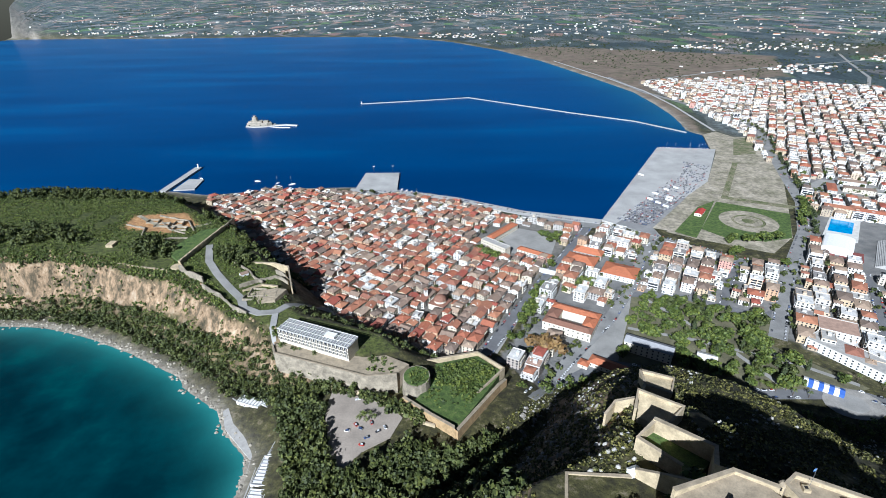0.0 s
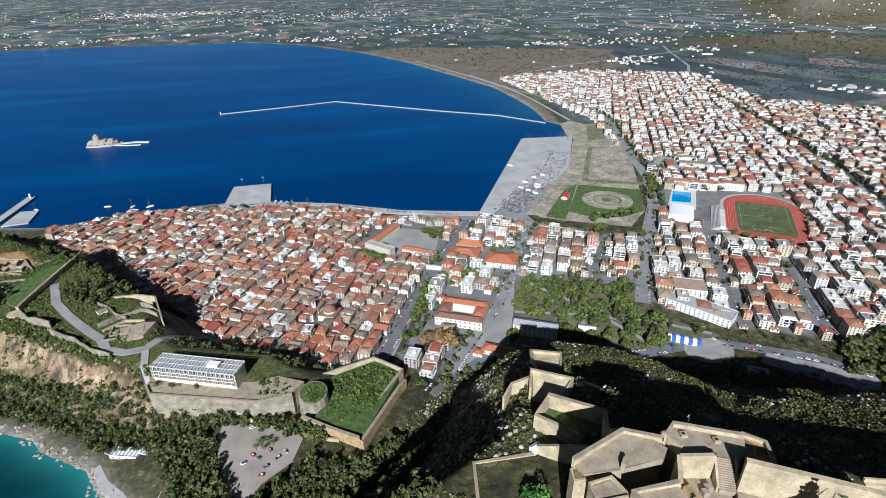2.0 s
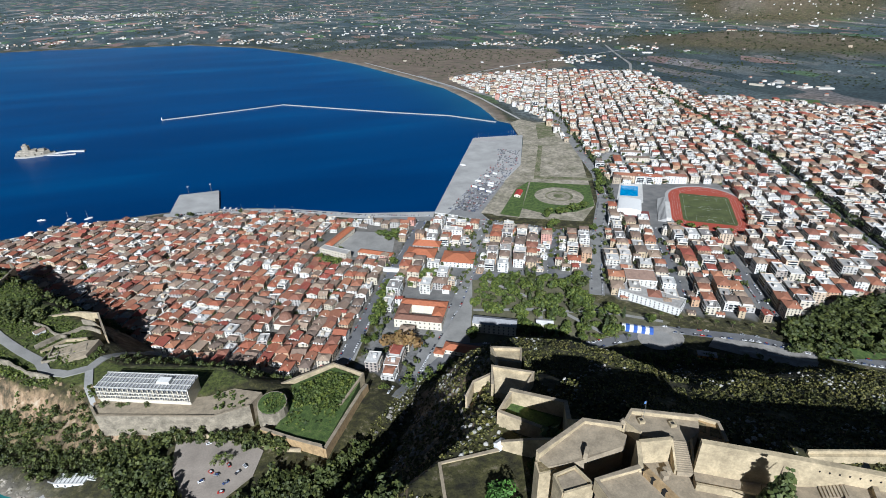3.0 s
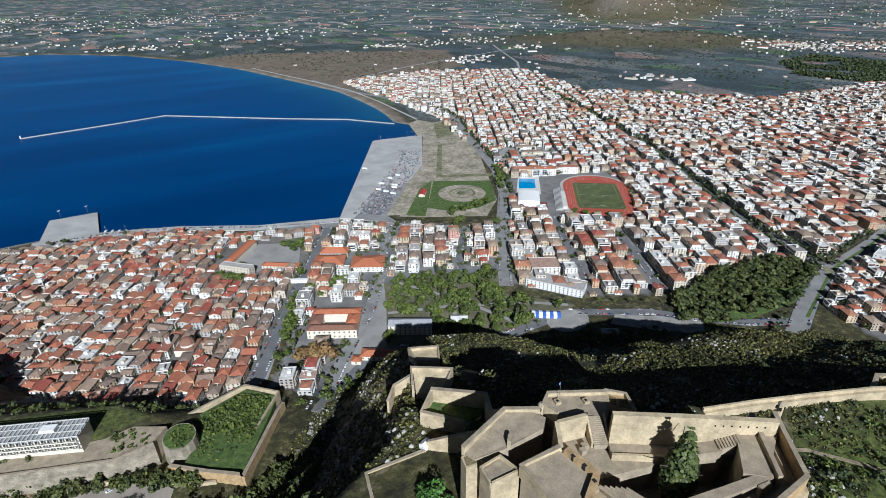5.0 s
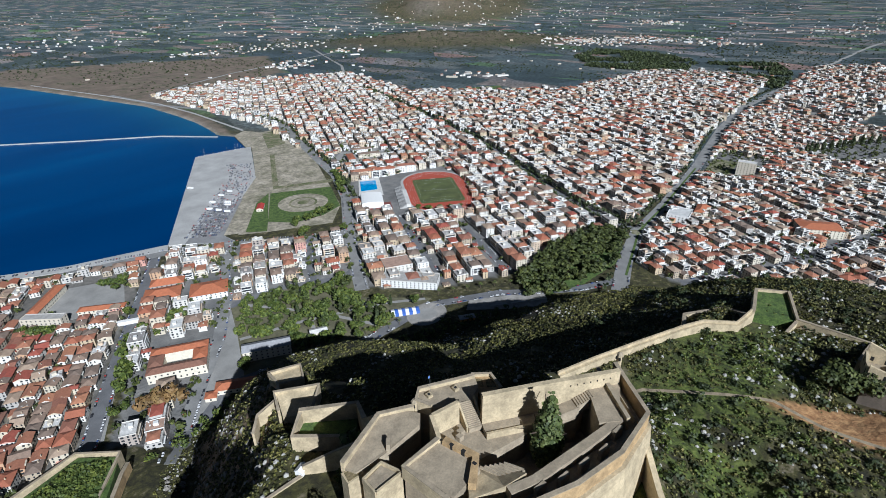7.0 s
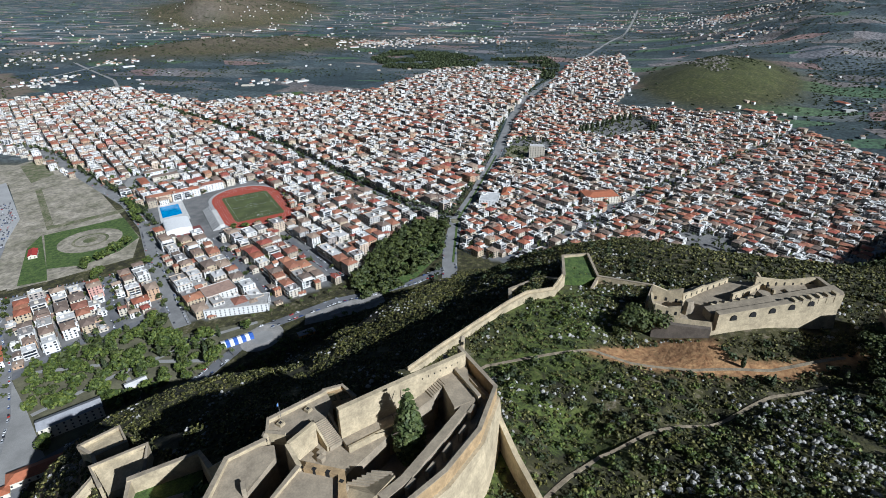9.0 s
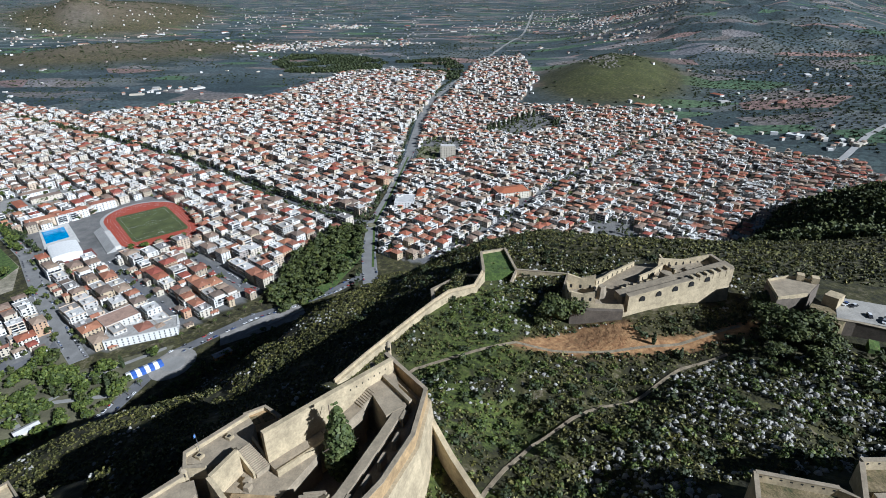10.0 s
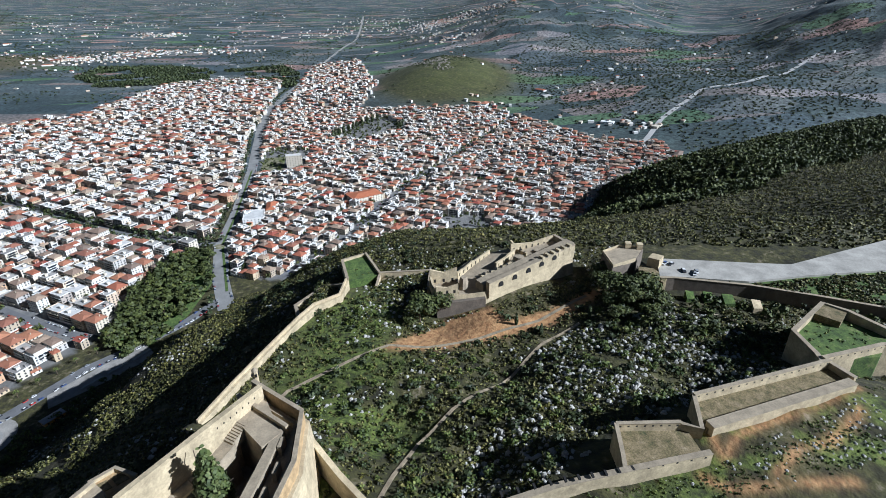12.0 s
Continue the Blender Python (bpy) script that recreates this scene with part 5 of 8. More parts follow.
def lobes_of(kind, rng):
    if kind == "pine":      # of height 1
        return [(rng.normal() * 0.13, rng.normal() * 0.13, z, r, 0.13) for z, r in ((0.32, 0.26), (0.45, 0.30), (0.58, 0.28), (0.7, 0.24), (0.82, 0.18), (0.93, 0.10))]
    if kind == "cypress":
        return [(0, 0, z, r, 0.14) for z, r in ((0.12, 0.10), (0.27, 0.135), (0.42, 0.14), (0.57, 0.125), (0.72, 0.095), (0.86, 0.06), (0.97, 0.025))]
    if kind == "shrub":
        return [(rng.normal() * 0.35, rng.normal() * 0.35, rng.uniform(0.2, 0.6), rng.uniform(0.4, 0.7), rng.uniform(0.3, 0.5)) for _ in range(4)]
    return [(rng.normal() * 0.2, rng.normal() * 0.2, rng.uniform(0.45, 0.82), rng.uniform(0.2, 0.3), rng.uniform(0.16, 0.22)) for _ in range(7)]


def cloud_of(kind, count, leaf):
    return leaf_cloud(plant_rng, lobes_of(kind, plant_rng), count, leaf)


def strewn(name, templates, xs, ys, zs, sizes, material, label, category, squash=1.0):
    """One mesh of many plants or stones, each a turned and sized template."""
    n = len(xs)
    pick = plant_rng.integers(0, len(templates), n)
    turn = plant_rng.uniform(0, 2 * np.pi, n)
    vv, ff, base = [], [], 0
    for k, (tv, tf) in enumerate(templates):
        i = np.nonzero(pick == k)[0]
        if not len(i):
            continue
        c, s, g = np.cos(turn[i])[:, None], np.sin(turn[i])[:, None], np.asarray(sizes)[i][:, None]
        x = (tv[None, :, 0] * c - tv[None, :, 1] * s) * g + np.asarray(xs)[i][:, None]
        y = (tv[None, :, 0] * s + tv[None, :, 1] * c) * g + np.asarray(ys)[i][:, None]
        z = tv[None, :, 2] * g * squash + np.asarray(zs)[i][:, None]
        vv.append(np.stack([x, y, z], -1).reshape(-1, 3))
        ff.append((tf[None] + (np.arange(len(i)) * len(tv))[:, None, None] + base).reshape(-1, tf.shape[1]))
        base += len(i) * len(tv)
    v, f = np.concatenate(vv), np.concatenate(ff)
    me = sheet_mesh(name, v[:, 0], v[:, 1], v[:, 2], f)
    me.polygons.foreach_set("use_smooth", np.zeros(len(f), bool))
    me.materials.append(material)
    return tagged(new(name, me), label, category, kind="stuff")


def stone_template(rng):
    """An angular boulder: a jittered octahedron-like hull of quads."""
    ring = [(math.cos(a) * rng.uniform(0.6, 1.1), math.sin(a) * rng.uniform(0.6, 1.1)) for a in np.arange(0, 6.2, 1.05)]
    n = len(ring)
    vs = [(x, y, -0.3) for x, y in ring] + [(x * 0.9, y * 0.9, rng.uniform(0.2, 0.5)) for x, y in ring] + [(x * 0.4, y * 0.4, rng.uniform(0.55, 0.9)) for x, y in ring]
    fs = [(r * n + i, r * n + (i + 1) % n, (r + 1) * n + (i + 1) % n, (r + 1) * n + i) for r in range(2) for i in range(n)]
    fs += [(2 * n, 2 * n + 1, 2 * n + 2, 2 * n + 3), (2 * n, 2 * n + 3, 2 * n + 4, 2 * n + 5)]
    return np.array(vs), np.array(fs)


SHRUBS = [cloud_of("shrub", 13, 0.40) for _ in range(7)]
LOW_TREES = [cloud_of("broad", 22, 0.19) for _ in range(6)]
HILL_PINES = [cloud_of("pine", 26, 0.17) for _ in range(6)]
PINES = [cloud_of("pine", 60, 0.12) for _ in range(5)]
BROADS = [cloud_of("broad", 64, 0.12) for _ in range(5)]
STONES = [stone_template(plant_rng) for _ in range(5)]

FORT_PLANS = [[(30, 95), (43, 131), (66, 129), (82, 148), (92, 176), (98, 212), (116, 203), (100, 165), (95, 130), (96, 104), (124, 94), (152, 58), (131, 34), (110, 36), (82, 46), (66, 64), (58, 92)],
              [(240, -8), (242, -41), (271, -103), (302, -95), (294, -40), (264, -5)], [(105, -50), (125, -54), (133, -84), (146, -146), (130, -148), (108, -80)],
              [(255, -140), (228, -126), (220, -180), (228, -266), (254, -274)], [(281, 38), (310, 44), (319, 28), (290, 17)], [(148, -145), (168, -146), (186, -174), (158, -190), (148, -172)]]
PATHS = [(1.5, [(104, 22), (118, 18), (131, 13), (150, 4), (165, -11), (180, -32), (205, -59), (216, -80)]),
         (1.7, [(160, 74), (175, 66), (190, 58), (200, 38), (215, 14), (212, -4), (215, -30), (225, -62), (240, -92)])]


def open_ground(x, y):
    ok = ~within(x, y, BROWN)
    for poly in FORT_PLANS:
        ok &= ~within(x, y, poly)
    for w, line in PATHS:
        ok &= gap_to(x, y, line) > w * 0.5 + 1.2
    return ok


def on_rock(x, y):
    return within(x, y, ROCK_FOOT) & open_ground(x, y)


ROCKSIDE = [(20, 130), (40, 300), (100, 365), (217, 362), (275, 336), (357, 330), (429, 285), (459, 250), (473, 207), (540, 195), (570, 140), (560, -20), (420, -40), (320, 0),
            (300, -130), (252, -112), (226, -128), (216, -185), (196, -240), (150, -230), (145, -150), (150, -140), (130, -50), (100, -20), (85, 40)]
x, y = spread(ROCKSIDE, 2.0, 0.5, 2, on_rock)
thin = (bumps(x, y, 18, 3, 9) > 0.3) & ((y < 230) | (plant_rng.random(len(x)) < 0.6))
thin &= (glades(x, y) < 0.5) | (plant_rng.random(len(x)) < 0.5)
x, y = x[thin], y[thin]
strewn("scrub", SHRUBS, x, y, land(x, y) - 0.15, plant_rng.uniform(0.6, 1.55, len(x)) * (0.7 + 0.6 * bumps(x, y, 40, 2, 4)), OLIVE, "grey green scrub over the limestone slope", "shrubs")
x, y = spread(ROCKSIDE, 3.6, 0.5, 3, on_rock)
keep = bumps(x, y, 22, 3, 21) > np.where(y > 95 - 0.3 * (x - 120), 0.60, 0.54)
x, y = x[keep], y[keep]
strewn("rocks", STONES, x, y, land(x, y) - 0.1, plant_rng.uniform(0.25, 1.0, len(x)) ** 1.6 * 1.5, BOULDER, "pale limestone rocks strewn between the shrubs", "rocks")
CRAGS = [(20, 130), (10, 190), (30, 270), (60, 320), (100, 350), (125, 300), (118, 230), (90, 190), (70, 150)]
x, y = spread(CRAGS, 8, 0.5, 31, lambda a, b: open_ground(a, b) & (bumps(a, b, 24, 3, 13) > 0.4))
strewn("crags", STONES, x, y, land(x, y) - 0.8, plant_rng.uniform(1.0, 3.0, len(x)), CRAG, "grey limestone crags on the steep spur", "rocks", 1.3)
x, y = spread([(85, -10), (60, 30), (100, -100), (112, -170), (140, -175), (125, -110), (108, -60)], 2.2, 0.5, 32, open_ground)
keep = bumps(x, y, 14, 3, 8) > 0.5
strewn("rocks", STONES, x[keep], y[keep], land(x[keep], y[keep]) - 0.25, plant_rng.uniform(0.25, 0.95, keep.sum()), BOULDER, "weathered rock outcrops on the high ground", "rocks")
x, y = spread(ROCKSIDE, 13, 0.45, 33, lambda a, b: on_rock(a, b) & (b < 120))
strewn("bushes", BROADS, x, y, land(x, y) - 1.2, plant_rng.uniform(3.0, 6.0, len(x)), CYPRESS, "dark round evergreen bushes among the scrub", "shrubs", 0.8)
x, y = spread([(205, -80), (232, -112), (222, -150), (212, -200), (185, -240), (150, -215), (160, -150), (190, -110)], 9, 0.45, 34, on_rock)
strewn("bushes", BROADS, x, y, land(x, y) - 1.0, plant_rng.uniform(3.5, 8, len(x)), PINE, "dark bushes in the ditch below the car park", "shrubs", 0.85)
# the slope beyond the bastion and car park
FAR_SIDE = [(300, -110), (320, 0), (420, -40), (560, -20), (620, -175), (670, -255), (830, -350), (880, -430), (930, -545), (1040, -800), (760, -900), (420, -700), (260, -290), (250, -275)]
x, y = spread(FAR_SIDE, 3.4, 0.5, 4, on_rock)
strewn("scrub", SHRUBS, x, y, land(x, y) - 0.2, plant_rng.uniform(0.8, 2.4, len(x)), OLIVE, "dark scrub on the shaded hillside", "shrubs")
PINE_SIDE = [(575, -180), (630, -190), (671, -258), (829, -350), (880, -432), (935, -550), (1040, -800), (1190, -1290), (760, -1150), (640, -620), (540, -420), (500, -330), (520, -230)]
x, y = spread(PINE_SIDE, 7.0, 0.45, 5, lambda a, b: within(a, b, ROCK_FOOT))
strewn("pine_wood", HILL_PINES, x, y, land(x, y) - 0.8, plant_rng.uniform(6.5, 12.5, len(x)), PINE, "dense pine wood on the hillside above the town", "trees")
# pine wood between the beach and the rock
for w, line in PATHS:
    draped("footpath", line, w, plain("path_gravel", (0.36, 0.29, 0.19), 0.95, 0.5, 0.3, 2.0), 0.2, "pale gravel footpath across the slope", "path")
WOOD = [(-135, 345), (-100, 330), (-95, 300), (-82, 262), (-60, 262), (-30, 285), (5, 275), (35, 292), (45, 262), (30, 215), (18, 170), (-20, 140), (-100, 170), (-112, 215), (-112, 245), (-122, 282), (-136, 316), (-150, 335)]
x, y = spread(WOOD, 4.6, 0.4, 6)
strewn("pine_wood", PINES, x, y, land(x, y) - 0.6, plant_rng.uniform(6.5, 12.5, len(x)), PINE, "pine wood between the beach and the rock", "trees")
x, y = spread([(-20, 140), (18, 120), (34, 140), (22, 190), (52, 240), (40, 290), (30, 215), (18, 170)], 4.4, 0.45, 206, open_ground)
strewn("pine_wood", PINES, x, y, land(x, y) - 0.6, plant_rng.uniform(5, 11, len(x)), PINE, "pines climbing the foot of the spur", "trees")
WOOD2 = [(-150, 368), (-66, 336), (-38, 326), (-12, 304), (-20, 300), (-60, 326), (-100, 342), (-155, 356)]
x, y = spread(WOOD2, 4.2, 0.4, 7)
strewn("pine_wood", PINES, x, y, land(x, y) - 0.5, plant_rng.uniform(6, 11, len(x)), PINE, "row of pines below the old wall", "trees")
CAPE_WOOD = [(-490, 480), (-430, 475), (-356, 457), (-276, 412), (-222, 380), (-196, 356), (-150, 338), (-120, 332), (-95, 340), (-110, 372), (-180, 398), (-270, 445), (-350, 484), (-430, 500), (-500, 500)]
x, y = spread(CAPE_WOOD, 4.6, 0.45, 8)
strewn("pine_wood", BROADS, x, y, land(x, y) - 0.5, plant_rng.uniform(4, 8, len(x)), PINE, "green belt of trees along the shore path", "trees")
CAPE_SCRUB = [(-790, 640), (-620, 520), (-480, 505), (-380, 505), (-300, 488), (-260, 470), (-190, 415), (-150, 440), (-200, 520), (-262, 610), (-340, 705), (-420, 770), (-560, 790), (-720, 740)]
x, y = spread(CAPE_SCRUB, 2.7, 0.5, 9, lambda a, b: (bumps(a, b, 45, 3, 5) > 0.3) & ~within(a, b, SOIL[1]) & (np.hypot(land(a + 2, b) - land(a - 2, b), land(a, b + 2) - land(a, b - 2)) < 3.4) & (gap_to(a, b, ROAD_TO_CASTLE) > 6.5))
strewn("scrub", SHRUBS, x, y, land(x, y) - 0.2, plant_rng.uniform(0.7, 2.2, len(x)), BROAD, "green shrubs covering the headland", "shrubs")
x, y = spread([(-330, 720), (-250, 640), (-150, 530), (-170, 510), (-230, 560), (-290, 640), (-350, 700)], 6, 0.5, 10)
strewn("tree_belt", PINES, x, y, land(x, y) - 0.3, plant_rng.uniform(5, 10, len(x)), PINE, "trees under the old castle wall", "trees")

# dark pines on the headland
for poly, gap, seed in (([(-640, 690), (-560, 745), (-430, 765), (-370, 735), (-400, 700), (-520, 690)], 7, 61), ([(-372, 545), (-352, 575), (-322, 560), (-300, 530), (-330, 522)], 6, 62),
                        ([(-262, 552), (-235, 545), (-215, 520), (-226, 508), (-262, 530)], 5.5, 63), ([(-270, 640), (-300, 672), (-330, 668), (-310, 632)], 6, 64), ([(-560, 560), (-480, 545), (-420, 560), (-470, 600), (-560, 600)], 8, 65)):
    x, y = spread(poly, gap, 0.45, seed)
    strewn("pine_clump", PINES, x, y, land(x, y) - 0.4, plant_rng.uniform(6, 12, len(x)), PINE, "clump of dark pines on the headland", "trees")
# large shrubs and white rocks on the slope inside the walls
INNER = [(100, 25), (135, 40), (165, 70), (250, 48), (262, 20), (205, 10), (205, -70), (232, -100), (210, -150), (150, -140), (135, -60), (112, -40)]
x, y = spread(INNER, 7, 0.5, 71, on_rock)
strewn("bushes", BROADS, x, y, land(x, y) - 0.9, plant_rng.uniform(2.0, 4.8, len(x)), BROAD, "rounded fresh green bushes on the inner slope", "shrubs", 0.8)
x, y = spread([(110, -5), (150, -12), (200, -45), (225, -100), (205, -150), (150, -140), (130, -60), (112, -30)], 2.1, 0.5, 72, on_rock)
keep = bumps(x, y, 16, 3, 22) > 0.51
strewn("rocks", STONES, x[keep], y[keep], land(x[keep], y[keep]) - 0.1, plant_rng.uniform(0.25, 1.0, keep.sum()) ** 1.6 * 1.7, BOULDER, "white limestone rocks between the bushes", "rocks")
# scrub and ledges on the sea cliff of the headland
CLIFF = [(-640, 500), (-494, 494), (-356, 474), (-276, 431), (-190, 380), (-140, 394), (-192, 425), (-265, 489), (-302, 502), (-366, 521), (-433, 540), (-493, 527), (-600, 560)]
def gentle(a, b):
    """Where the ground is not too steep for bushes."""
    return np.hypot(land(a + 2, b) - land(a - 2, b), land(a, b + 2) - land(a, b - 2)) < 3.4


x, y = spread(CLIFF, 2.6, 0.5, 81, lambda a, b: (bumps(a, b, 22, 3, 15) > 0.36) & (gentle(a, b) | (bumps(a, b, 12, 3, 66) > 0.53)))
strewn("scrub", SHRUBS, x, y, land(x, y) - 0.2, plant_rng.uniform(0.8, 2.6, len(x)), BROAD, "green shrubs clinging to the sea cliff", "shrubs", 1.3)
LEDGE = plain("ochre_ledge", (0.36, 0.26, 0.155), 0.95, 0.5, 0.3, 1.5, bump=0.8)
x, y = spread(CLIFF, 6.0, 0.5, 82, lambda a, b: bumps(a, b, 30, 3, 16) > 0.45)
strewn("ledges", STONES, x, y, land(x, y) - 1.0, plant_rng.uniform(0.9, 2.6, len(x)), LEDGE, "weathered ochre ledges of the sea cliff", "rocks", 1.1)
SHORE_ROCK = plain("shore_rock", (0.40, 0.36, 0.29), 0.95, 0.5, 0.2, 1.2, bump=0.8)
line = np.array(stepped(COAST[5:17], 1.3))
x, y = line[:, 0] + plant_rng.normal(0, 3.6, len(line)), line[:, 1] + 4 + plant_rng.normal(0, 4.0, len(line))
strewn("shore_rocks", STONES, x, y, np.maximum(land(x, y), 0) - 0.3, plant_rng.uniform(0.5, 2.6, len(x)), SHORE_ROCK, "jagged pale rocks along the waterline", "rocks", 0.7)
x, y = spread([(230, -145), (221, -172), (208, -199), (195, -223), (182, -246), (206, -288), (228, -280), (226, -250), (225, -202), (222, -172)], 1.5, 0.5, 207, lambda a, b: bumps(a, b, 12, 3, 29) > 0.3)
strewn("scrub", SHRUBS, x, y, np.full(len(x), 183.0), plant_rng.uniform(0.5, 1.8, len(x)), OLIVE, "low scrub beside the car park", "shrubs")
# shrubs on the grown-over ravelin and bastion of the old town wall
for poly, z, gap, tall, seed in (([(-10, 366), (26, 378), (44, 360), (34, 342), (8, 300), (-4, 310), (-20, 324), (-8, 345)], 22.0, 2.3, (0.8, 3.0), 91), ([(-32, 345), (-24, 356), (-14, 352), (-15, 338), (-25, 333)], 31.2, 2.2, (0.8, 2.2), 92),
                                 ([(-64, 374), (-38, 352), (-46, 346), (-66, 348)], 34.4, 4.5, (1.5, 3.4), 93), ([(45, 128), (62, 126), (64, 112), (56, 99), (40, 100)], 168.5, 3.4, (0.4, 1.2), 94),
                                 ([(286, 36), (308, 40), (315, 29), (292, 21)], 163.3, 4.5, (0.4, 1.2), 95), ([(152, -152), (165, -151), (180, -173), (160, -184), (152, -172)], 193.5, 3.6, (0.5, 1.3), 96)):
    x, y = spread(poly, gap, 0.45, seed, lambda a, b: bumps(a, b, 11, 3, 23) > 0.38)
    strewn("scrub", SHRUBS, x, y, np.full(len(x), z - 0.3), plant_rng.uniform(*tall, len(x)), BROAD, "green shrubs grown over the old works", "shrubs")
x, y = spread([(60, 345), (100, 366), (163, 372), (215, 352), (275, 326), (345, 308), (415, 270), (400, 256), (330, 286), (250, 306), (180, 340), (110, 346)], 8, 0.4, 97)
strewn("tree_belt", BROADS, x, y, land(x, y) - 0.3, plant_rng.uniform(4, 8, len(x)), BROAD, "trees in the shade at the foot of the rock", "trees")
x, y = spread([(92, 10), (100, -100), (110, -172), (140, -178), (128, -110), (110, -60), (104, -20)], 1.5, 0.5, 98, lambda a, b: open_ground(a, b) & (bumps(a, b, 10, 3, 43) > 0.45))
strewn("scrub", SHRUBS, x, y, land(x, y) - 0.1, plant_rng.uniform(0.25, 0.75, len(x)), BROAD, "low green tufts on the trodden ground", "shrubs")
KNOLL = [(1850, -180), (1980, -90), (2180, -150), (2290, -290), (2150, -340), (1960, -300)]
x, y = spread(KNOLL, 13, 0.5, 99, lambda a, b: bumps(a, b, 60, 2, 12) > 0.45)
strewn("rocks", STONES, x, y, land(x, y) - 1, plant_rng.uniform(2, 7, len(x)), CRAG, "rocky outcrops of the knoll behind the town", "rocks")
for poly, gap, seed in ((KNOLL, 14, 100), ([(2900, 2400), (3100, 2950), (3700, 2900), (3600, 2300)], 40, 101), ([(2000, 1900), (2400, 2250), (3000, 1900), (2500, 1600)], 28, 102)):
    x, y = spread(poly, gap, 0.5, seed)
    strewn("scrub", SHRUBS, x, y, land(x, y), plant_rng.uniform(1.5, 4.5, len(x)), CYPRESS, "dark bushes dotted over a dry hill", "shrubs")
x, y = spread([(-158, 432), (-62, 398), (-38, 376), (18, 392), (-54, 420), (-112, 463), (-138, 452)], 6.0, 0.45, 103, lambda a, b: gap_to(a, b, ROAD_TO_CASTLE) > 6)
strewn("tree_belt", BROADS, x, y, land(x, y) - 0.3, plant_rng.uniform(2.5, 6.5, len(x)), PINE, "trees on the bank behind the hotel", "trees")
# ---------------------------------------------------------------- single buildings
ROOF_GREY = plain("grey_roof", (0.33, 0.33, 0.34), 0.8, 0.25, 0.3, 2.0)
RED_PAINT = plain("red_paint", (0.42, 0.05, 0.04), 0.7, 0.2, 0.5, 3.0)
CREAM = plain("cream_plaster", (0.66, 0.60, 0.48), 0.85, 0.15, 0.4, 3.0)
MARBLE = plain("pale_stone", (0.62, 0.60, 0.56), 0.8, 0.2, 0.2, 2.0)
CLAY = plain("orange_tile", (0.44, 0.15, 0.07), 0.8, 0.25, 0.4, 2.5)
BROWNTILE = plain("brown_tile", (0.24, 0.12, 0.08), 0.8, 0.25, 0.4, 2.5)
SHUTTER = plain("shutter", (0.10, 0.11, 0.10), 0.6, 0.2, 1.0, 4.0)


def slab(name, poly, z, material, label, category, depth=2.5, kind="structure", group=""):
    return solid(name, Bag().prism(poly, z - depth, z), material, label, category, group, kind)


WINDOW_MESH = {}


def window_panes(parent, w, d, h, storeys, gap=4.6, size=(1.3, 1.6), material=None, ground=True):
    """Windows of a landmark, each a pane of its own set a little proud of the wall."""
    key = (size, (material or GLASS_DARK).name)
    if key not in WINDOW_MESH:
        WINDOW_MESH[key] = Bag().box(-size[0] / 2, -0.05, 0, size[0] / 2, 0.04, size[1], True).mesh("window", material or GLASS_DARK)
    for s in range(0 if ground else 1, storeys):
        z = s * h / storeys + h / storeys * 0.3
        for side in range(4):
            length, off = (w, d / 2) if side % 2 == 0 else (d, w / 2)
            n = int(length / gap)
            for k in range(n):
                c = (k + 0.5) / n * length - length / 2
                ob = new("window", WINDOW_MESH[key])
                ob.parent = parent
                ob.matrix_basis = pose(0, 0, 0, 0, 0, 90 * side) @ pose(c, -off, z)


def building(name, label, category, cx, cy, w, d, turn, h, storeys, roof="hip", wall=None, top=None, rise=None, group="", panes=True, z=None):
    e = thing(name, cx, cy, TOWN_Z if z is None else z, label, category, group, turn)
    body = part("wall", Bag().box(-w / 2, -d / 2, -3, w / 2, d / 2, h), wall or CREAM, e)
    b = Bag()
    if roof == "hip":
        hip(b, -w / 2, -d / 2, w / 2, d / 2, h, rise or d * 0.22, 0.7)
    elif roof == "gable":
        gable(b, -w / 2, -d / 2, w / 2, d / 2, h, rise or d * 0.22, 0.5)
        part("gable_wall", Bag().add([(-w / 2, -d / 2, h), (-w / 2, d / 2, h), (-w / 2, 0, h + (rise or d * 0.22) * 0.95)], [(0, 2, 1)]).add(
            [(w / 2, -d / 2, h), (w / 2, d / 2, h), (w / 2, 0, h + (rise or d * 0.22) * 0.95)], [(0, 1, 2)]), wall or CREAM, e)
    else:
        b.box(-w / 2 + 0.3, -d / 2 + 0.3, h - 0.2, w / 2 - 0.3, d / 2 - 0.3, h + 0.1)
        for x0, y0, x1, y1 in ((-w / 2, -d / 2, w / 2, -d / 2 + 0.3), (-w / 2, d / 2 - 0.3, w / 2, d / 2), (-w / 2, -d / 2 + 0.3, -w / 2 + 0.3, d / 2 - 0.3), (w / 2 - 0.3, -d / 2 + 0.3, w / 2, d / 2 - 0.3)):
            part("parapet", Bag().box(x0, y0, h, x1, y1, h + 0.8), wall or CREAM, body)
    part("roof", b, top or CLAY, e)
    if panes:
        window_panes(e, w, d, h, storeys)
    return e


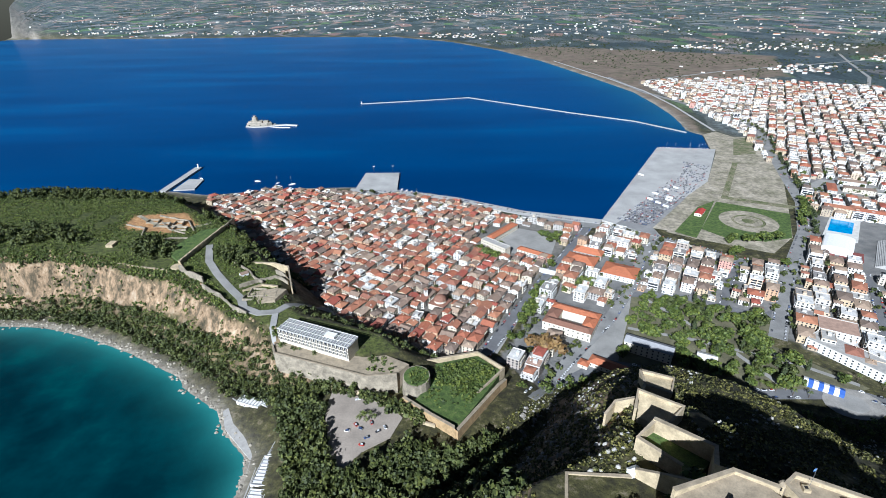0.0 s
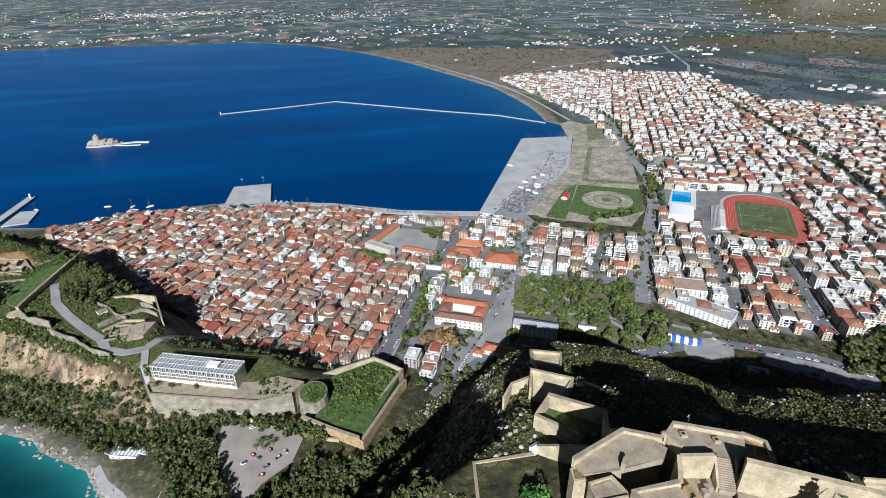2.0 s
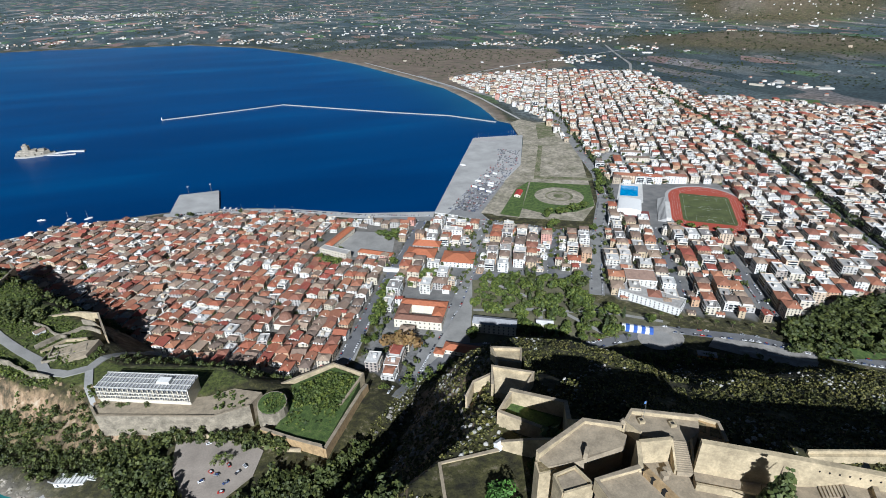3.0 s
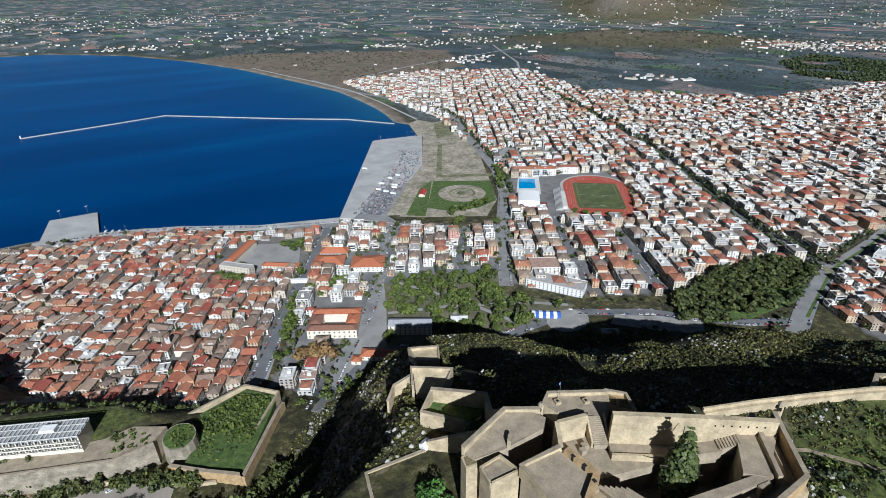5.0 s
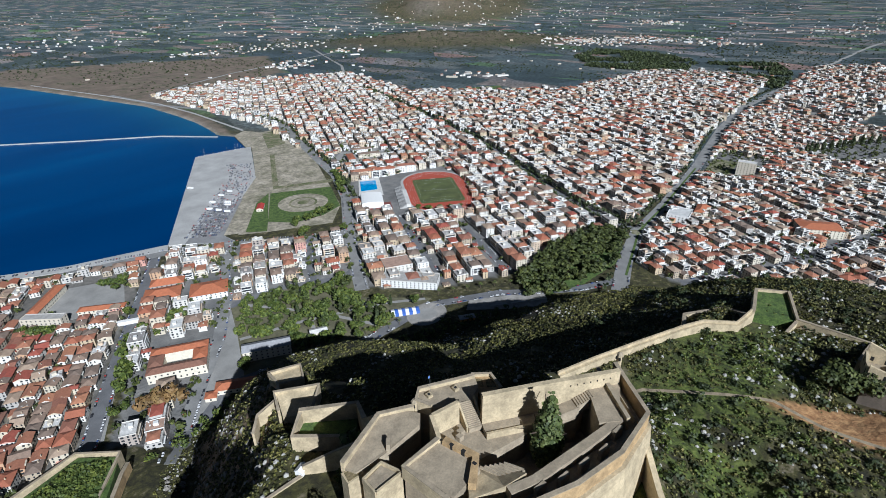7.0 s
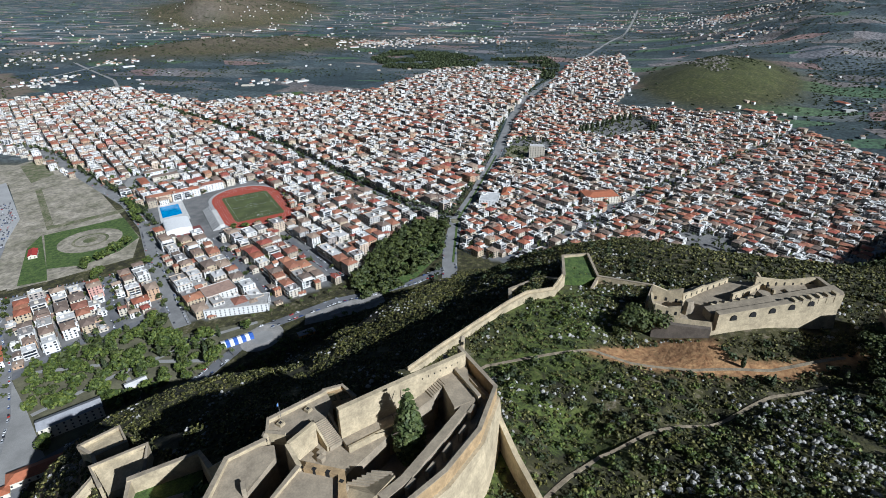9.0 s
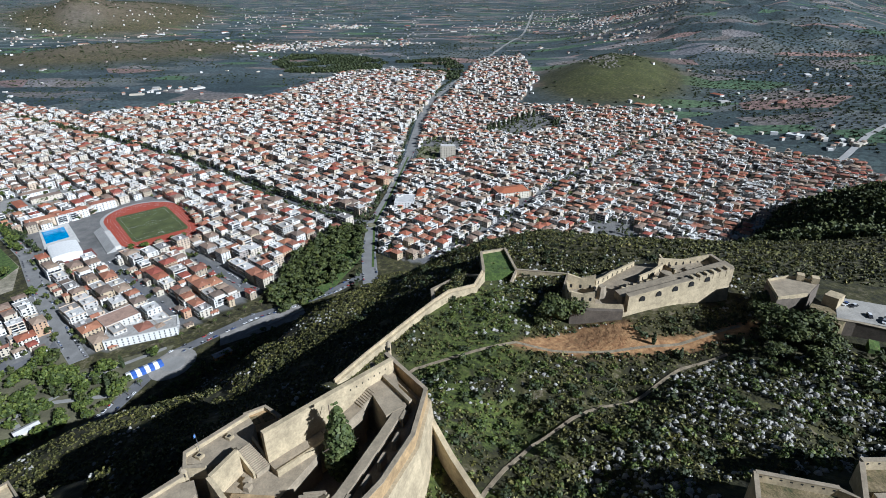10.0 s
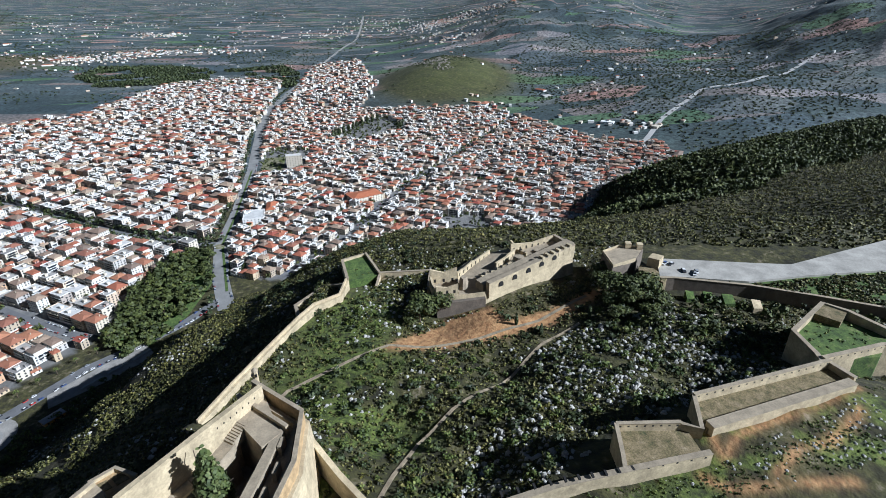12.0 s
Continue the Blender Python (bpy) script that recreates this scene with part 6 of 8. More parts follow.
# court house: four wings round a yard
court = thing("court_house", 133, 453, TOWN_Z, "cream court house with tiled wings round a yard", "public building", turn=-30)
for x0, y0, x1, y1 in ((-25, -20, 25, -9), (-25, 9, 25, 20), (-25, -9, -13, 9), (13, -9, 25, 9)):
    wing = part("wing", Bag().box(x0, y0, -3, x1, y1, 10), CREAM, court)
    b = Bag()
    hip(b, x0, y0, x1, y1, 10, 2.4, 0.6)
    part("roof", b, CLAY if x0 > 0 or y0 > 0 else BROWNTILE, wing)
window_panes(court, 50, 40, 10, 2, 4.6)
building("museum", "long cream museum building with a grey pitched roof", "public building", 196, 405, 44, 14, -31, 11, 3, "gable", CREAM, ROOF_GREY, 3.2)
building("barracks", "long low building under an orange tile roof", "hall", 152, 383, 36, 12, -35, 5, 1, "hip", CREAM, CLAY, 3)
building("kiosk_house", "small tiled annex beside the barracks", "house", 130, 388, 9, 8, -35, 4, 1, "hip", CREAM, CLAY, 1.6)
for cx, cy, w, d in ((175, 586, 38, 26), (215, 556, 40, 30), (190, 608, 36, 16)):
    building("market_hall", "white hall under broad orange tile roofs", "hall", cx, cy, w, d, -30, 7, 2, "hip", WHITE_STUCCO, CLAY, 5, "halls by the harbour")
building("school", "grey white school block with rows of windows", "school", 70, 627, 42, 11, -46, 11, 3, "flat", WHITE_STUCCO, FLATROOF)
building("school_wing", "long school wing with a brown tile roof", "school", 84, 672, 62, 11, 49, 8, 2, "hip", CREAM, CLAY, 2.6)
building("school_wing", "low cream school wing with an orange tile roof", "school", 119, 607, 46, 10, -37, 7, 2, "hip", CREAM, CLAY, 2.4)
building("garden_house", "small pale garden house between the trees", "house", 247, 393, 17, 9, -27, 5, 1, "gable", CREAM, MARBLE, 1.8)
slab("school_yard", [(101, 700), (163, 670), (138, 600), (88, 620), (70, 636)], TOWN_Z + 0.2, PAVING, "grey paved school yard", "yard")
slab("arcade_roof", [(76, 596), (140, 560), (138, 556), (74, 592)], TOWN_Z + 4, WHITEWASH, "long white canopy over a walkway", "canopy", 4, "")


def domed_church(x, y, turn, size, h):
    """A plastered church with an eight-sided drum and a tiled dome."""
    e = thing("church", x, y, TOWN_Z, "old plastered church with a low tiled dome", "church", "churches of the old town", turn)
    part("wall", Bag().box(-size / 2, -size / 2, -3, size / 2, size / 2, h), CREAM, e)
    roof = Bag()
    hip(roof, -size / 2, -size / 2, size / 2, size / 2, h, 1.6, 0.4)
    part("roof", roof, BROWNTILE, e)
    ring = [(math.cos(k * math.pi / 6), math.sin(k * math.pi / 6)) for k in range(12)]
    r = size * 0.36
    part("drum", Bag().prism([(a * r, b * r) for a, b in ring], h, h + 3.2), CREAM, e)
    dome = Bag()
    for q, up in ((1.08, 0.0), (0.98, 0.25), (0.78, 0.52), (0.45, 0.74), (0.06, 0.84)):
        dome.v += [(a * r * q, b * r * q, h + 3.2 + up * r) for a, b in ring]
    for k in range(4):
        dome.f += [(12 * k + i, 12 * k + (i + 1) % 12, 12 * k + 12 + (i + 1) % 12, 12 * k + 12 + i) for i in range(12)]
    part("dome", dome, BROWNTILE, e)
    for side in range(4):
        ob = part("window", Bag().box(-0.6, -0.06, 0, 0.6, 0.04, 2.2, True), SHUTTER, e)
        ob.matrix_basis = pose(0, 0, 0, 0, 0, 90 * side) @ pose(0, -size / 2, h * 0.45)


for x, y, turn, size, h in CHURCHES:
    domed_church(x, y, turn, size, h)
bell = thing("bell_tower", BELL[0], BELL[1], TOWN_Z, "slim pale stone bell tower with open arches", "bell tower", turn=20)
part("shaft", Bag().box(-1.8, -1.8, -2, 1.8, 1.8, 15), MARBLE, bell)
for sx in (-1.4, 1.4):
    for sy in (-1.4, 1.4):
        part("pillar", Bag().box(sx - 0.4, sy - 0.4, 15, sx + 0.4, sy + 0.4, 18), MARBLE, bell)
part("belfry_roof", Bag().prism([(-2, -2), (2, -2), (2, 2), (-2, 2)], 18, 20.4, 2.6), BROWNTILE, bell)
# big modern block, swimming pool, hall and stadium
building("department_store", "long white commercial block with a stepped front", "shop", 380, 392, 66, 24, -57, 9, 3, "flat", WHITE_STUCCO, FLATROOF)
building("department_store", "white commercial block with a grey roof deck", "shop", 392, 428, 34, 26, -30, 12, 4, "flat", WHITE_STUCCO, FLATROOF)
pool_deck = slab("pool_deck", [(582, 722), (612, 700), (560, 632), (527, 656)], TOWN_Z + 0.6, MARBLE, "pale paved deck round the swimming pool", "deck")
POOL, pt, pb = tree_of("pool_water")
pt.links.new(ramp(pt, [(0.4, (0.01, 0.22, 0.50)), (0.6, (0.02, 0.30, 0.60))], grain(pt, 0.2, 2)), pb.inputs["Base Color"])
pb.inputs["Roughness"].default_value = 0.12
slab("swimming_pool", [(576, 711), (599, 695), (570, 658), (545, 672)], TOWN_Z + 0.75, POOL, "bright blue outdoor swimming pool", "pool", 0.6)
hallb = thing("sports_hall", 522, 618, TOWN_Z, "white sports hall with a low curved roof", "hall", turn=52)
part("wall", Bag().box(-22, -17, -2, 22, 17, 8), WHITEWASH, hallb)
b = Bag()
for k in range(8):
    a0, a1 = math.pi * k / 8, math.pi * (k + 1) / 8
    b.add([(-22.5, -17.5 * math.cos(a0), 8 + 3.2 * math.sin(a0)), (22.5, -17.5 * math.cos(a0), 8 + 3.2 * math.sin(a0)),
           (22.5, -17.5 * math.cos(a1), 8 + 3.2 * math.sin(a1)), (-22.5, -17.5 * math.cos(a1), 8 + 3.2 * math.sin(a1))], [(0, 1, 2, 3)])
part("roof", b, WHITEWASH, hallb)
part("gable_wall", Bag().add([(-22.4, -17.4 * math.cos(math.pi * k / 8), 8 + 3.1 * math.sin(math.pi * k / 8)) for k in range(9)], [tuple(range(9))]), WHITEWASH, hallb)
part("gable_wall", Bag().add([(22.4, -17.4 * math.cos(math.pi * k / 8), 8 + 3.1 * math.sin(math.pi * k / 8)) for k in range(9)], [tuple(range(8, -1, -1))]), WHITEWASH, hallb)
CLAYCOURT = plain("court_surface", (0.20, 0.06, 0.05), 0.9, 0.25, 0.2, 2.0)
slab("sports_court", [(478, 611), (503, 594), (526, 628), (501, 640)], TOWN_Z + 0.25, CLAYCOURT, "dark red ball court beside the hall", "court")
slab("sports_court", [(506, 592), (528, 576), (545, 600), (526, 612)], TOWN_Z + 0.25, CLAYCOURT, "dark red ball court beside the hall", "court")
TARTAN = plain("running_track", (0.36, 0.065, 0.035), 0.9, 0.12, 0.1, 1.0)
TURF = plain("turf", (0.095, 0.115, 0.035), 0.95, 0.4, 0.06, 0.8)
LINE = plain("line_paint", (0.75, 0.75, 0.73), 0.8, 0.1, 1.0, 4.0, bump=0)
ua, ub = Vector((0.62, 0.785, 0)), Vector((0.785, -0.62, 0))     # long and cross way of the track


def oval(half_long, half_wide, steps=14):
    pts, r = [], half_wide
    s = half_long - r
    for k in range(steps + 1):
        a = -math.pi / 2 + math.pi * k / steps
        pts.append((s + r * math.cos(a), r * math.sin(a)))
    for k in range(steps + 1):
        a = math.pi / 2 + math.pi * k / steps
        pts.append((-s + r * math.cos(a), r * math.sin(a)))
    c = Vector((634.5, 576.5, 0))
    return [tuple((c + ua * x + ub * y)[:2]) for x, y in pts]


slab("stadium_ground", oval(102, 59), TOWN_Z + 0.2, CONCRETE, "pale concrete apron round the track", "ground")
track = solid("running_track", Bag().prism(oval(97, 54), TOWN_Z - 1, TOWN_Z + 0.35), TARTAN, "red oval running track of the stadium", "track", kind="structure")
b = Bag()
for half_long, half_wide in ((92, 49), (88, 45.5), (84, 42), (80, 38.8)):
    ring = oval(half_long, half_wide)
    b.strip(ring + [ring[0]], 0.12, TOWN_Z + 0.3, TOWN_Z + 0.37)
part("lane_line", b, LINE, track)
c0 = Vector((634.5, 576.5, 0))


def at_pitch(a, b):
    return tuple((c0 + ua * a + ub * b)[:2])


pitch = slab("football_pitch", [at_pitch(*p) for p in ((58, 34), (58, -34), (52, -37), (-52, -37), (-58, -34), (-58, 34), (-52, 37), (52, 37))], TOWN_Z + 0.42, TURF, "green football pitch with worn white lines", "pitch", 0.5)
b = Bag()
for pts in ([(50, 32), (50, -32), (-50, -32), (-50, 32), (50, 32)], [(0, 32), (0, -32)], [(50, 18), (35, 18), (35, -18), (50, -18)], [(-50, 18), (-35, 18), (-35, -18), (-50, -18)],
            [(9 * math.cos(a), 9 * math.sin(a)) for a in np.linspace(0, 2 * math.pi, 17)]):
    b.strip([at_pitch(*p) for p in pts], 0.12, TOWN_Z + 0.3, TOWN_Z + 0.45)
part("marking", b, LINE, pitch)
for side in (-1, 1):
    goal = thing("goal", *at_pitch(51 * side, 0), TOWN_Z + 0.4, "white football goal frame with a net", "goal", "goals of the pitch", turn=51.7)
    for y in (-3.6, 3.6):
        part("post", Bag().box(-0.08, y - 0.08, 0, 0.08, y + 0.08, 2.5), WHITEWASH, goal)
    part("crossbar", Bag().box(-0.08, -3.6, 2.4, 0.08, 3.6, 2.55, True), WHITEWASH, goal)
stand = thing("grandstand", 566, 598, TOWN_Z, "concrete grandstand with stepped seats", "stand", turn=51.7)
for k in range(7):
    part("tier", Bag().box(-45, -6 + k * 1.6, -1, 45, -4.4 + k * 1.6, 5.6 - k * 0.75), CONCRETE, stand)
part("back_building", Bag().box(-40, -13, -1, 26, -6.2, 5.2), MARBLE, stand)
for cx, cy, w in ((596, 728, 38), (630, 706, 40), (672, 690, 34)):
    building("apartment_block", "white block of flats with a red tile roof and balconies", "apartments", cx, cy, w, 14, -33, 13, 4, "hip", WHITE_STUCCO, TILE, 2.6, "blocks behind the stadium")
for cx, cy, w, turn in ((650, 824, 40, 60), (690, 815, 44, -30), (702, 850, 40, -30)):
    building("school_block", "white school block under red tiles", "school", cx, cy, w, 13, turn, 8, 2, "hip", WHITE_STUCCO, TILE, 2.4, "blocks of the big school")
slab("school_ground", [(618, 848), (628, 797), (690, 777), (743, 801), (728, 858), (670, 882)], TOWN_Z + 0.2, PAVING, "pale paved ground of the big school", "yard")
building("tower_block", "grey slab tower standing out of the low houses", "apartments", 1041, 197, 14, 30, 8, 24, 7, "flat", WHITE_STUCCO, FLATROOF)
building("warehouse", "long warehouse with a red roof by the avenue", "warehouse", 1236, 196, 18, 92, 12, 7, 1, "gable", CREAM, TILE, 3)
building("hotel_block", "large block with broad orange tile roofs", "hotel", 838, 54, 52, 30, -62, 12, 4, "hip", CREAM, CLAY, 3.5)
building("public_hall", "white public building with two tiled wings", "public building", 770, 218, 36, 30, 8, 11, 3, "flat", WHITEWASH, FLATROOF)
building("public_hall", "cream hall with an orange tile roof", "public building", 800, 198, 34, 13, 8, 12, 3, "hip", CREAM, CLAY, 3)

# ---------------------------------------------------------------- harbour
slab("quay", [(459, 1093), (575, 1074), (470, 880), (405, 812), (304, 692), (306, 650), (239, 721)], TOWN_Z + 0.35, CONCRETE, "broad pale concrete quay with worn stains", "quay", 8)
slab("quay_edge", [(-160, 872), (-80, 862), (24, 822), (128, 760), (240, 722), (232, 706), (122, 744), (18, 806), (-82, 846), (-160, 856)], TOWN_Z + 0.3, CONCRETE, "concrete waterfront quay", "quay", 8)
slab("pier", [(-152, 866), (-144, 955), (-80, 953), (-78, 856)], TOWN_Z + 0.25, CONCRETE, "square concrete pier", "pier", 9)
for x in (-128, -92):
    lamp = thing("light_mast", x, 951, TOWN_Z + 0.25, "tall slim light mast with a crosshead", "lamp", "masts on the pier")
    part("pole", Bag().prism([(0.2 * math.cos(a), 0.2 * math.sin(a)) for a in np.arange(6)], 0, 14), IRON, lamp)
    part("crosshead", Bag().box(-1.8, -0.3, 13.6, 1.8, 0.3, 14.3, True), WHITEWASH, lamp)
mole = solid("breakwater", Bag().strip(stepped([(575, 1220), (491, 1335), (353, 1440), (86, 1668), (-60, 1633), (-237, 1598)], 30), 4.5, -8, 1.9), CONCRETE, "long low breakwater of pale rough stone", "breakwater", kind="structure")
solid("breakwater_light", Bag().prism([(-237 + 1.6 * math.cos(a), 1598 + 1.6 * math.sin(a)) for a in np.arange(0, 6.2, 1.05)], 1, 8, 0.6), WHITEWASH, "small white beacon at the end of the breakwater", "beacon")
arm = thing("harbour_arm", 0, 0, 0, "short stone harbour arm with a beacon", "pier")
part("arm", Bag().strip([(-492, 872), (-486, 950), (-482, 1008)], 13, -8, 3), CONCRETE, arm)
part("jetty", Bag().prism([(-476, 880), (-440, 884), (-444, 936), (-472, 938)], -8, 2.2), CONCRETE, arm)
part("beacon", Bag().prism([(-482 + 2 * math.cos(a), 1004 + 2 * math.sin(a)) for a in np.arange(0, 6.2, 1.05)], 2, 10, 0.5), WHITEWASH, arm)
# island castle
ISLE_STONE = plain("island_masonry", (0.40, 0.36, 0.29), 0.9, 0.4, 0.15, 1.0, bump=0.5)
isle = thing("island_castle", -466, 1352, 0, "small fortified islet with a stone tower and quay", "castle")
rng = random.Random(8)
part("rock", Bag().prism([(x * rng.uniform(.9, 1.1), y * rng.uniform(.9, 1.1)) for x, y in ((-36, -14), (-10, -24), (24, -22), (42, -8), (40, 12), (12, 22), (-22, 20), (-40, 6))], -5, 2.6, 3), BOULDER, isle)
part("lower_wall", Bag().prism([(-30, -10), (-4, -17), (24, -15), (34, -4), (26, 12), (-6, 14), (-28, 8)], 0, 9, 1), ISLE_STONE, isle)
part("court_wall", Bag().prism([(-26, -8), (-4, -13), (10, -11), (8, 9), (-6, 11), (-24, 6)], 5, 12.5, 0.6), ISLE_STONE, isle)
keep_tower = part("tower", Bag().prism([(-10 + 8 * math.cos(a), 0 + 8 * math.sin(a)) for a in np.arange(0, 6.2, math.pi / 4)], 5, 22, 0.6), ISLE_STONE, isle)
part("tower_top", Bag().prism([(-10 + 4 * math.cos(a), 0 + 4 * math.sin(a)) for a in np.arange(0, 6.2, math.pi / 4)], 21, 25.5, 0.4), ISLE_STONE, keep_tower)
part("house", Bag().box(12, -7, 5, 24, 5, 13), ISLE_STONE, isle)
part("quay", Bag().strip([(34, -6), (70, 0), (100, -10)], 7, -4, 2.2), MARBLE, isle)
part("quay", Bag().strip([(30, -16), (60, -26), (86, -28)], 4, -4, 1.6), MARBLE, isle)
for x, y in ((-22, -14), (-8, -19), (8, -17), (20, -15)):
    part("opening", Bag().box(x - 0.7, y - 0.7, 3.5, x + 0.7, y + 0.9, 5.8, True), SHADE, isle)
# waste ground and gardens between quay and road
SAND = mottled("bare_earth", [(0.3, (0.13, 0.13, 0.07)), (0.45, (0.28, 0.25, 0.18)), (0.6, (0.40, 0.35, 0.27)), (0.75, (0.46, 0.41, 0.33))], 0.03)
MEADOW = mottled("rough_meadow", [(0.32, (0.07, 0.085, 0.03)), (0.46, (0.13, 0.14, 0.06)), (0.58, (0.24, 0.215, 0.14)), (0.72, (0.34, 0.30, 0.22))], 0.07)
slab("dry_ground", [(318, 676), (402, 770), (480, 874), (575, 1070), (650, 1168), (708, 1165), (662, 1020), (600, 872), (530, 738), (484, 652), (432, 606), (352, 652)], TOWN_Z + 0.08, SAND, "dry grass and dust between quay and road", "ground")
slab("waste_ground", [(600, 1040), (660, 1160), (640, 1215), (600, 1190), (560, 1060), (580, 1075)], TOWN_Z + 0.1, SAND, "sandy waste ground by the shore", "ground")
slab("rail_strip", [(304, 690), (405, 812), (470, 880), (575, 1070), (640, 1170), (652, 1160), (600, 1040), (480, 868), (402, 765), (330, 676)], TOWN_Z + 0.15, SAND, "dusty strip with old rail tracks", "ground")
slab("meadow", [(566, 992), (622, 962), (541, 756), (452, 805)], TOWN_Z + 0.2, SAND, "dry field behind the quay", "field")
slab("meadow_edge", [(590, 1030), (650, 1150), (700, 1160), (640, 1038)], TOWN_Z + 0.2, MEADOW, "grass field between road and rail", "field")
slab("meadow", [(560, 760), (541, 752), (455, 800), (566, 985), (574, 980), (470, 806)], TOWN_Z + 0.24, MEADOW, "grassy margin of the dry field", "field")
slab("garden_ground", [(441, 786), (528, 733), (482, 650), (440, 640), (395, 650), (372, 684)], TOWN_Z + 0.2, GRASS, "lawn round the circular garden", "lawn")
ring = thing("circular_garden", 452, 708, TOWN_Z + 0.2, "circular garden of pale gravel rings", "garden")
for r0, r1, z, m in ((0, 40, 0.06, SAND), (0, 23, 0.10, MEADOW), (0, 19, 0.14, SAND), (0, 9, 0.18, MEADOW)):
    part("ring", Bag().prism([(r1 * math.cos(a), r1 * math.sin(a)) for a in np.linspace(0, 2 * math.pi, 29)[:-1]], -0.5, z), m, ring)
slab("lawn_strip", [(330, 676), (402, 765), (440, 790), (372, 684), (352, 655)], TOWN_Z + 0.18, GRASS, "green strip beside the station", "lawn")
building("station", "little station under a bright red roof", "station", 393, 738, 24, 10, 52, 4, 1, "gable", CREAM, RED_PAINT, 2)
slab("marina_lot", [(343, 800), (398, 802), (304, 690), (304, 655), (255, 705)], TOWN_Z + 0.45, plain("worn_asphalt", (0.27, 0.265, 0.26), 0.9, 0.3, 0.05, 0.8), "asphalt car park on the quay", "car park", 0.4)
WALK = plain("worn_paving", (0.33, 0.31, 0.28), 0.9, 0.35, 0.12, 1.2)
# public garden, round square and station walk under the rock
slab("public_garden", GARDEN, TOWN_Z + 0.1, plain("garden_soil", (0.16, 0.15, 0.085), 0.95, 0.5, 0.07, 0.8), "green public garden with paths", "garden")
for line in ([(190, 447), (250, 425), (330, 385), (366, 356)], [(225, 505), (270, 430), (300, 352)], [(235, 378), (268, 440), (290, 490)], [(320, 450), (300, 420), (330, 385)]):
    solid("garden_path", Bag().strip(stepped(line, 12), 4.5, TOWN_Z - 0.5, TOWN_Z + 0.2), PAVING, "pale gravel path through the garden", "path", kind="structure")
slab("round_square", [(345 + 24 * math.cos(a) * (1 if math.cos(a) > 0 else 1.0), 334 + 19 * math.sin(a)) for a in np.linspace(0, 2 * math.pi, 25)[:-1]], TOWN_Z + 0.35, WALK, "pale paved round square", "square")
slab("round_stage", [(345 + 11 * math.cos(a), 334 + 11 * math.sin(a)) for a in np.linspace(0, 2 * math.pi, 25)[:-1]], TOWN_Z + 0.5, PAVING, "grey disc of paving in the square", "square")
tent = thing("market_tent", 331, 353, TOWN_Z, "long market tent striped blue and white", "tent", turn=-36)
TENTBLUE = plain("tent_blue", (0.05, 0.12, 0.42), 0.7, 0.1, 0.5, 3.0, bump=0)
for k in range(8):
    b = Bag()
    gable(b, -15 + k * 3.8, -5, -15 + k * 3.8 + 3.8, 5, 3.2, 1.6, 0)
    part("roof_panel", b, TENTBLUE if k % 2 else WHITEWASH, tent)
    part("side_panel", Bag().box(-15 + k * 3.8, -5, -1, -15 + k * 3.8 + 3.8, 5, 3.2), TENTBLUE if k % 2 else WHITEWASH, tent)
building("kiosk", "ochre kiosk with a grey roof", "kiosk", 364, 294, 16, 7, -35, 4, 1, "hip", plain("ochre_plaster", (0.55, 0.30, 0.08), 0.85, 0.15, 0.4, 3.0), ROOF_GREY, 1.6)
slab("platform", [(378, 306), (395, 316), (466, 262), (440, 240)], TOWN_Z + 0.3, WALK, "long pale paved walk under the rock", "pavement")
for k in range(3):
    x, y = 400 + k * 19, 290 - k * 14
    solid("low_wall", Bag().strip([(x, y), (x + 15, y - 11)], 2.0, TOWN_Z - 1, TOWN_Z + 1.6), CONCRETE, "low concrete wall beside the walk", "wall")
slab("pavement", [(88, 354), (128, 414), (176, 470), (214, 508), (192, 455), (164, 394), (112, 364)], TOWN_Z + 0.12, PAVING, "pale pavement between street and garden", "pavement")
slab("pavement", [(36, 402), (82, 488), (152, 606), (158, 602), (90, 484), (46, 398)], TOWN_Z + 0.1, PAVING, "pale pavement at the edge of the old town", "pavement")
# avenue: green middle and side lots
solid("avenue_median", Bag().strip(stepped([(560, 206), (690, 245), (792, 252), (1025, 277)], 12), 3.0, TOWN_Z - 1, TOWN_Z + 0.4), GRASS, "planted middle strip of the avenue", "median", kind="structure")
slab("grove_lawn", GROVE, TOWN_Z + 0.15, GRASS, "lawn under the grove", "lawn")
slab("roundabout", [(684 + 8 * math.cos(a), 247 + 8 * math.sin(a)) for a in np.linspace(0, 6.2, 17)], TOWN_Z + 0.45, MEADOW, "small planted roundabout", "roundabout")
slab("sports_field", [(1012, 260), (1110, 268), (1112, 226), (1012, 216)], TOWN_Z + 0.2, MEADOW, "rough sports field", "field")
slab("graveyard", GRAVES, TOWN_Z + 0.3, MARBLE, "pale graveyard of marble slabs", "graveyard")
slab("fallow_lot", [(860, 800), (930, 790), (960, 850), (890, 870)], TOWN_Z + 0.2, MEADOW, "fallow green lot among the houses", "field")
slab("green_field", [(1310, 1080), (1440, 1010), (1520, 1080), (1390, 1160)], TOWN_Z + 0.2, GRASS, "bright green field at the edge of town", "field")

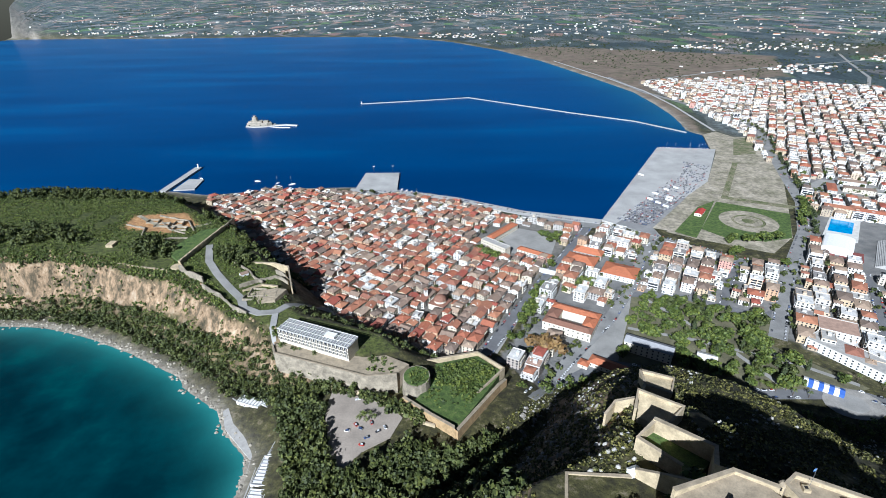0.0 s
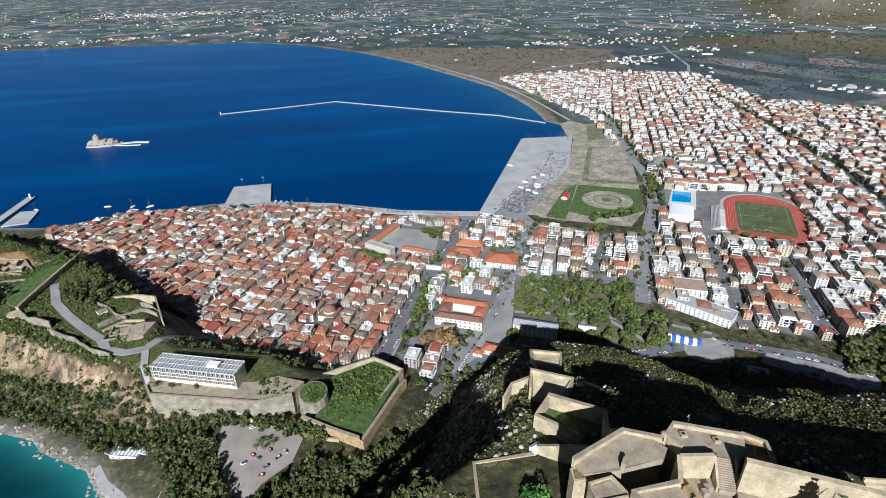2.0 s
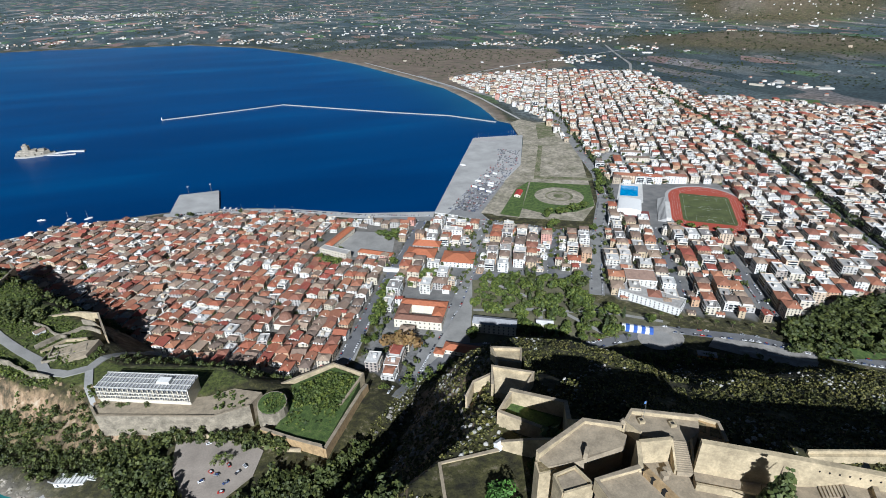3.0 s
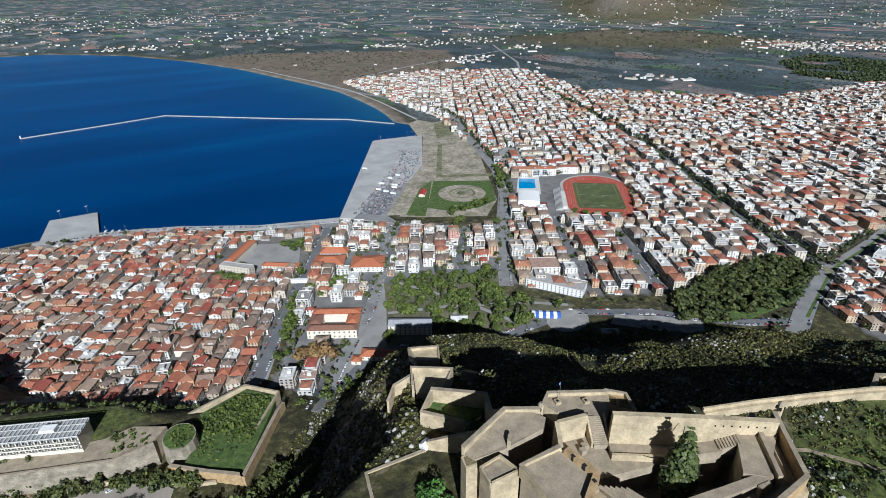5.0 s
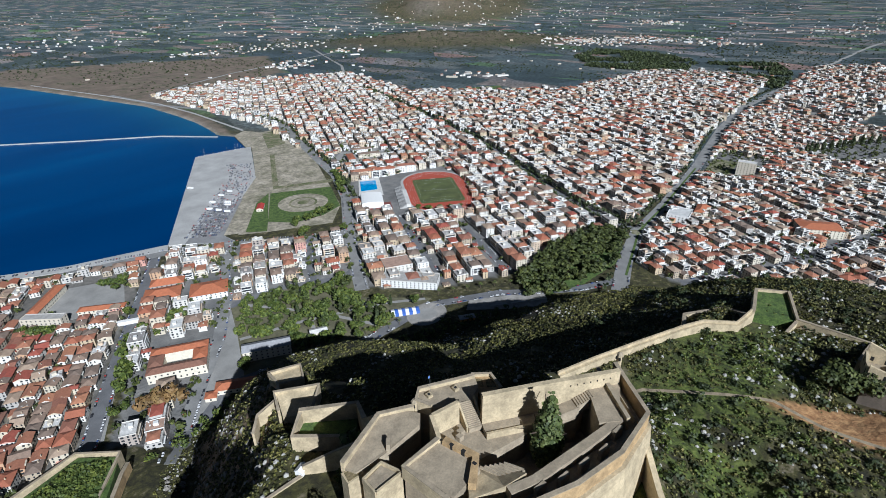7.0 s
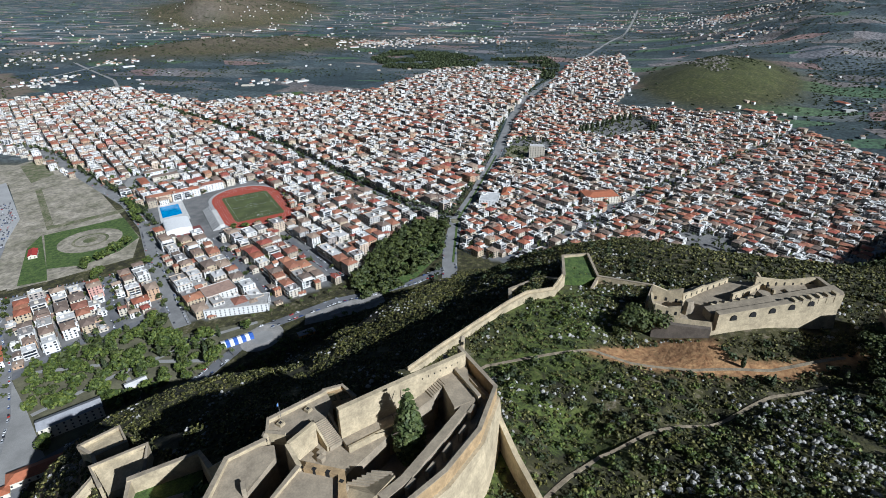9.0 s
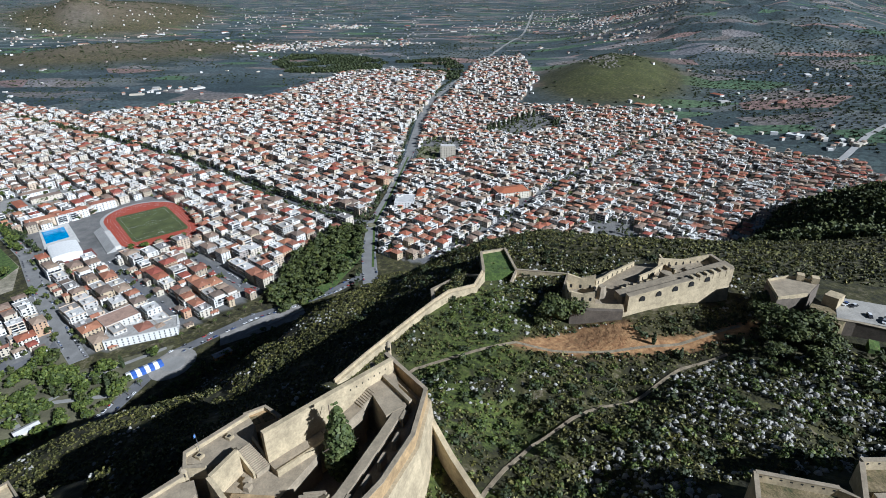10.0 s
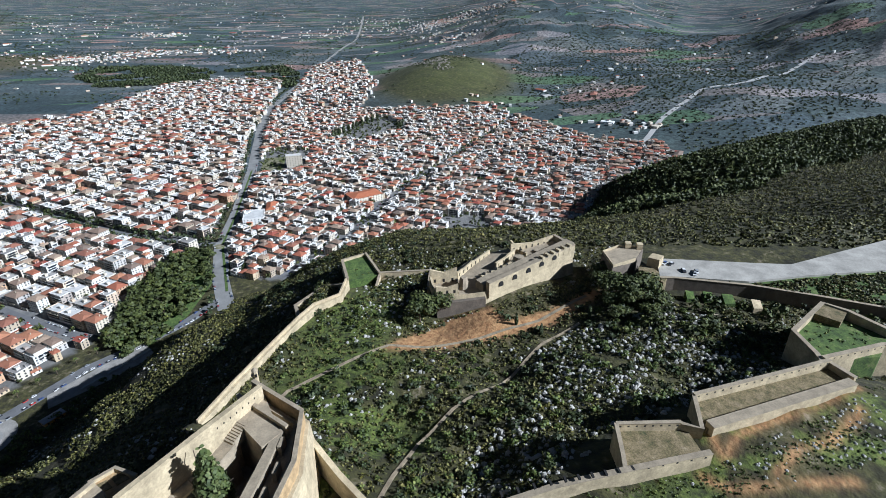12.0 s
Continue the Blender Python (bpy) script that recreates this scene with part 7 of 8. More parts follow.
# ---------------------------------------------------------------- headland: hotel, castle walls, bastions, beach
hotel = thing("hotel", -113, 383, 38, "long concrete hotel with balconies and a roof of beams", "hotel", turn=-24)
part("wall", Bag().box(-37, -8, -6, 37, 8, 10.5), CREAM, hotel)
deck = part("roof", Bag().box(-37.5, -8.6, 10.5, 37.5, 8.6, 11), ROOF_GREY, hotel)
for k in range(26):
    x = -36.5 + k * 2.92
    part("beam", Bag().box(x - 0.3, -9, 11, x + 0.3, 9, 12.0), MARBLE, deck)
for y in (-8.6, -3, 3, 8.4):
    part("rail_beam", Bag().box(-37.5, y - 0.3, 11.6, 37.5, y + 0.3, 12.1), MARBLE, deck)
for s in range(3):
    part("balcony", Bag().box(-37, -9.8, 0.6 + s * 3.3, 37, -8, 0.85 + s * 3.3, True), CONCRETE, hotel)
    for k in range(19):
        x = -36 + k * 4
        part("fin", Bag().box(x - 0.15, -9.7, 0.8 + s * 3.3, x + 0.15, -8, 3.9 + s * 3.3), MARBLE, hotel)
        if k < 18:
            part("pane", Bag().box(x + 0.9, -8.08, 1.0 + s * 3.3, x + 3.6, -8.0, 3.4 + s * 3.3), GLASS_DARK, hotel)
            part("balustrade", Bag().box(x + 0.2, -9.8, 0.85 + s * 3.3, x + 3.8, -9.7, 1.7 + s * 3.3), CREAM, hotel)
part("plant_room", Bag().box(10, -3, 11.7, 20, 3, 14), WHITEWASH, hotel)
OLDSTONE = plain("old_wall_stone", (0.36, 0.31, 0.23), 0.95, 0.55, 0.16, 0.9, bump=0.7)
headland = thing("headland_walls", 0, 0, 0, "old stone walls and bastions below the hotel", "fortification")
part("hotel_terrace", Bag().prism([(-155, 388), (-150, 374), (-66, 342), (-40, 344), (-30, 356), (-66, 378)], 15, 34.5, 0.5), DECK, headland)
rampart(headland, "wall", [(-156, 386), (-150, 373), (-66, 341), (-40, 343)], 1.4, 12, [36, 35.8, 35.6, 35.6], OLDSTONE)
ringp = [(-24 + 13 * math.cos(a), 345 + 15 * math.sin(a)) for a in np.linspace(0, 2 * math.pi, 17)[:-1]]
part("round_bastion", Bag().prism(ringp, 8, 31, 1.5), OLDSTONE, headland, "round pale stone bastion")
part("bastion_garden", Bag().prism([(-24 + (p[0] + 24) * 0.82, 345 + (p[1] - 345) * 0.82) for p in ringp], 25, 31.3), GRASS, headland)
moat = [(-34, 326), (-12, 306), (6, 291), (8, 287), (45, 341), (52, 350)]
rampart(headland, "moat_wall", moat, 2.4, [4, 4, 4, 4, 6, 6], [26, 27, 28, 28, 24, 22], OCHRE, "long sloping ochre moat wall")
part("ravelin", Bag().prism([(-14, 372), (30, 384), (50, 362), (40, 344), (8, 292), (-8, 306), (-26, 322), (-12, 345)], 4, [20, 20, 20, 21, 25, 25, 24, 22]), GRASS, headland, "grassy ravelin")
rampart(headland, "wall", [(-16, 376), (30, 387), (52, 364), (26, 332)], 1.6, 6, 22.5)
rampart(headland, "retaining_wall", [(-99, 346), (-60, 334), (-18, 304), (-8, 300)], 1.2, 10, [22, 21.5, 21, 21])
castle = thing("old_castle", 0, 0, 0, "old castle walls along the headland", "castle")
part("platform", Bag().prism([(-291, 513), (-286, 548), (-276, 604), (-300, 596), (-318, 540)], 40, 53.5), GRASS, castle)
rampart(castle, "wall", [(-291, 512), (-285.5, 548), (-275.5, 605)], 2.6, 34, 55)
crenels(castle, [(-290.5, 514), (-285, 548), (-275, 604)], 0.8, 55.2)
part("corner_tower", Bag().prism([(-292 + 7 * math.cos(a), 506 + 7 * math.sin(a)) for a in np.linspace(0, 6.2, 11)], 30, 52, 1), STONE, castle)
rampart(castle, "wall", [(-397, 575), (-395, 556), (-367, 517), (-325, 506), (-299, 500)], 1.6, 40, [55, 54, 52, 51, 51])
part("hut", Bag().box(-392, 548, 45, -384, 560, 58), STONE, castle)
rampart(castle, "wall", [(-218, 522), (-190, 520), (-172, 512), (-158, 470)], 1.4, 30, [47, 47, 46.5, 46])
part("ruin_mound", Bag().prism([(-206, 462), (-172, 470), (-158, 466), (-166, 442), (-186, 438)], 30, [44, 46, 46, 45, 43], 4), DECK, castle)
rampart(castle, "wall", [(-206, 462), (-190, 474), (-172, 470)], 1.3, 34, 46.5)
rampart(castle, "wall", [(-259, 467), (-240, 461), (-221, 452), (-196, 426)], 1.2, 24, [39, 38, 37, 37])
rampart(castle, "wall", [(-300, 690), (-285, 660), (-276, 604)], 1.8, 25, [36, 42, 54])
rng = random.Random(77)
for line, z, h in (([(-372, 640), (-330, 628), (-312, 600)], 52, 3), ([(-360, 620), (-342, 600), (-318, 590)], 52, 2.5), ([(-400, 610), (-372, 600), (-366, 580)], 52, 3), ([(-345, 560), (-330, 575), (-310, 578)], 52, 3),
                   ([(-250, 470), (-225, 452), (-205, 432), (-190, 424)], 34, 6), ([(-236, 520), (-214, 505), (-200, 486), (-190, 478)], 42, 4), ([(-212, 470), (-196, 482), (-180, 490), (-166, 486)], 40, 5), ([(-182, 500), (-166, 492), (-156, 478)], 38, 7),
                   ([(-286, 500), (-268, 486), (-252, 478)], 38, 9)):
    pts = stepped(line, 7)
    ground = [float(q) for q in land(np.array([p[0] for p in pts]), np.array([p[1] for p in pts]))]
    part("broken_wall", Bag().strip(pts, 1.3, [q - 4 for q in ground], [q + h * rng.uniform(0.5, 1.0) for q in ground]), OLDSTONE, castle)
for x, y, a, b in ((-356, 612, 9, 6), (-338, 618, 6, 6), (-372, 622, 7, 5), (-190, 460, 8, 7), (-176, 456, 6, 5), (-196, 452, 5, 6), (-330, 604, 8, 5)):
    q = ground_at(x, y)
    ring = [(x - a, y - b), (x + a, y - b * 0.8), (x + a * 0.9, y + b), (x - a * 0.9, y + b * 0.9), (x - a, y - b)]
    part("ruin", Bag().strip(ring, 0.9, q - 3, [q + rng.uniform(1.2, 3.2) for _ in ring]), OLDSTONE, castle)
cabin = building("lodge", "small whitewashed lodge with a red roof", "house", -216, 497, 8, 6, 40, 4, 1, "gable", WHITEWASH, TILE, 1.4, z=43)
draped("castle_road", ROAD_TO_CASTLE, 8, PAVING, 0.6, "narrow worn road climbing to the castle")
draped("hotel_drive", [(-164, 430), (-160, 405), (-150, 380), (-110, 362), (-70, 346)], 6, CONCRETE, 0.6, "pale drive along the hotel")
draped("pit_path", [(-400, 640), (-360, 610), (-320, 610), (-300, 625)], 5, SAND, 0.4, "bare earth track on the headland", "path")
lot = slab("dirt_lot", [(-95, 344), (-45, 324), (-34, 310), (-42, 290), (-62, 277), (-72, 263), (-80, 253), (-97, 318)], 18.8, plain("dirt", (0.34, 0.29, 0.24), 0.95, 0.3, 0.06, 0.8), "pale dirt car park between pines", "car park", 4)
# beach with its huts
slab("beach", [(-190, 338), (-181, 318), (-150, 286), (-147, 252), (-122, 250), (-128, 300), (-150, 340), (-178, 352)], 1.6, plain("pebbles", (0.45, 0.43, 0.40), 0.9, 0.25, 0.3, 3.0), "pale pebble beach", "beach")
for x, y, w, d, turn in ((-168, 345, 22, 9, -20), (-150, 340, 16, 7, -35), (-140, 322, 14, 6, -50), (-132, 272, 26, 15, 84), (-131, 293, 14, 8, 80), (-134, 250, 12, 12, 84)):
    hut = building("beach_hut", "flat white beach pavilion with an awning", "pavilion", x, y, w, d, turn, 3.4, 1, "flat", WHITEWASH, WHITEWASH, None, "pavilions on the beach", z=2.4)
    for k in range(int(w / 3)):
        part("roof_slat", Bag().box(-w / 2 + 1 + k * 3, -d / 2 + 0.5, 3.5, -w / 2 + 1.5 + k * 3, d / 2 - 0.5, 3.9), ROOF_GREY, hut)
slab("beach_terrace", [(-186, 352), (-176, 340), (-160, 330), (-146, 318), (-136, 322), (-150, 346), (-172, 358)], 2.6, CONCRETE, "pale concrete terrace above the beach", "terrace")
solid("beach_wall", Bag().strip([(-186, 352), (-160, 332), (-143, 312), (-142, 296), (-143, 250)], 0.8, -1, 3.2), CONCRETE, "low sea wall along the beach", "wall")
# ---------------------------------------------------------------- single trees
def trunk_mesh(h, r, limbs=5, seed=1):
    """A tapered trunk with limbs, of height h."""
    rng = random.Random(seed)
    b = Bag()

    def stem(p, q, r0, r1):
        d = (q - p).normalized()
        u = d.cross(Vector((0.3, 0.9, 0.2))).normalized()
        v = d.cross(u)
        vs = [tuple(p + (u * math.cos(a) + v * math.sin(a)) * r0) for a in np.arange(0, 6.2, 1.05)] + [tuple(q + (u * math.cos(a) + v * math.sin(a)) * r1) for a in np.arange(0, 6.2, 1.05)]
        b.add(vs, [(i, (i + 1) % 6, 6 + (i + 1) % 6, 6 + i) for i in range(6)])

    top = Vector((rng.uniform(-.04, .04), rng.uniform(-.04, .04), 0.62)) * h
    stem(Vector((0, 0, -0.5)), top, r, r * 0.45)
    for k in range(limbs):
        a = 6.28 * k / limbs + rng.random()
        start = top * rng.uniform(0.45, 0.95)
        stem(start, start + Vector((math.cos(a) * 0.2, math.sin(a) * 0.2, rng.uniform(0.1, 0.25))) * h, r * 0.35, r * 0.1)
    return b


def crown_mesh(name, template, material):
    v, f = template
    me = sheet_mesh(name, v[:, 0], v[:, 1], v[:, 2], f)
    me.polygons.foreach_set("use_smooth", np.zeros(len(f), bool))
    me.materials.append(material)
    return me


TRUNKS = [trunk_mesh(1.0, 0.03, 5, k).mesh("trunk", BARK) for k in range(3)]
DENSE = {"pine": [crown_mesh("crown", cloud_of("pine", 230, 0.09), PINE) for _ in range(4)],
         "broad": [crown_mesh("crown", cloud_of("broad", 230, 0.095), BROAD) for _ in range(5)],
         "gate": [crown_mesh("crown", cloud_of("broad", 900, 0.042), PINE) for _ in range(2)],
         "fig": [crown_mesh("crown", cloud_of("broad", 900, 0.04), BRIGHT)],
         "autumn": [crown_mesh("crown", cloud_of("broad", 520, 0.07), AUTUMN)],
         "cypress": [crown_mesh("crown", cloud_of("cypress", 420, 0.045), CYPRESS) for _ in range(2)],
         "court_cypress": [crown_mesh("crown", cloud_of("cypress", 3200, 0.02), COURT_GREEN)]}
WORDS = {"gate": "large evergreen tree with a dense uneven crown", "pine": "dark green pine with an uneven crown", "broad": "green broad-leaved tree with a rounded crown", "fig": "dense bright green tree on the terrace",
         "autumn": "large plane tree in brown autumn leaf", "cypress": "slim dark green cypress tree", "court_cypress": "stout cypress standing in the fortress court"}
tree_rng = random.Random(21)


def tree(kind, x, y, z, h, group="", wide=1.0):
    e = thing("tree", x, y, z, WORDS[kind], "tree", group, tree_rng.uniform(0, 360))
    e.matrix_world = e.matrix_world @ Matrix.Diagonal((h * wide, h * wide, h, 1))
    for name, me in (("trunk", tree_rng.choice(TRUNKS)), ("crown", tree_rng.choice(DENSE[kind]))):
        ob = new(name, me)
        ob.parent = e
    return e


tree("court_cypress", 111.5, 60.8, 185.5, 27.5, wide=1.25)
tree("fig", 56, 108, 168, 11.5, wide=1.15)
tree("broad", 83, 119, 174, 10)
tree("broad", 71, 112, 172, 6)
tree("autumn", 97, 402, TOWN_Z, 24, wide=1.15)
for x, y, h in ((240, -3, 15), (245, -15, 13), (236, 3, 7), (253, -106, 14), (231, -103, 15), (221, -107, 12), (226, -117, 15), (216, -121, 11), (236, -112, 12), (208, -112, 9), (212, -96, 8), (240, -104, 12), (224, -98, 9)):
    tree("gate", x, y, ground_at(x, y) - 0.4, h, "trees by the bastion", 1.25)
for x, y in ((223, -50), (219, -86), (213, -60)):
    tree("cypress", x, y, ground_at(x, y) - 0.3, 7)
x, y = spread(GARDEN, 11.2, 0.38, 40, lambda a, b: gap_to(a, b, GARDEN, True) > 3)
for a, b in zip(x, y):
    if math.hypot(a - 196, b - 405) > 26 and math.hypot(a - 247, b - 393) > 12 and math.hypot(a - 345, b - 334) > 26 and math.hypot(a - 331, b - 353) > 16:
        k = tree_rng.random()
        tree("broad" if k < 0.7 else "pine" if k < 0.9 else "cypress", float(a), float(b), TOWN_Z, tree_rng.uniform(7, 15) if k < 0.9 else 15, "trees of the public garden", tree_rng.uniform(0.95, 1.3) if k < 0.9 else 1.0)
x, y = spread(GROVE, 11, 0.35, 41)
for a, b in zip(x, y):
    if b > 258 - 0.2 * (a - 500) or tree_rng.random() < 0.4:
        tree("pine", float(a), float(b), TOWN_Z, tree_rng.uniform(10, 17), "pines of the grove", 1.3)
for x, y, h in ((106, 500, 14), (112, 512, 14), (120, 522, 13), (98, 488, 13), (82, 459, 12), (88, 469, 14), (93, 478, 14), (176, 536, 12), (178, 521, 13), (187, 517, 11), (165, 538, 12), (158, 528, 11), (67, 430, 9), (76, 430, 8), (128, 530, 13), (104, 512, 9), (140, 520, 10), (152, 520, 9), (164, 516, 8), (60, 610, 12), (66, 602, 12), (54, 618, 11), (48, 628, 10), (140, 668, 11),
                (150, 660, 12), (156, 650, 11), (162, 664, 10), (146, 648, 9), (136, 580, 9), (92, 588, 8), (104, 580, 9), (78, 640, 7), (400, 648, 13), (412, 642, 13), (424, 640, 12), (436, 640, 14), (450, 642, 13), (462, 646, 12), (388, 640, 10),
                (520, 690, 11), (528, 702, 11), (536, 715, 12), (545, 728, 12), (553, 740, 12), (560, 752, 11), (568, 768, 12), (576, 785, 11), (374, 600, 11), (385, 606, 12), (362, 592, 9), (425, 575, 11), (548, 540, 9), (560, 528, 10), (572, 516, 10),
                (586, 505, 9), (600, 497, 8), (536, 470, 8), (690, 900, 10), (700, 910, 11), (655, 905, 10), (1050, 170, 9)):
    tree("broad", x, y, ground_at(x, y), h, "street trees", 1.2)
for x, y in ((1256, 139), (1270, 134), (1283, 127), (1300, 117), (1318, 106), (1336, 96), (1352, 88), (1372, 76), (1394, 63), (1410, 50), (1425, 37), (1330, -15), (1345, -22), (1360, -28)):
    tree("cypress", x, y, TOWN_Z, 22, "graveyard cypresses", 1.3)


def palm(x, y, z, h, group=""):
    """A palm with a slim trunk and drooping fronds."""
    e = thing("palm", x, y, z, "palm with a slim trunk and drooping fronds", "palm", group, tree_rng.uniform(0, 360))
    part("trunk", Bag().prism([(0.28 * math.cos(a), 0.28 * math.sin(a)) for a in np.arange(0, 6.2, 1.05)], -0.5, h, 0.08), BARK, e)
    b = Bag()
    for k in range(18):
        a, lift = k * 2.4, 0.9 - (k % 3) * 0.5
        dx, dy = math.cos(a), math.sin(a)
        for s in (-1, 1):
            b.add([(0, 0, h), (dx * 1.5 - dy * 0.35 * s, dy * 1.5 + dx * 0.35 * s, h + lift), (dx * 3 - dy * 0.3 * s, dy * 3 + dx * 0.3 * s, h + lift - 1.1), (dx * 1.6, dy * 1.6, h + lift + 0.1)], [(0, 1, 2, 3)])
    part("frond", b, BROAD, e)


for x, y, h in ((-68, 308, 4), (-64, 311, 4.5), (-60, 312, 4), (-62, 306, 3.6), (-66, 313, 3.5), (-56, 309, 4)):
    palm(x, y, 18.8, h, "palms in the dirt lot")
for x, y in ((368, 362), (382, 350), (396, 340), (410, 330), (424, 322), (438, 312), (452, 300), (300, 345), (288, 350), (312, 342), (278, 356), (160, 560), (150, 545)):
    palm(x, y, TOWN_Z, 6.5, "palms along the walk")

# trees too many to count
x, y = [], []
for line, side, step in ((ROADS["poplar_street"][1], 9, 9), (ROADS["poplar_street"][1], -9, 9), (ROADS["avenue"][1], 15, 14), (ROADS["station_road"][1][3:8], -12, 10)):
    for px, py in stepped(offset(line, side), step):
        x.append(px + tree_rng.uniform(-2, 2)), y.append(py + tree_rng.uniform(-2, 2))
x, y = np.array(x), np.array(y)
strewn("street_trees", LOW_TREES, x, y, land(x, y), plant_rng.uniform(6, 11, len(x)), CYPRESS, "rows of dark trees along the long streets", "trees")
plots = np.array(ALL_PLOTS)
x, y = [], []
for zone, step, seed in ((OLD_TOWN, 16, 50), (CENTRE, 12, 51), (NEW_TOWN, 19, 52), (EAST_TOWN, 14, 53)):
    px, py = spread(zone, step, 0.4, seed)
    for a, b in zip(px, py):
        if np.min(np.hypot(plots[:, 0] - a, plots[:, 1] - b) - plots[:, 2] * 0.5) > 1.5 and not any(within(np.array([a]), np.array([b]), k)[0] for k in KEEP_OUT[:8]):
            x.append(a), y.append(b)
x, y = np.array(x), np.array(y)
strewn("yard_trees", LOW_TREES, x, y, land(x, y), plant_rng.uniform(4, 9, len(x)), PINE, "small green trees in yards between the houses", "trees")
PINE_GROVE = [(2165, 1225), (2641, 1280), (2639, 986), (2470, 694), (2569, 471), (2339, 353), (1987, 337), (1982, 569), (2110, 804), (2077, 1026)]
x, y = spread(PINE_GROVE, 12, 0.45, 54, lambda a, b: bumps(a, b, 160, 2, 3) > 0.36)
strewn("far_pines", SHRUBS, x, y, land(x, y), plant_rng.uniform(6, 11, len(x)), CYPRESS, "dark pine groves behind the town", "trees", 1.3)
PLAIN = [(700, 1900), (1100, 1930), (1420, 1720), (1300, 1260), (1560, 960), (2240, 650), (2150, 380), (1680, 370), (1600, 60), (1560, -300), (1480, -380), (1200, -480), (1130, -620), (1000, -600), (1300, -1300), (2200, -1900),
         (4300, -900), (4700, 800), (3900, 2700), (2600, 3900), (600, 4500), (-1000, 4500), (-400, 3800), (200, 3350), (420, 2900), (560, 2450)]
x, y = spread(PLAIN, 31, 0.5, 55, lambda a, b: bumps(a, b, 210, 3, 17) > 0.47)
strewn("orchard_trees", SHRUBS, x, y, land(x, y), plant_rng.uniform(2.5, 5.5, len(x)), CYPRESS, "dark orchard trees and hedges across the plain", "trees")
a, d = plant_rng.uniform(radians(-42), radians(118), 26000), np.sqrt(plant_rng.uniform(3000.0 ** 2, 9500.0 ** 2, 26000))
x, y = d * np.sin(a), d * np.cos(a)
keep = bumps(x * 0.6 + y * 0.8, y * 0.6 - x * 0.8, 330, 4, 18) > 0.5
x, y, shrunk = on_rim(x[keep], y[keep])
keep = within(x, y, COAST) & (gap_to(x, y, COAST, True) > 30)
x, y, shrunk = x[keep], y[keep], shrunk[keep]
strewn("orchard_trees", SHRUBS, x, y, land(x, y), plant_rng.uniform(3.5, 8.0, len(x)) * shrunk, CYPRESS, "dark orchards and tree lines far across the plain", "trees")
x, y = spread([(1150, -650), (1000, -620), (1250, -1250), (2300, -2100), (3000, -1200), (2300, -500), (1700, -420)], 17, 0.4, 56)
strewn("olive_grove", SHRUBS, x, y, land(x, y), plant_rng.uniform(2.4, 5.0, len(x)), CYPRESS, "olive groves on the far slopes", "trees")

# ---------------------------------------------------------------- hamlets on the plain
hamlet = {"wall": Bag(), "roof": Bag()}
rng = random.Random(31)


def cottage(x, y, z, s):
    w, d, h, t = s * rng.uniform(0.8, 1.7), s * rng.uniform(0.7, 1.1), s * rng.uniform(0.4, 0.85), rng.uniform(0, 180)
    if rng.random() < 0.06:     # a long shed or greenhouse
        w, d, h = s * rng.uniform(3, 6), s * rng.uniform(1.5, 2.5), s * 0.5
    b = Bag().box(-w / 2, -d / 2, -0.4 * s, w / 2, d / 2, h)
    m = pose(x, y, z, 0, 0, t)
    p = b.placed(m)
    hamlet["wall"].add(p.v, p.f)
    if rng.random() < 0.55:
        b = Bag()
        hip(b, -w / 2, -d / 2, w / 2, d / 2, h, d * 0.2)
        p = b.placed(m)
        hamlet["roof"].add(p.v, p.f)


spots = []
# middle of each village, half its length across and along the view, number of houses
VILLAGES = [(-2620, 4200, 500, 110, 60), (-1550, 4110, 900, 100, 90), (-1320, 7600, 870, 330, 240), (-1780, 7050, 450, 250, 60), (-2360, 4900, 530, 250, 40), (150, 3630, 210, 120, 50), (-450, 5830, 1100, 600, 70),
            (1000, 4140, 580, 450, 60), (1320, 2835, 110, 60, 22), (1750, 2780, 380, 200, 60), (1354, 2076, 95, 60, 24), (1842, 2285, 80, 60, 16), (1630, 1300, 104, 90, 20), (3210, 3570, 1100, 700, 80), (2866, 1486, 190, 150, 150),
            (3230, 1300, 170, 170, 70), (3250, 890, 130, 110, 50), (1430, 2160, 66, 50, 16), (4490, 1640, 150, 150, 40), (550, 6460, 730, 600, 80), (3320, 1190, 210, 130, 50), (4750, -535, 500, 350, 200), (3010, -385, 150, 80, 50),
            (5970, -70, 410, 400, 60), (5380, 3220, 1200, 800, 70), (4625, 1800, 180, 160, 40), (13100, 4120, 660, 1200, 70), (4690, -415, 230, 500, 130), (5340, -960, 260, 300, 80), (3300, -390, 170, 100, 50), (4500, 356, 530, 600, 60),
            (1900, -880, 180, 180, 9), (2270, -1510, 360, 250, 22), (4500, -3440, 550, 700, 40), (1250, -560, 110, 70, 24), (1560, -290, 60, 60, 16), (1660, -640, 120, 100, 10), (1050, -520, 50, 40, 16), (1740, 600, 60, 40, 8)]
for cx, cy, across, along, n in VILLAGES:
    d = math.hypot(cx, cy)
    ux, uy = cx / d, cy / d
    for _ in range(n):
        a, b = rng.gauss(0, across * 0.6), rng.gauss(0, along * 0.6)
        spots.append((cx + ux * b - uy * a, cy + uy * b + ux * a))
px, py = spread(PLAIN, 105, 0.5, 57)
spots += [(a, b) for a, b in zip(px, py) if rng.random() < 0.14]
for _ in range(650):
    a, d = radians(rng.uniform(-42, 118)), rng.uniform(3700, 9500)
    spots.append((d * math.sin(a), d * math.cos(a)))
sx, sy, shrunk = on_rim([p[0] for p in spots], [p[1] for p in spots])
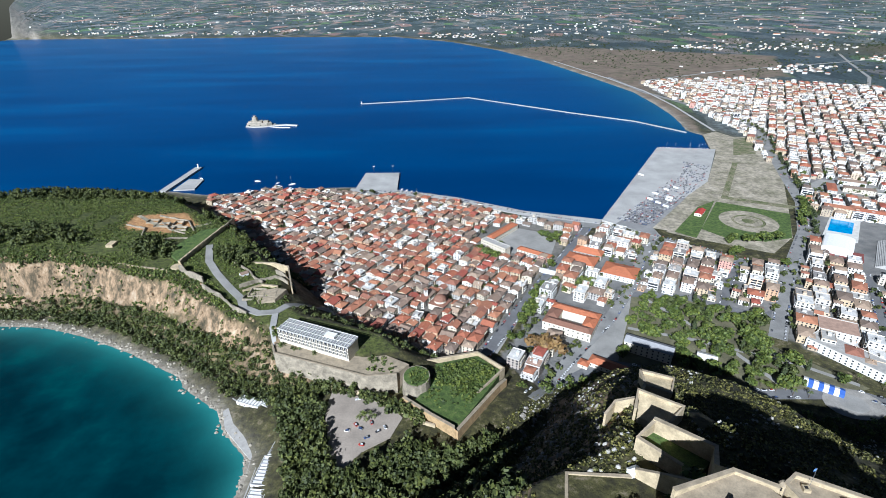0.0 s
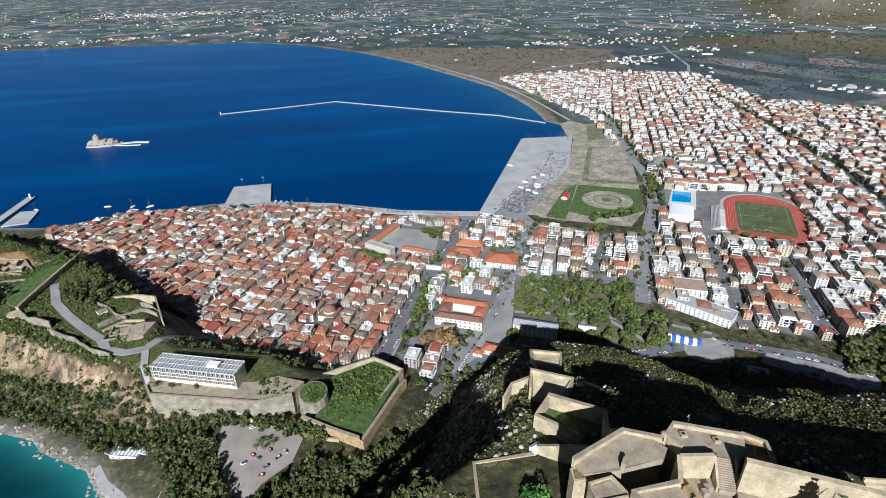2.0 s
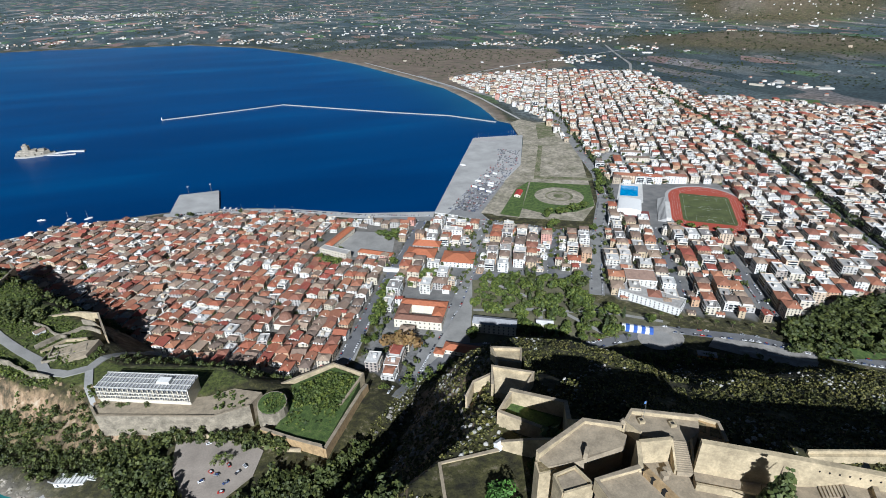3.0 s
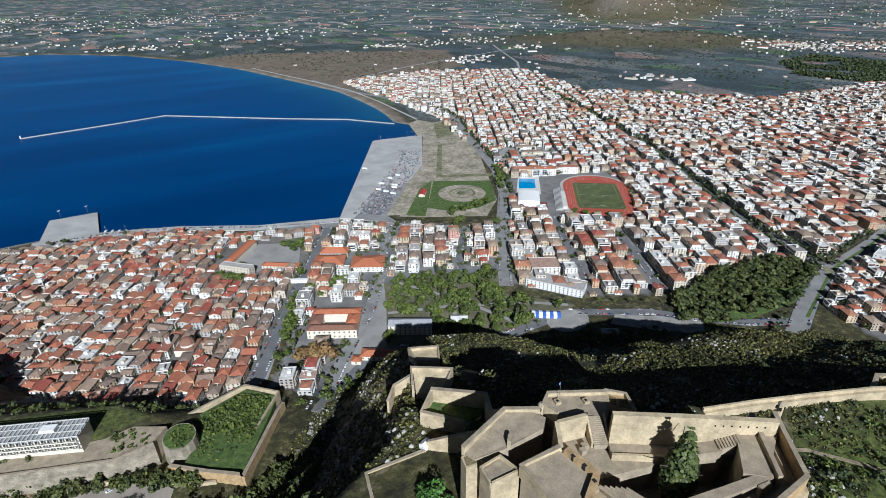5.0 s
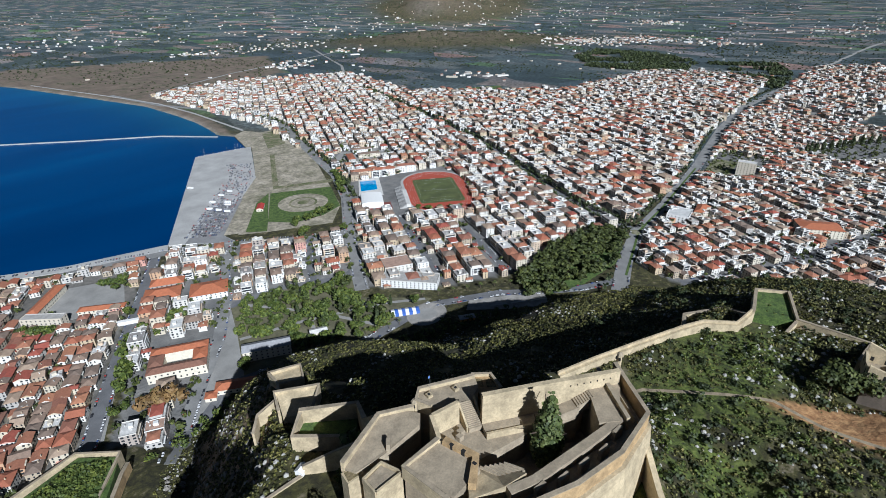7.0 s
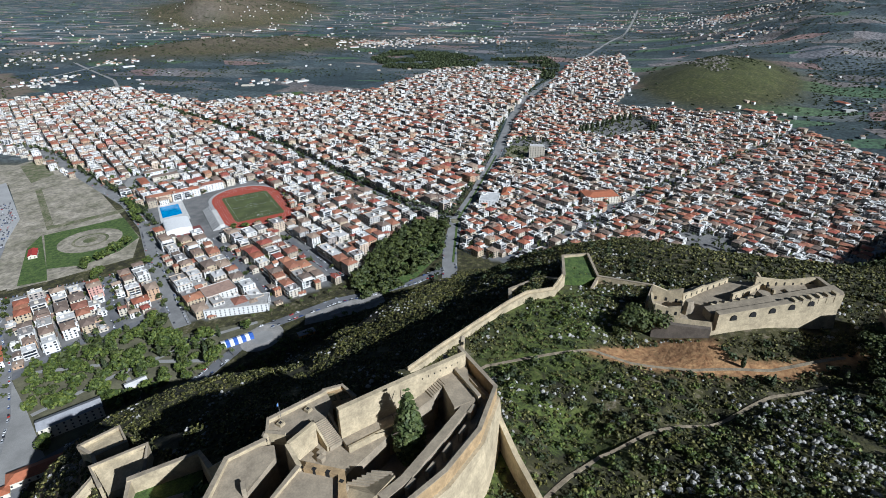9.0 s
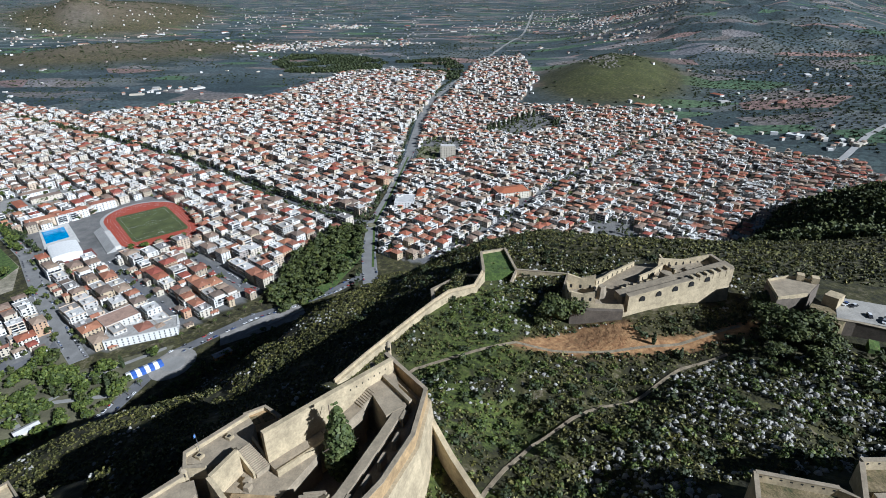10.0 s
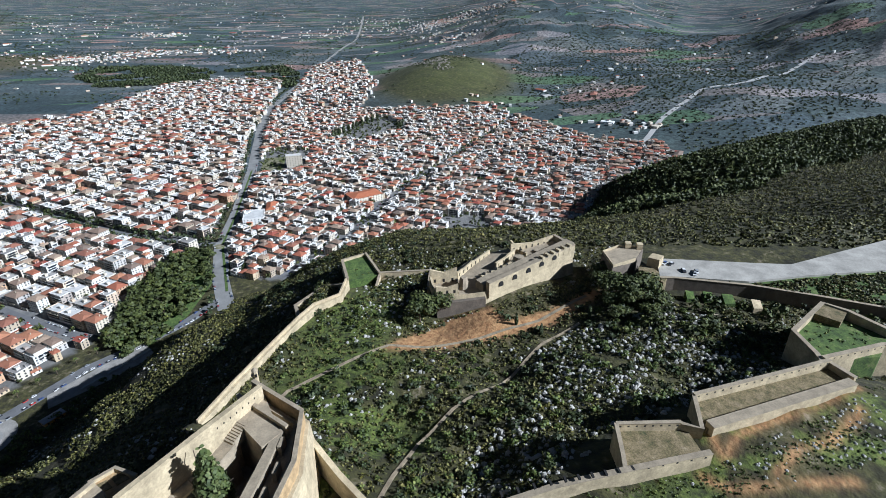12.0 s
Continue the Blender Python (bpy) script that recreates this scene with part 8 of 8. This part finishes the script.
ok = within(sx, sy, COAST) & (gap_to(sx, sy, COAST, True) > 25) & ~within(sx, sy, ROAD_TOWN)
sz = land(sx, sy)
for x, y, z, k, good in zip(sx, sy, sz, shrunk, ok):
    if good:
        cottage(float(x), float(y), float(z), 9.0 * float(k))
far_village = thing("far_villages", 0, 0, 0, "white farmhouses and villages scattered over the plain", "houses", kind="stuff")
part("wall", hamlet["wall"], WHITE_STUCCO, far_village)["kind"] = "stuff"
part("roof", hamlet["roof"], TILE, far_village)["kind"] = "stuff"
for name, line, w in (("country_road", [(700, 1900), (1100, 2100), (1900, 2350)], 9), ("country_road", [(1950, 335), (2600, 300), (3400, 250), (4300, 150)], 14), ("hill_road", [(1120, -560), (1280, -680), (1469, -883), (1541, -1083), (1745, -1362), (1880, -1560), (1724, -1669)], 12),
                      ("country_road", [(1205, 1422), (1290, 1620), (1500, 1900), (1800, 2500)], 11), ("shore_track", [(640, 1220), (655, 1500), (650, 1720), (600, 1980), (500, 2440)], 6)):
    draped(name, line, w, CONCRETE if name != "country_road" else PAVING, 0.8, "pale country road across the plain")

# ---------------------------------------------------------------- parked cars and boats
PAINT = plain("car_paint", (0.5, 0.5, 0.5), 0.3, 0.05, 0.5, 3.0, bump=0, tones=[(0.0, (0.6, 0.6, 0.6)), (0.28, (0.03, 0.03, 0.035)), (0.48, (0.25, 0.26, 0.27)), (0.64, (0.7, 0.7, 0.7)), (0.8, (0.05, 0.08, 0.2)), (0.9, (0.4, 0.03, 0.02))])
TYRE = plain("tyre", (0.02, 0.02, 0.02), 0.9, 0.2, 2.0, 8.0, bump=0)


def side_profile(points, half, inset=0.0):
    """A body from its side outline (y, z), the upper points drawn in."""
    n = len(points)
    top = max(p[1] for p in points)
    vs = []
    for s in (-1, 1):
        vs += [(s * (half - (inset if z > top * 0.7 else 0)), y, z) for y, z in points]
    return Bag().add(vs, [(i, n + i, n + (i + 1) % n, (i + 1) % n) for i in range(n)] + [tuple(range(n)), tuple(range(2 * n - 1, n - 1, -1))])


CAR_BODY = side_profile([(-2.1, 0.3), (2.1, 0.3), (2.15, 0.7), (1.2, 0.9), (-1.9, 0.95), (-2.15, 0.75)], 0.85).mesh("body", PAINT)
CAR_GLASS = side_profile([(1.15, 0.9), (0.5, 1.4), (-1.3, 1.4), (-1.85, 0.93)], 0.8, 0.12).mesh("glass", GLASS_DARK)
CAR_ROOF = side_profile([(0.55, 1.39), (0.45, 1.46), (-1.25, 1.46), (-1.35, 1.39)], 0.7, 0.05).mesh("roof", PAINT)
WHEEL = Bag().prism([(0.32 * math.cos(a), 0.32 * math.sin(a)) for a in np.arange(0, 6.2, 0.785)], -0.1, 0.1).mesh("tyre", TYRE)


def car(x, y, z, turn, group, wheels=False):
    e = thing("car", x, y, z, "parked car with dark windows beside the kerb", "car", group, turn)
    for name, me in (("body", CAR_BODY), ("glass", CAR_GLASS), ("roof", CAR_ROOF)):
        new(name, me).parent = e
    if wheels:
        for sx in (-0.8, 0.8):
            for sy in (-1.3, 1.3):
                w = new("tyre", WHEEL)
                w.parent = e
                w.matrix_basis = pose(sx, sy, 0.32, 0, 90, 0)


for x, y, turn in ((238, -143, 80), (236, -149, 70), (246, -140, 30), (234, -147, 60), (247, -137, 40)):
    car(x, y, 184.3, turn, "cars at the gate", True)
for x, y, turn in ((-70, 303, 40), (-66, 299, 60), (-58, 305, 20), (-76, 297, 100), (-52, 296, 120), (-60, 290, 110), (-72, 331, 100), (-63, 283, 80), (-47, 300, 30)):
    car(x, y, 18.8, turn, "cars in the dirt lot", True)
rows = [("court_street", 5.2, 0.75), ("court_street", -5.2, 0.75), ("harbour_street", 5.6, 0.8), ("harbour_street", -5.6, 0.7), ("second_street", 4.4, 0.7), ("second_street", -4.4, 0.7), ("third_street", 4.4, 0.7), ("third_street", -4.4, 0.6),
        ("fourth_street", 4.4, 0.7), ("fourth_street", -4.4, 0.6), ("ring_road", -4.6, 0.8), ("ring_road", 4.6, 0.3)]
for road, side, full in rows:
    line = offset(ROADS[road][1], side)
    pts = stepped(line, 6.2)
    for (ax, ay), (bx, by) in zip(pts, pts[1:]):
        if rng.random() < full * 0.8:
            car((ax + bx) / 2, (ay + by) / 2, ground_at((ax + bx) / 2, (ay + by) / 2) + 0.15, math.degrees(math.atan2(by - ay, bx - ax)) - 90 + (180 if rng.random() < 0.5 else 0), "cars along the streets")
lotcars = Bag()
body = Bag().box(-0.85, -2.1, 0.2, 0.85, 2.1, 0.9)
cabin_box = Bag().prism([(-0.8, -1.7), (0.8, -1.7), (0.8, 1.0), (-0.8, 1.0)], 0.9, 1.45, 0.25)


def quick_car(x, y, z, turn):
    for b in (body, cabin_box):
        p = b.placed(pose(x, y, z, 0, 0, turn))
        lotcars.add(p.v, p.f)


LOT = [(300, 694), (405, 815), (470, 884), (560, 1060), (520, 1068), (428, 915), (345, 815), (262, 722)]
for u in range(46):
    for v in range(-16, 30):
        x, y = 255 + u * 8.2 * 0.62 + v * 2.8 * 0.80, 690 + u * 8.2 * 0.785 - v * 2.8 * 0.60
        if rng.random() < (0.75 if u < 22 else 0.4) and within(np.array([x]), np.array([y]), LOT)[0]:
            quick_car(x, y, TOWN_Z + 0.5, -38 + rng.choice((0, 180)))
for (ax, ay), (bx, by) in zip(stepped(offset(ROADS["promenade"][1], 9), 3.4), stepped(offset(ROADS["promenade"][1], 9), 3.4)[1:]):
    if rng.random() < 0.7:
        quick_car((ax + bx) / 2, (ay + by) / 2, TOWN_Z + 0.35, math.degrees(math.atan2(by - ay, bx - ax)))
for road, side in (("avenue", 8), ("avenue", -8), ("station_road", 6), ("station_road", -6), ("poplar_street", 5), ("east_street", 4)):
    line = stepped(offset(ROADS[road][1], side), 7)
    for (ax, ay), (bx, by) in zip(line, line[1:]):
        if rng.random() < 0.5 and math.hypot(ax, ay) < 1100:
            quick_car((ax + bx) / 2, (ay + by) / 2, TOWN_Z + 0.2, math.degrees(math.atan2(by - ay, bx - ax)) - 90)
LOT_PAINT = plain("parked_paint", (0.2, 0.2, 0.2), 0.4, 0.05, 0.5, 3.0, bump=0, tones=[(0.0, (0.30, 0.30, 0.31)), (0.2, (0.03, 0.03, 0.035)), (0.48, (0.12, 0.12, 0.13)), (0.66, (0.45, 0.45, 0.45)), (0.76, (0.04, 0.06, 0.12)), (0.92, (0.25, 0.03, 0.02))])
solid("parked_cars", lotcars, LOT_PAINT, "rows of parked cars on the quay and streets", "cars", kind="stuff")
for x, y, turn in ((364, 914, 30), (356, 820, 40), (351, 765, 40), (338, 796, 40), (399, 845, 30), (372, 800, 40), (366, 790, 40), (380, 838, 30), (345, 780, 40)):
    truck = thing("trailer", x, y, TOWN_Z + 0.4, "white box trailer parked on the quay", "trailer", "trailers on the quay", turn)
    part("box", Bag().box(-1.25, -4.5, 1.0, 1.25, 4.5, 3.7, True), WHITEWASH, truck)
    part("chassis", Bag().box(-1.1, -4.3, 0.35, 1.1, 4.3, 1.0, True), SHUTTER, truck)
    part("cab", Bag().box(-1.2, 4.7, 0.5, 1.2, 6.4, 2.9, True), PAINT, truck)


def boat(x, y, turn, size, mast, group):
    e = thing("sailing_boat" if mast else "motor_boat", x, y, 0.1, "small white boat moored at the quay", "boat", group, turn)
    s = size / 2
    hull = [(-0.14 * size, -s), (0.14 * size, -s), (0.17 * size, 0), (0.1 * size, s * 0.6), (0, s), (-0.1 * size, s * 0.6), (-0.17 * size, 0)]
    part("hull", Bag().prism(hull, -0.3, 1.1), WHITEWASH, e)
    part("cabin", Bag().prism([(-0.08 * size, -s * 0.4), (0.08 * size, -s * 0.4), (0.06 * size, s * 0.3), (-0.06 * size, s * 0.3)], 1.1, 1.9, 0.1), WHITEWASH, e)
    if mast:
        part("mast", Bag().prism([(0.07 * math.cos(a), 0.07 * math.sin(a)) for a in np.arange(0, 6.2, 1.05)], 1.1, 1.1 + size * 1.25), WHITEWASH, e)


for k in range(18):
    f = (k + 0.5) / 18
    boat(466 + 105 * f, 1099 - 18 * f, -10 + rng.gauss(0, 4), rng.uniform(8, 12), rng.random() < 0.6, "boats along the quay")
for k in range(14):
    boat(-70 + k * 8.5, 868 - k * 5.2 + 2, rng.gauss(-30, 6), rng.uniform(6, 10), k % 3 == 0, "boats by the waterfront")
for x, y, s, m in ((-340, 925, 11, False), (-272, 905, 12, True), (-300, 912, 10, True), (-452, 945, 7, False), (-450, 925, 7, False), (-446, 905, 6, False)):
    boat(x, y, rng.uniform(0, 360), s, m, "boats off the old town")
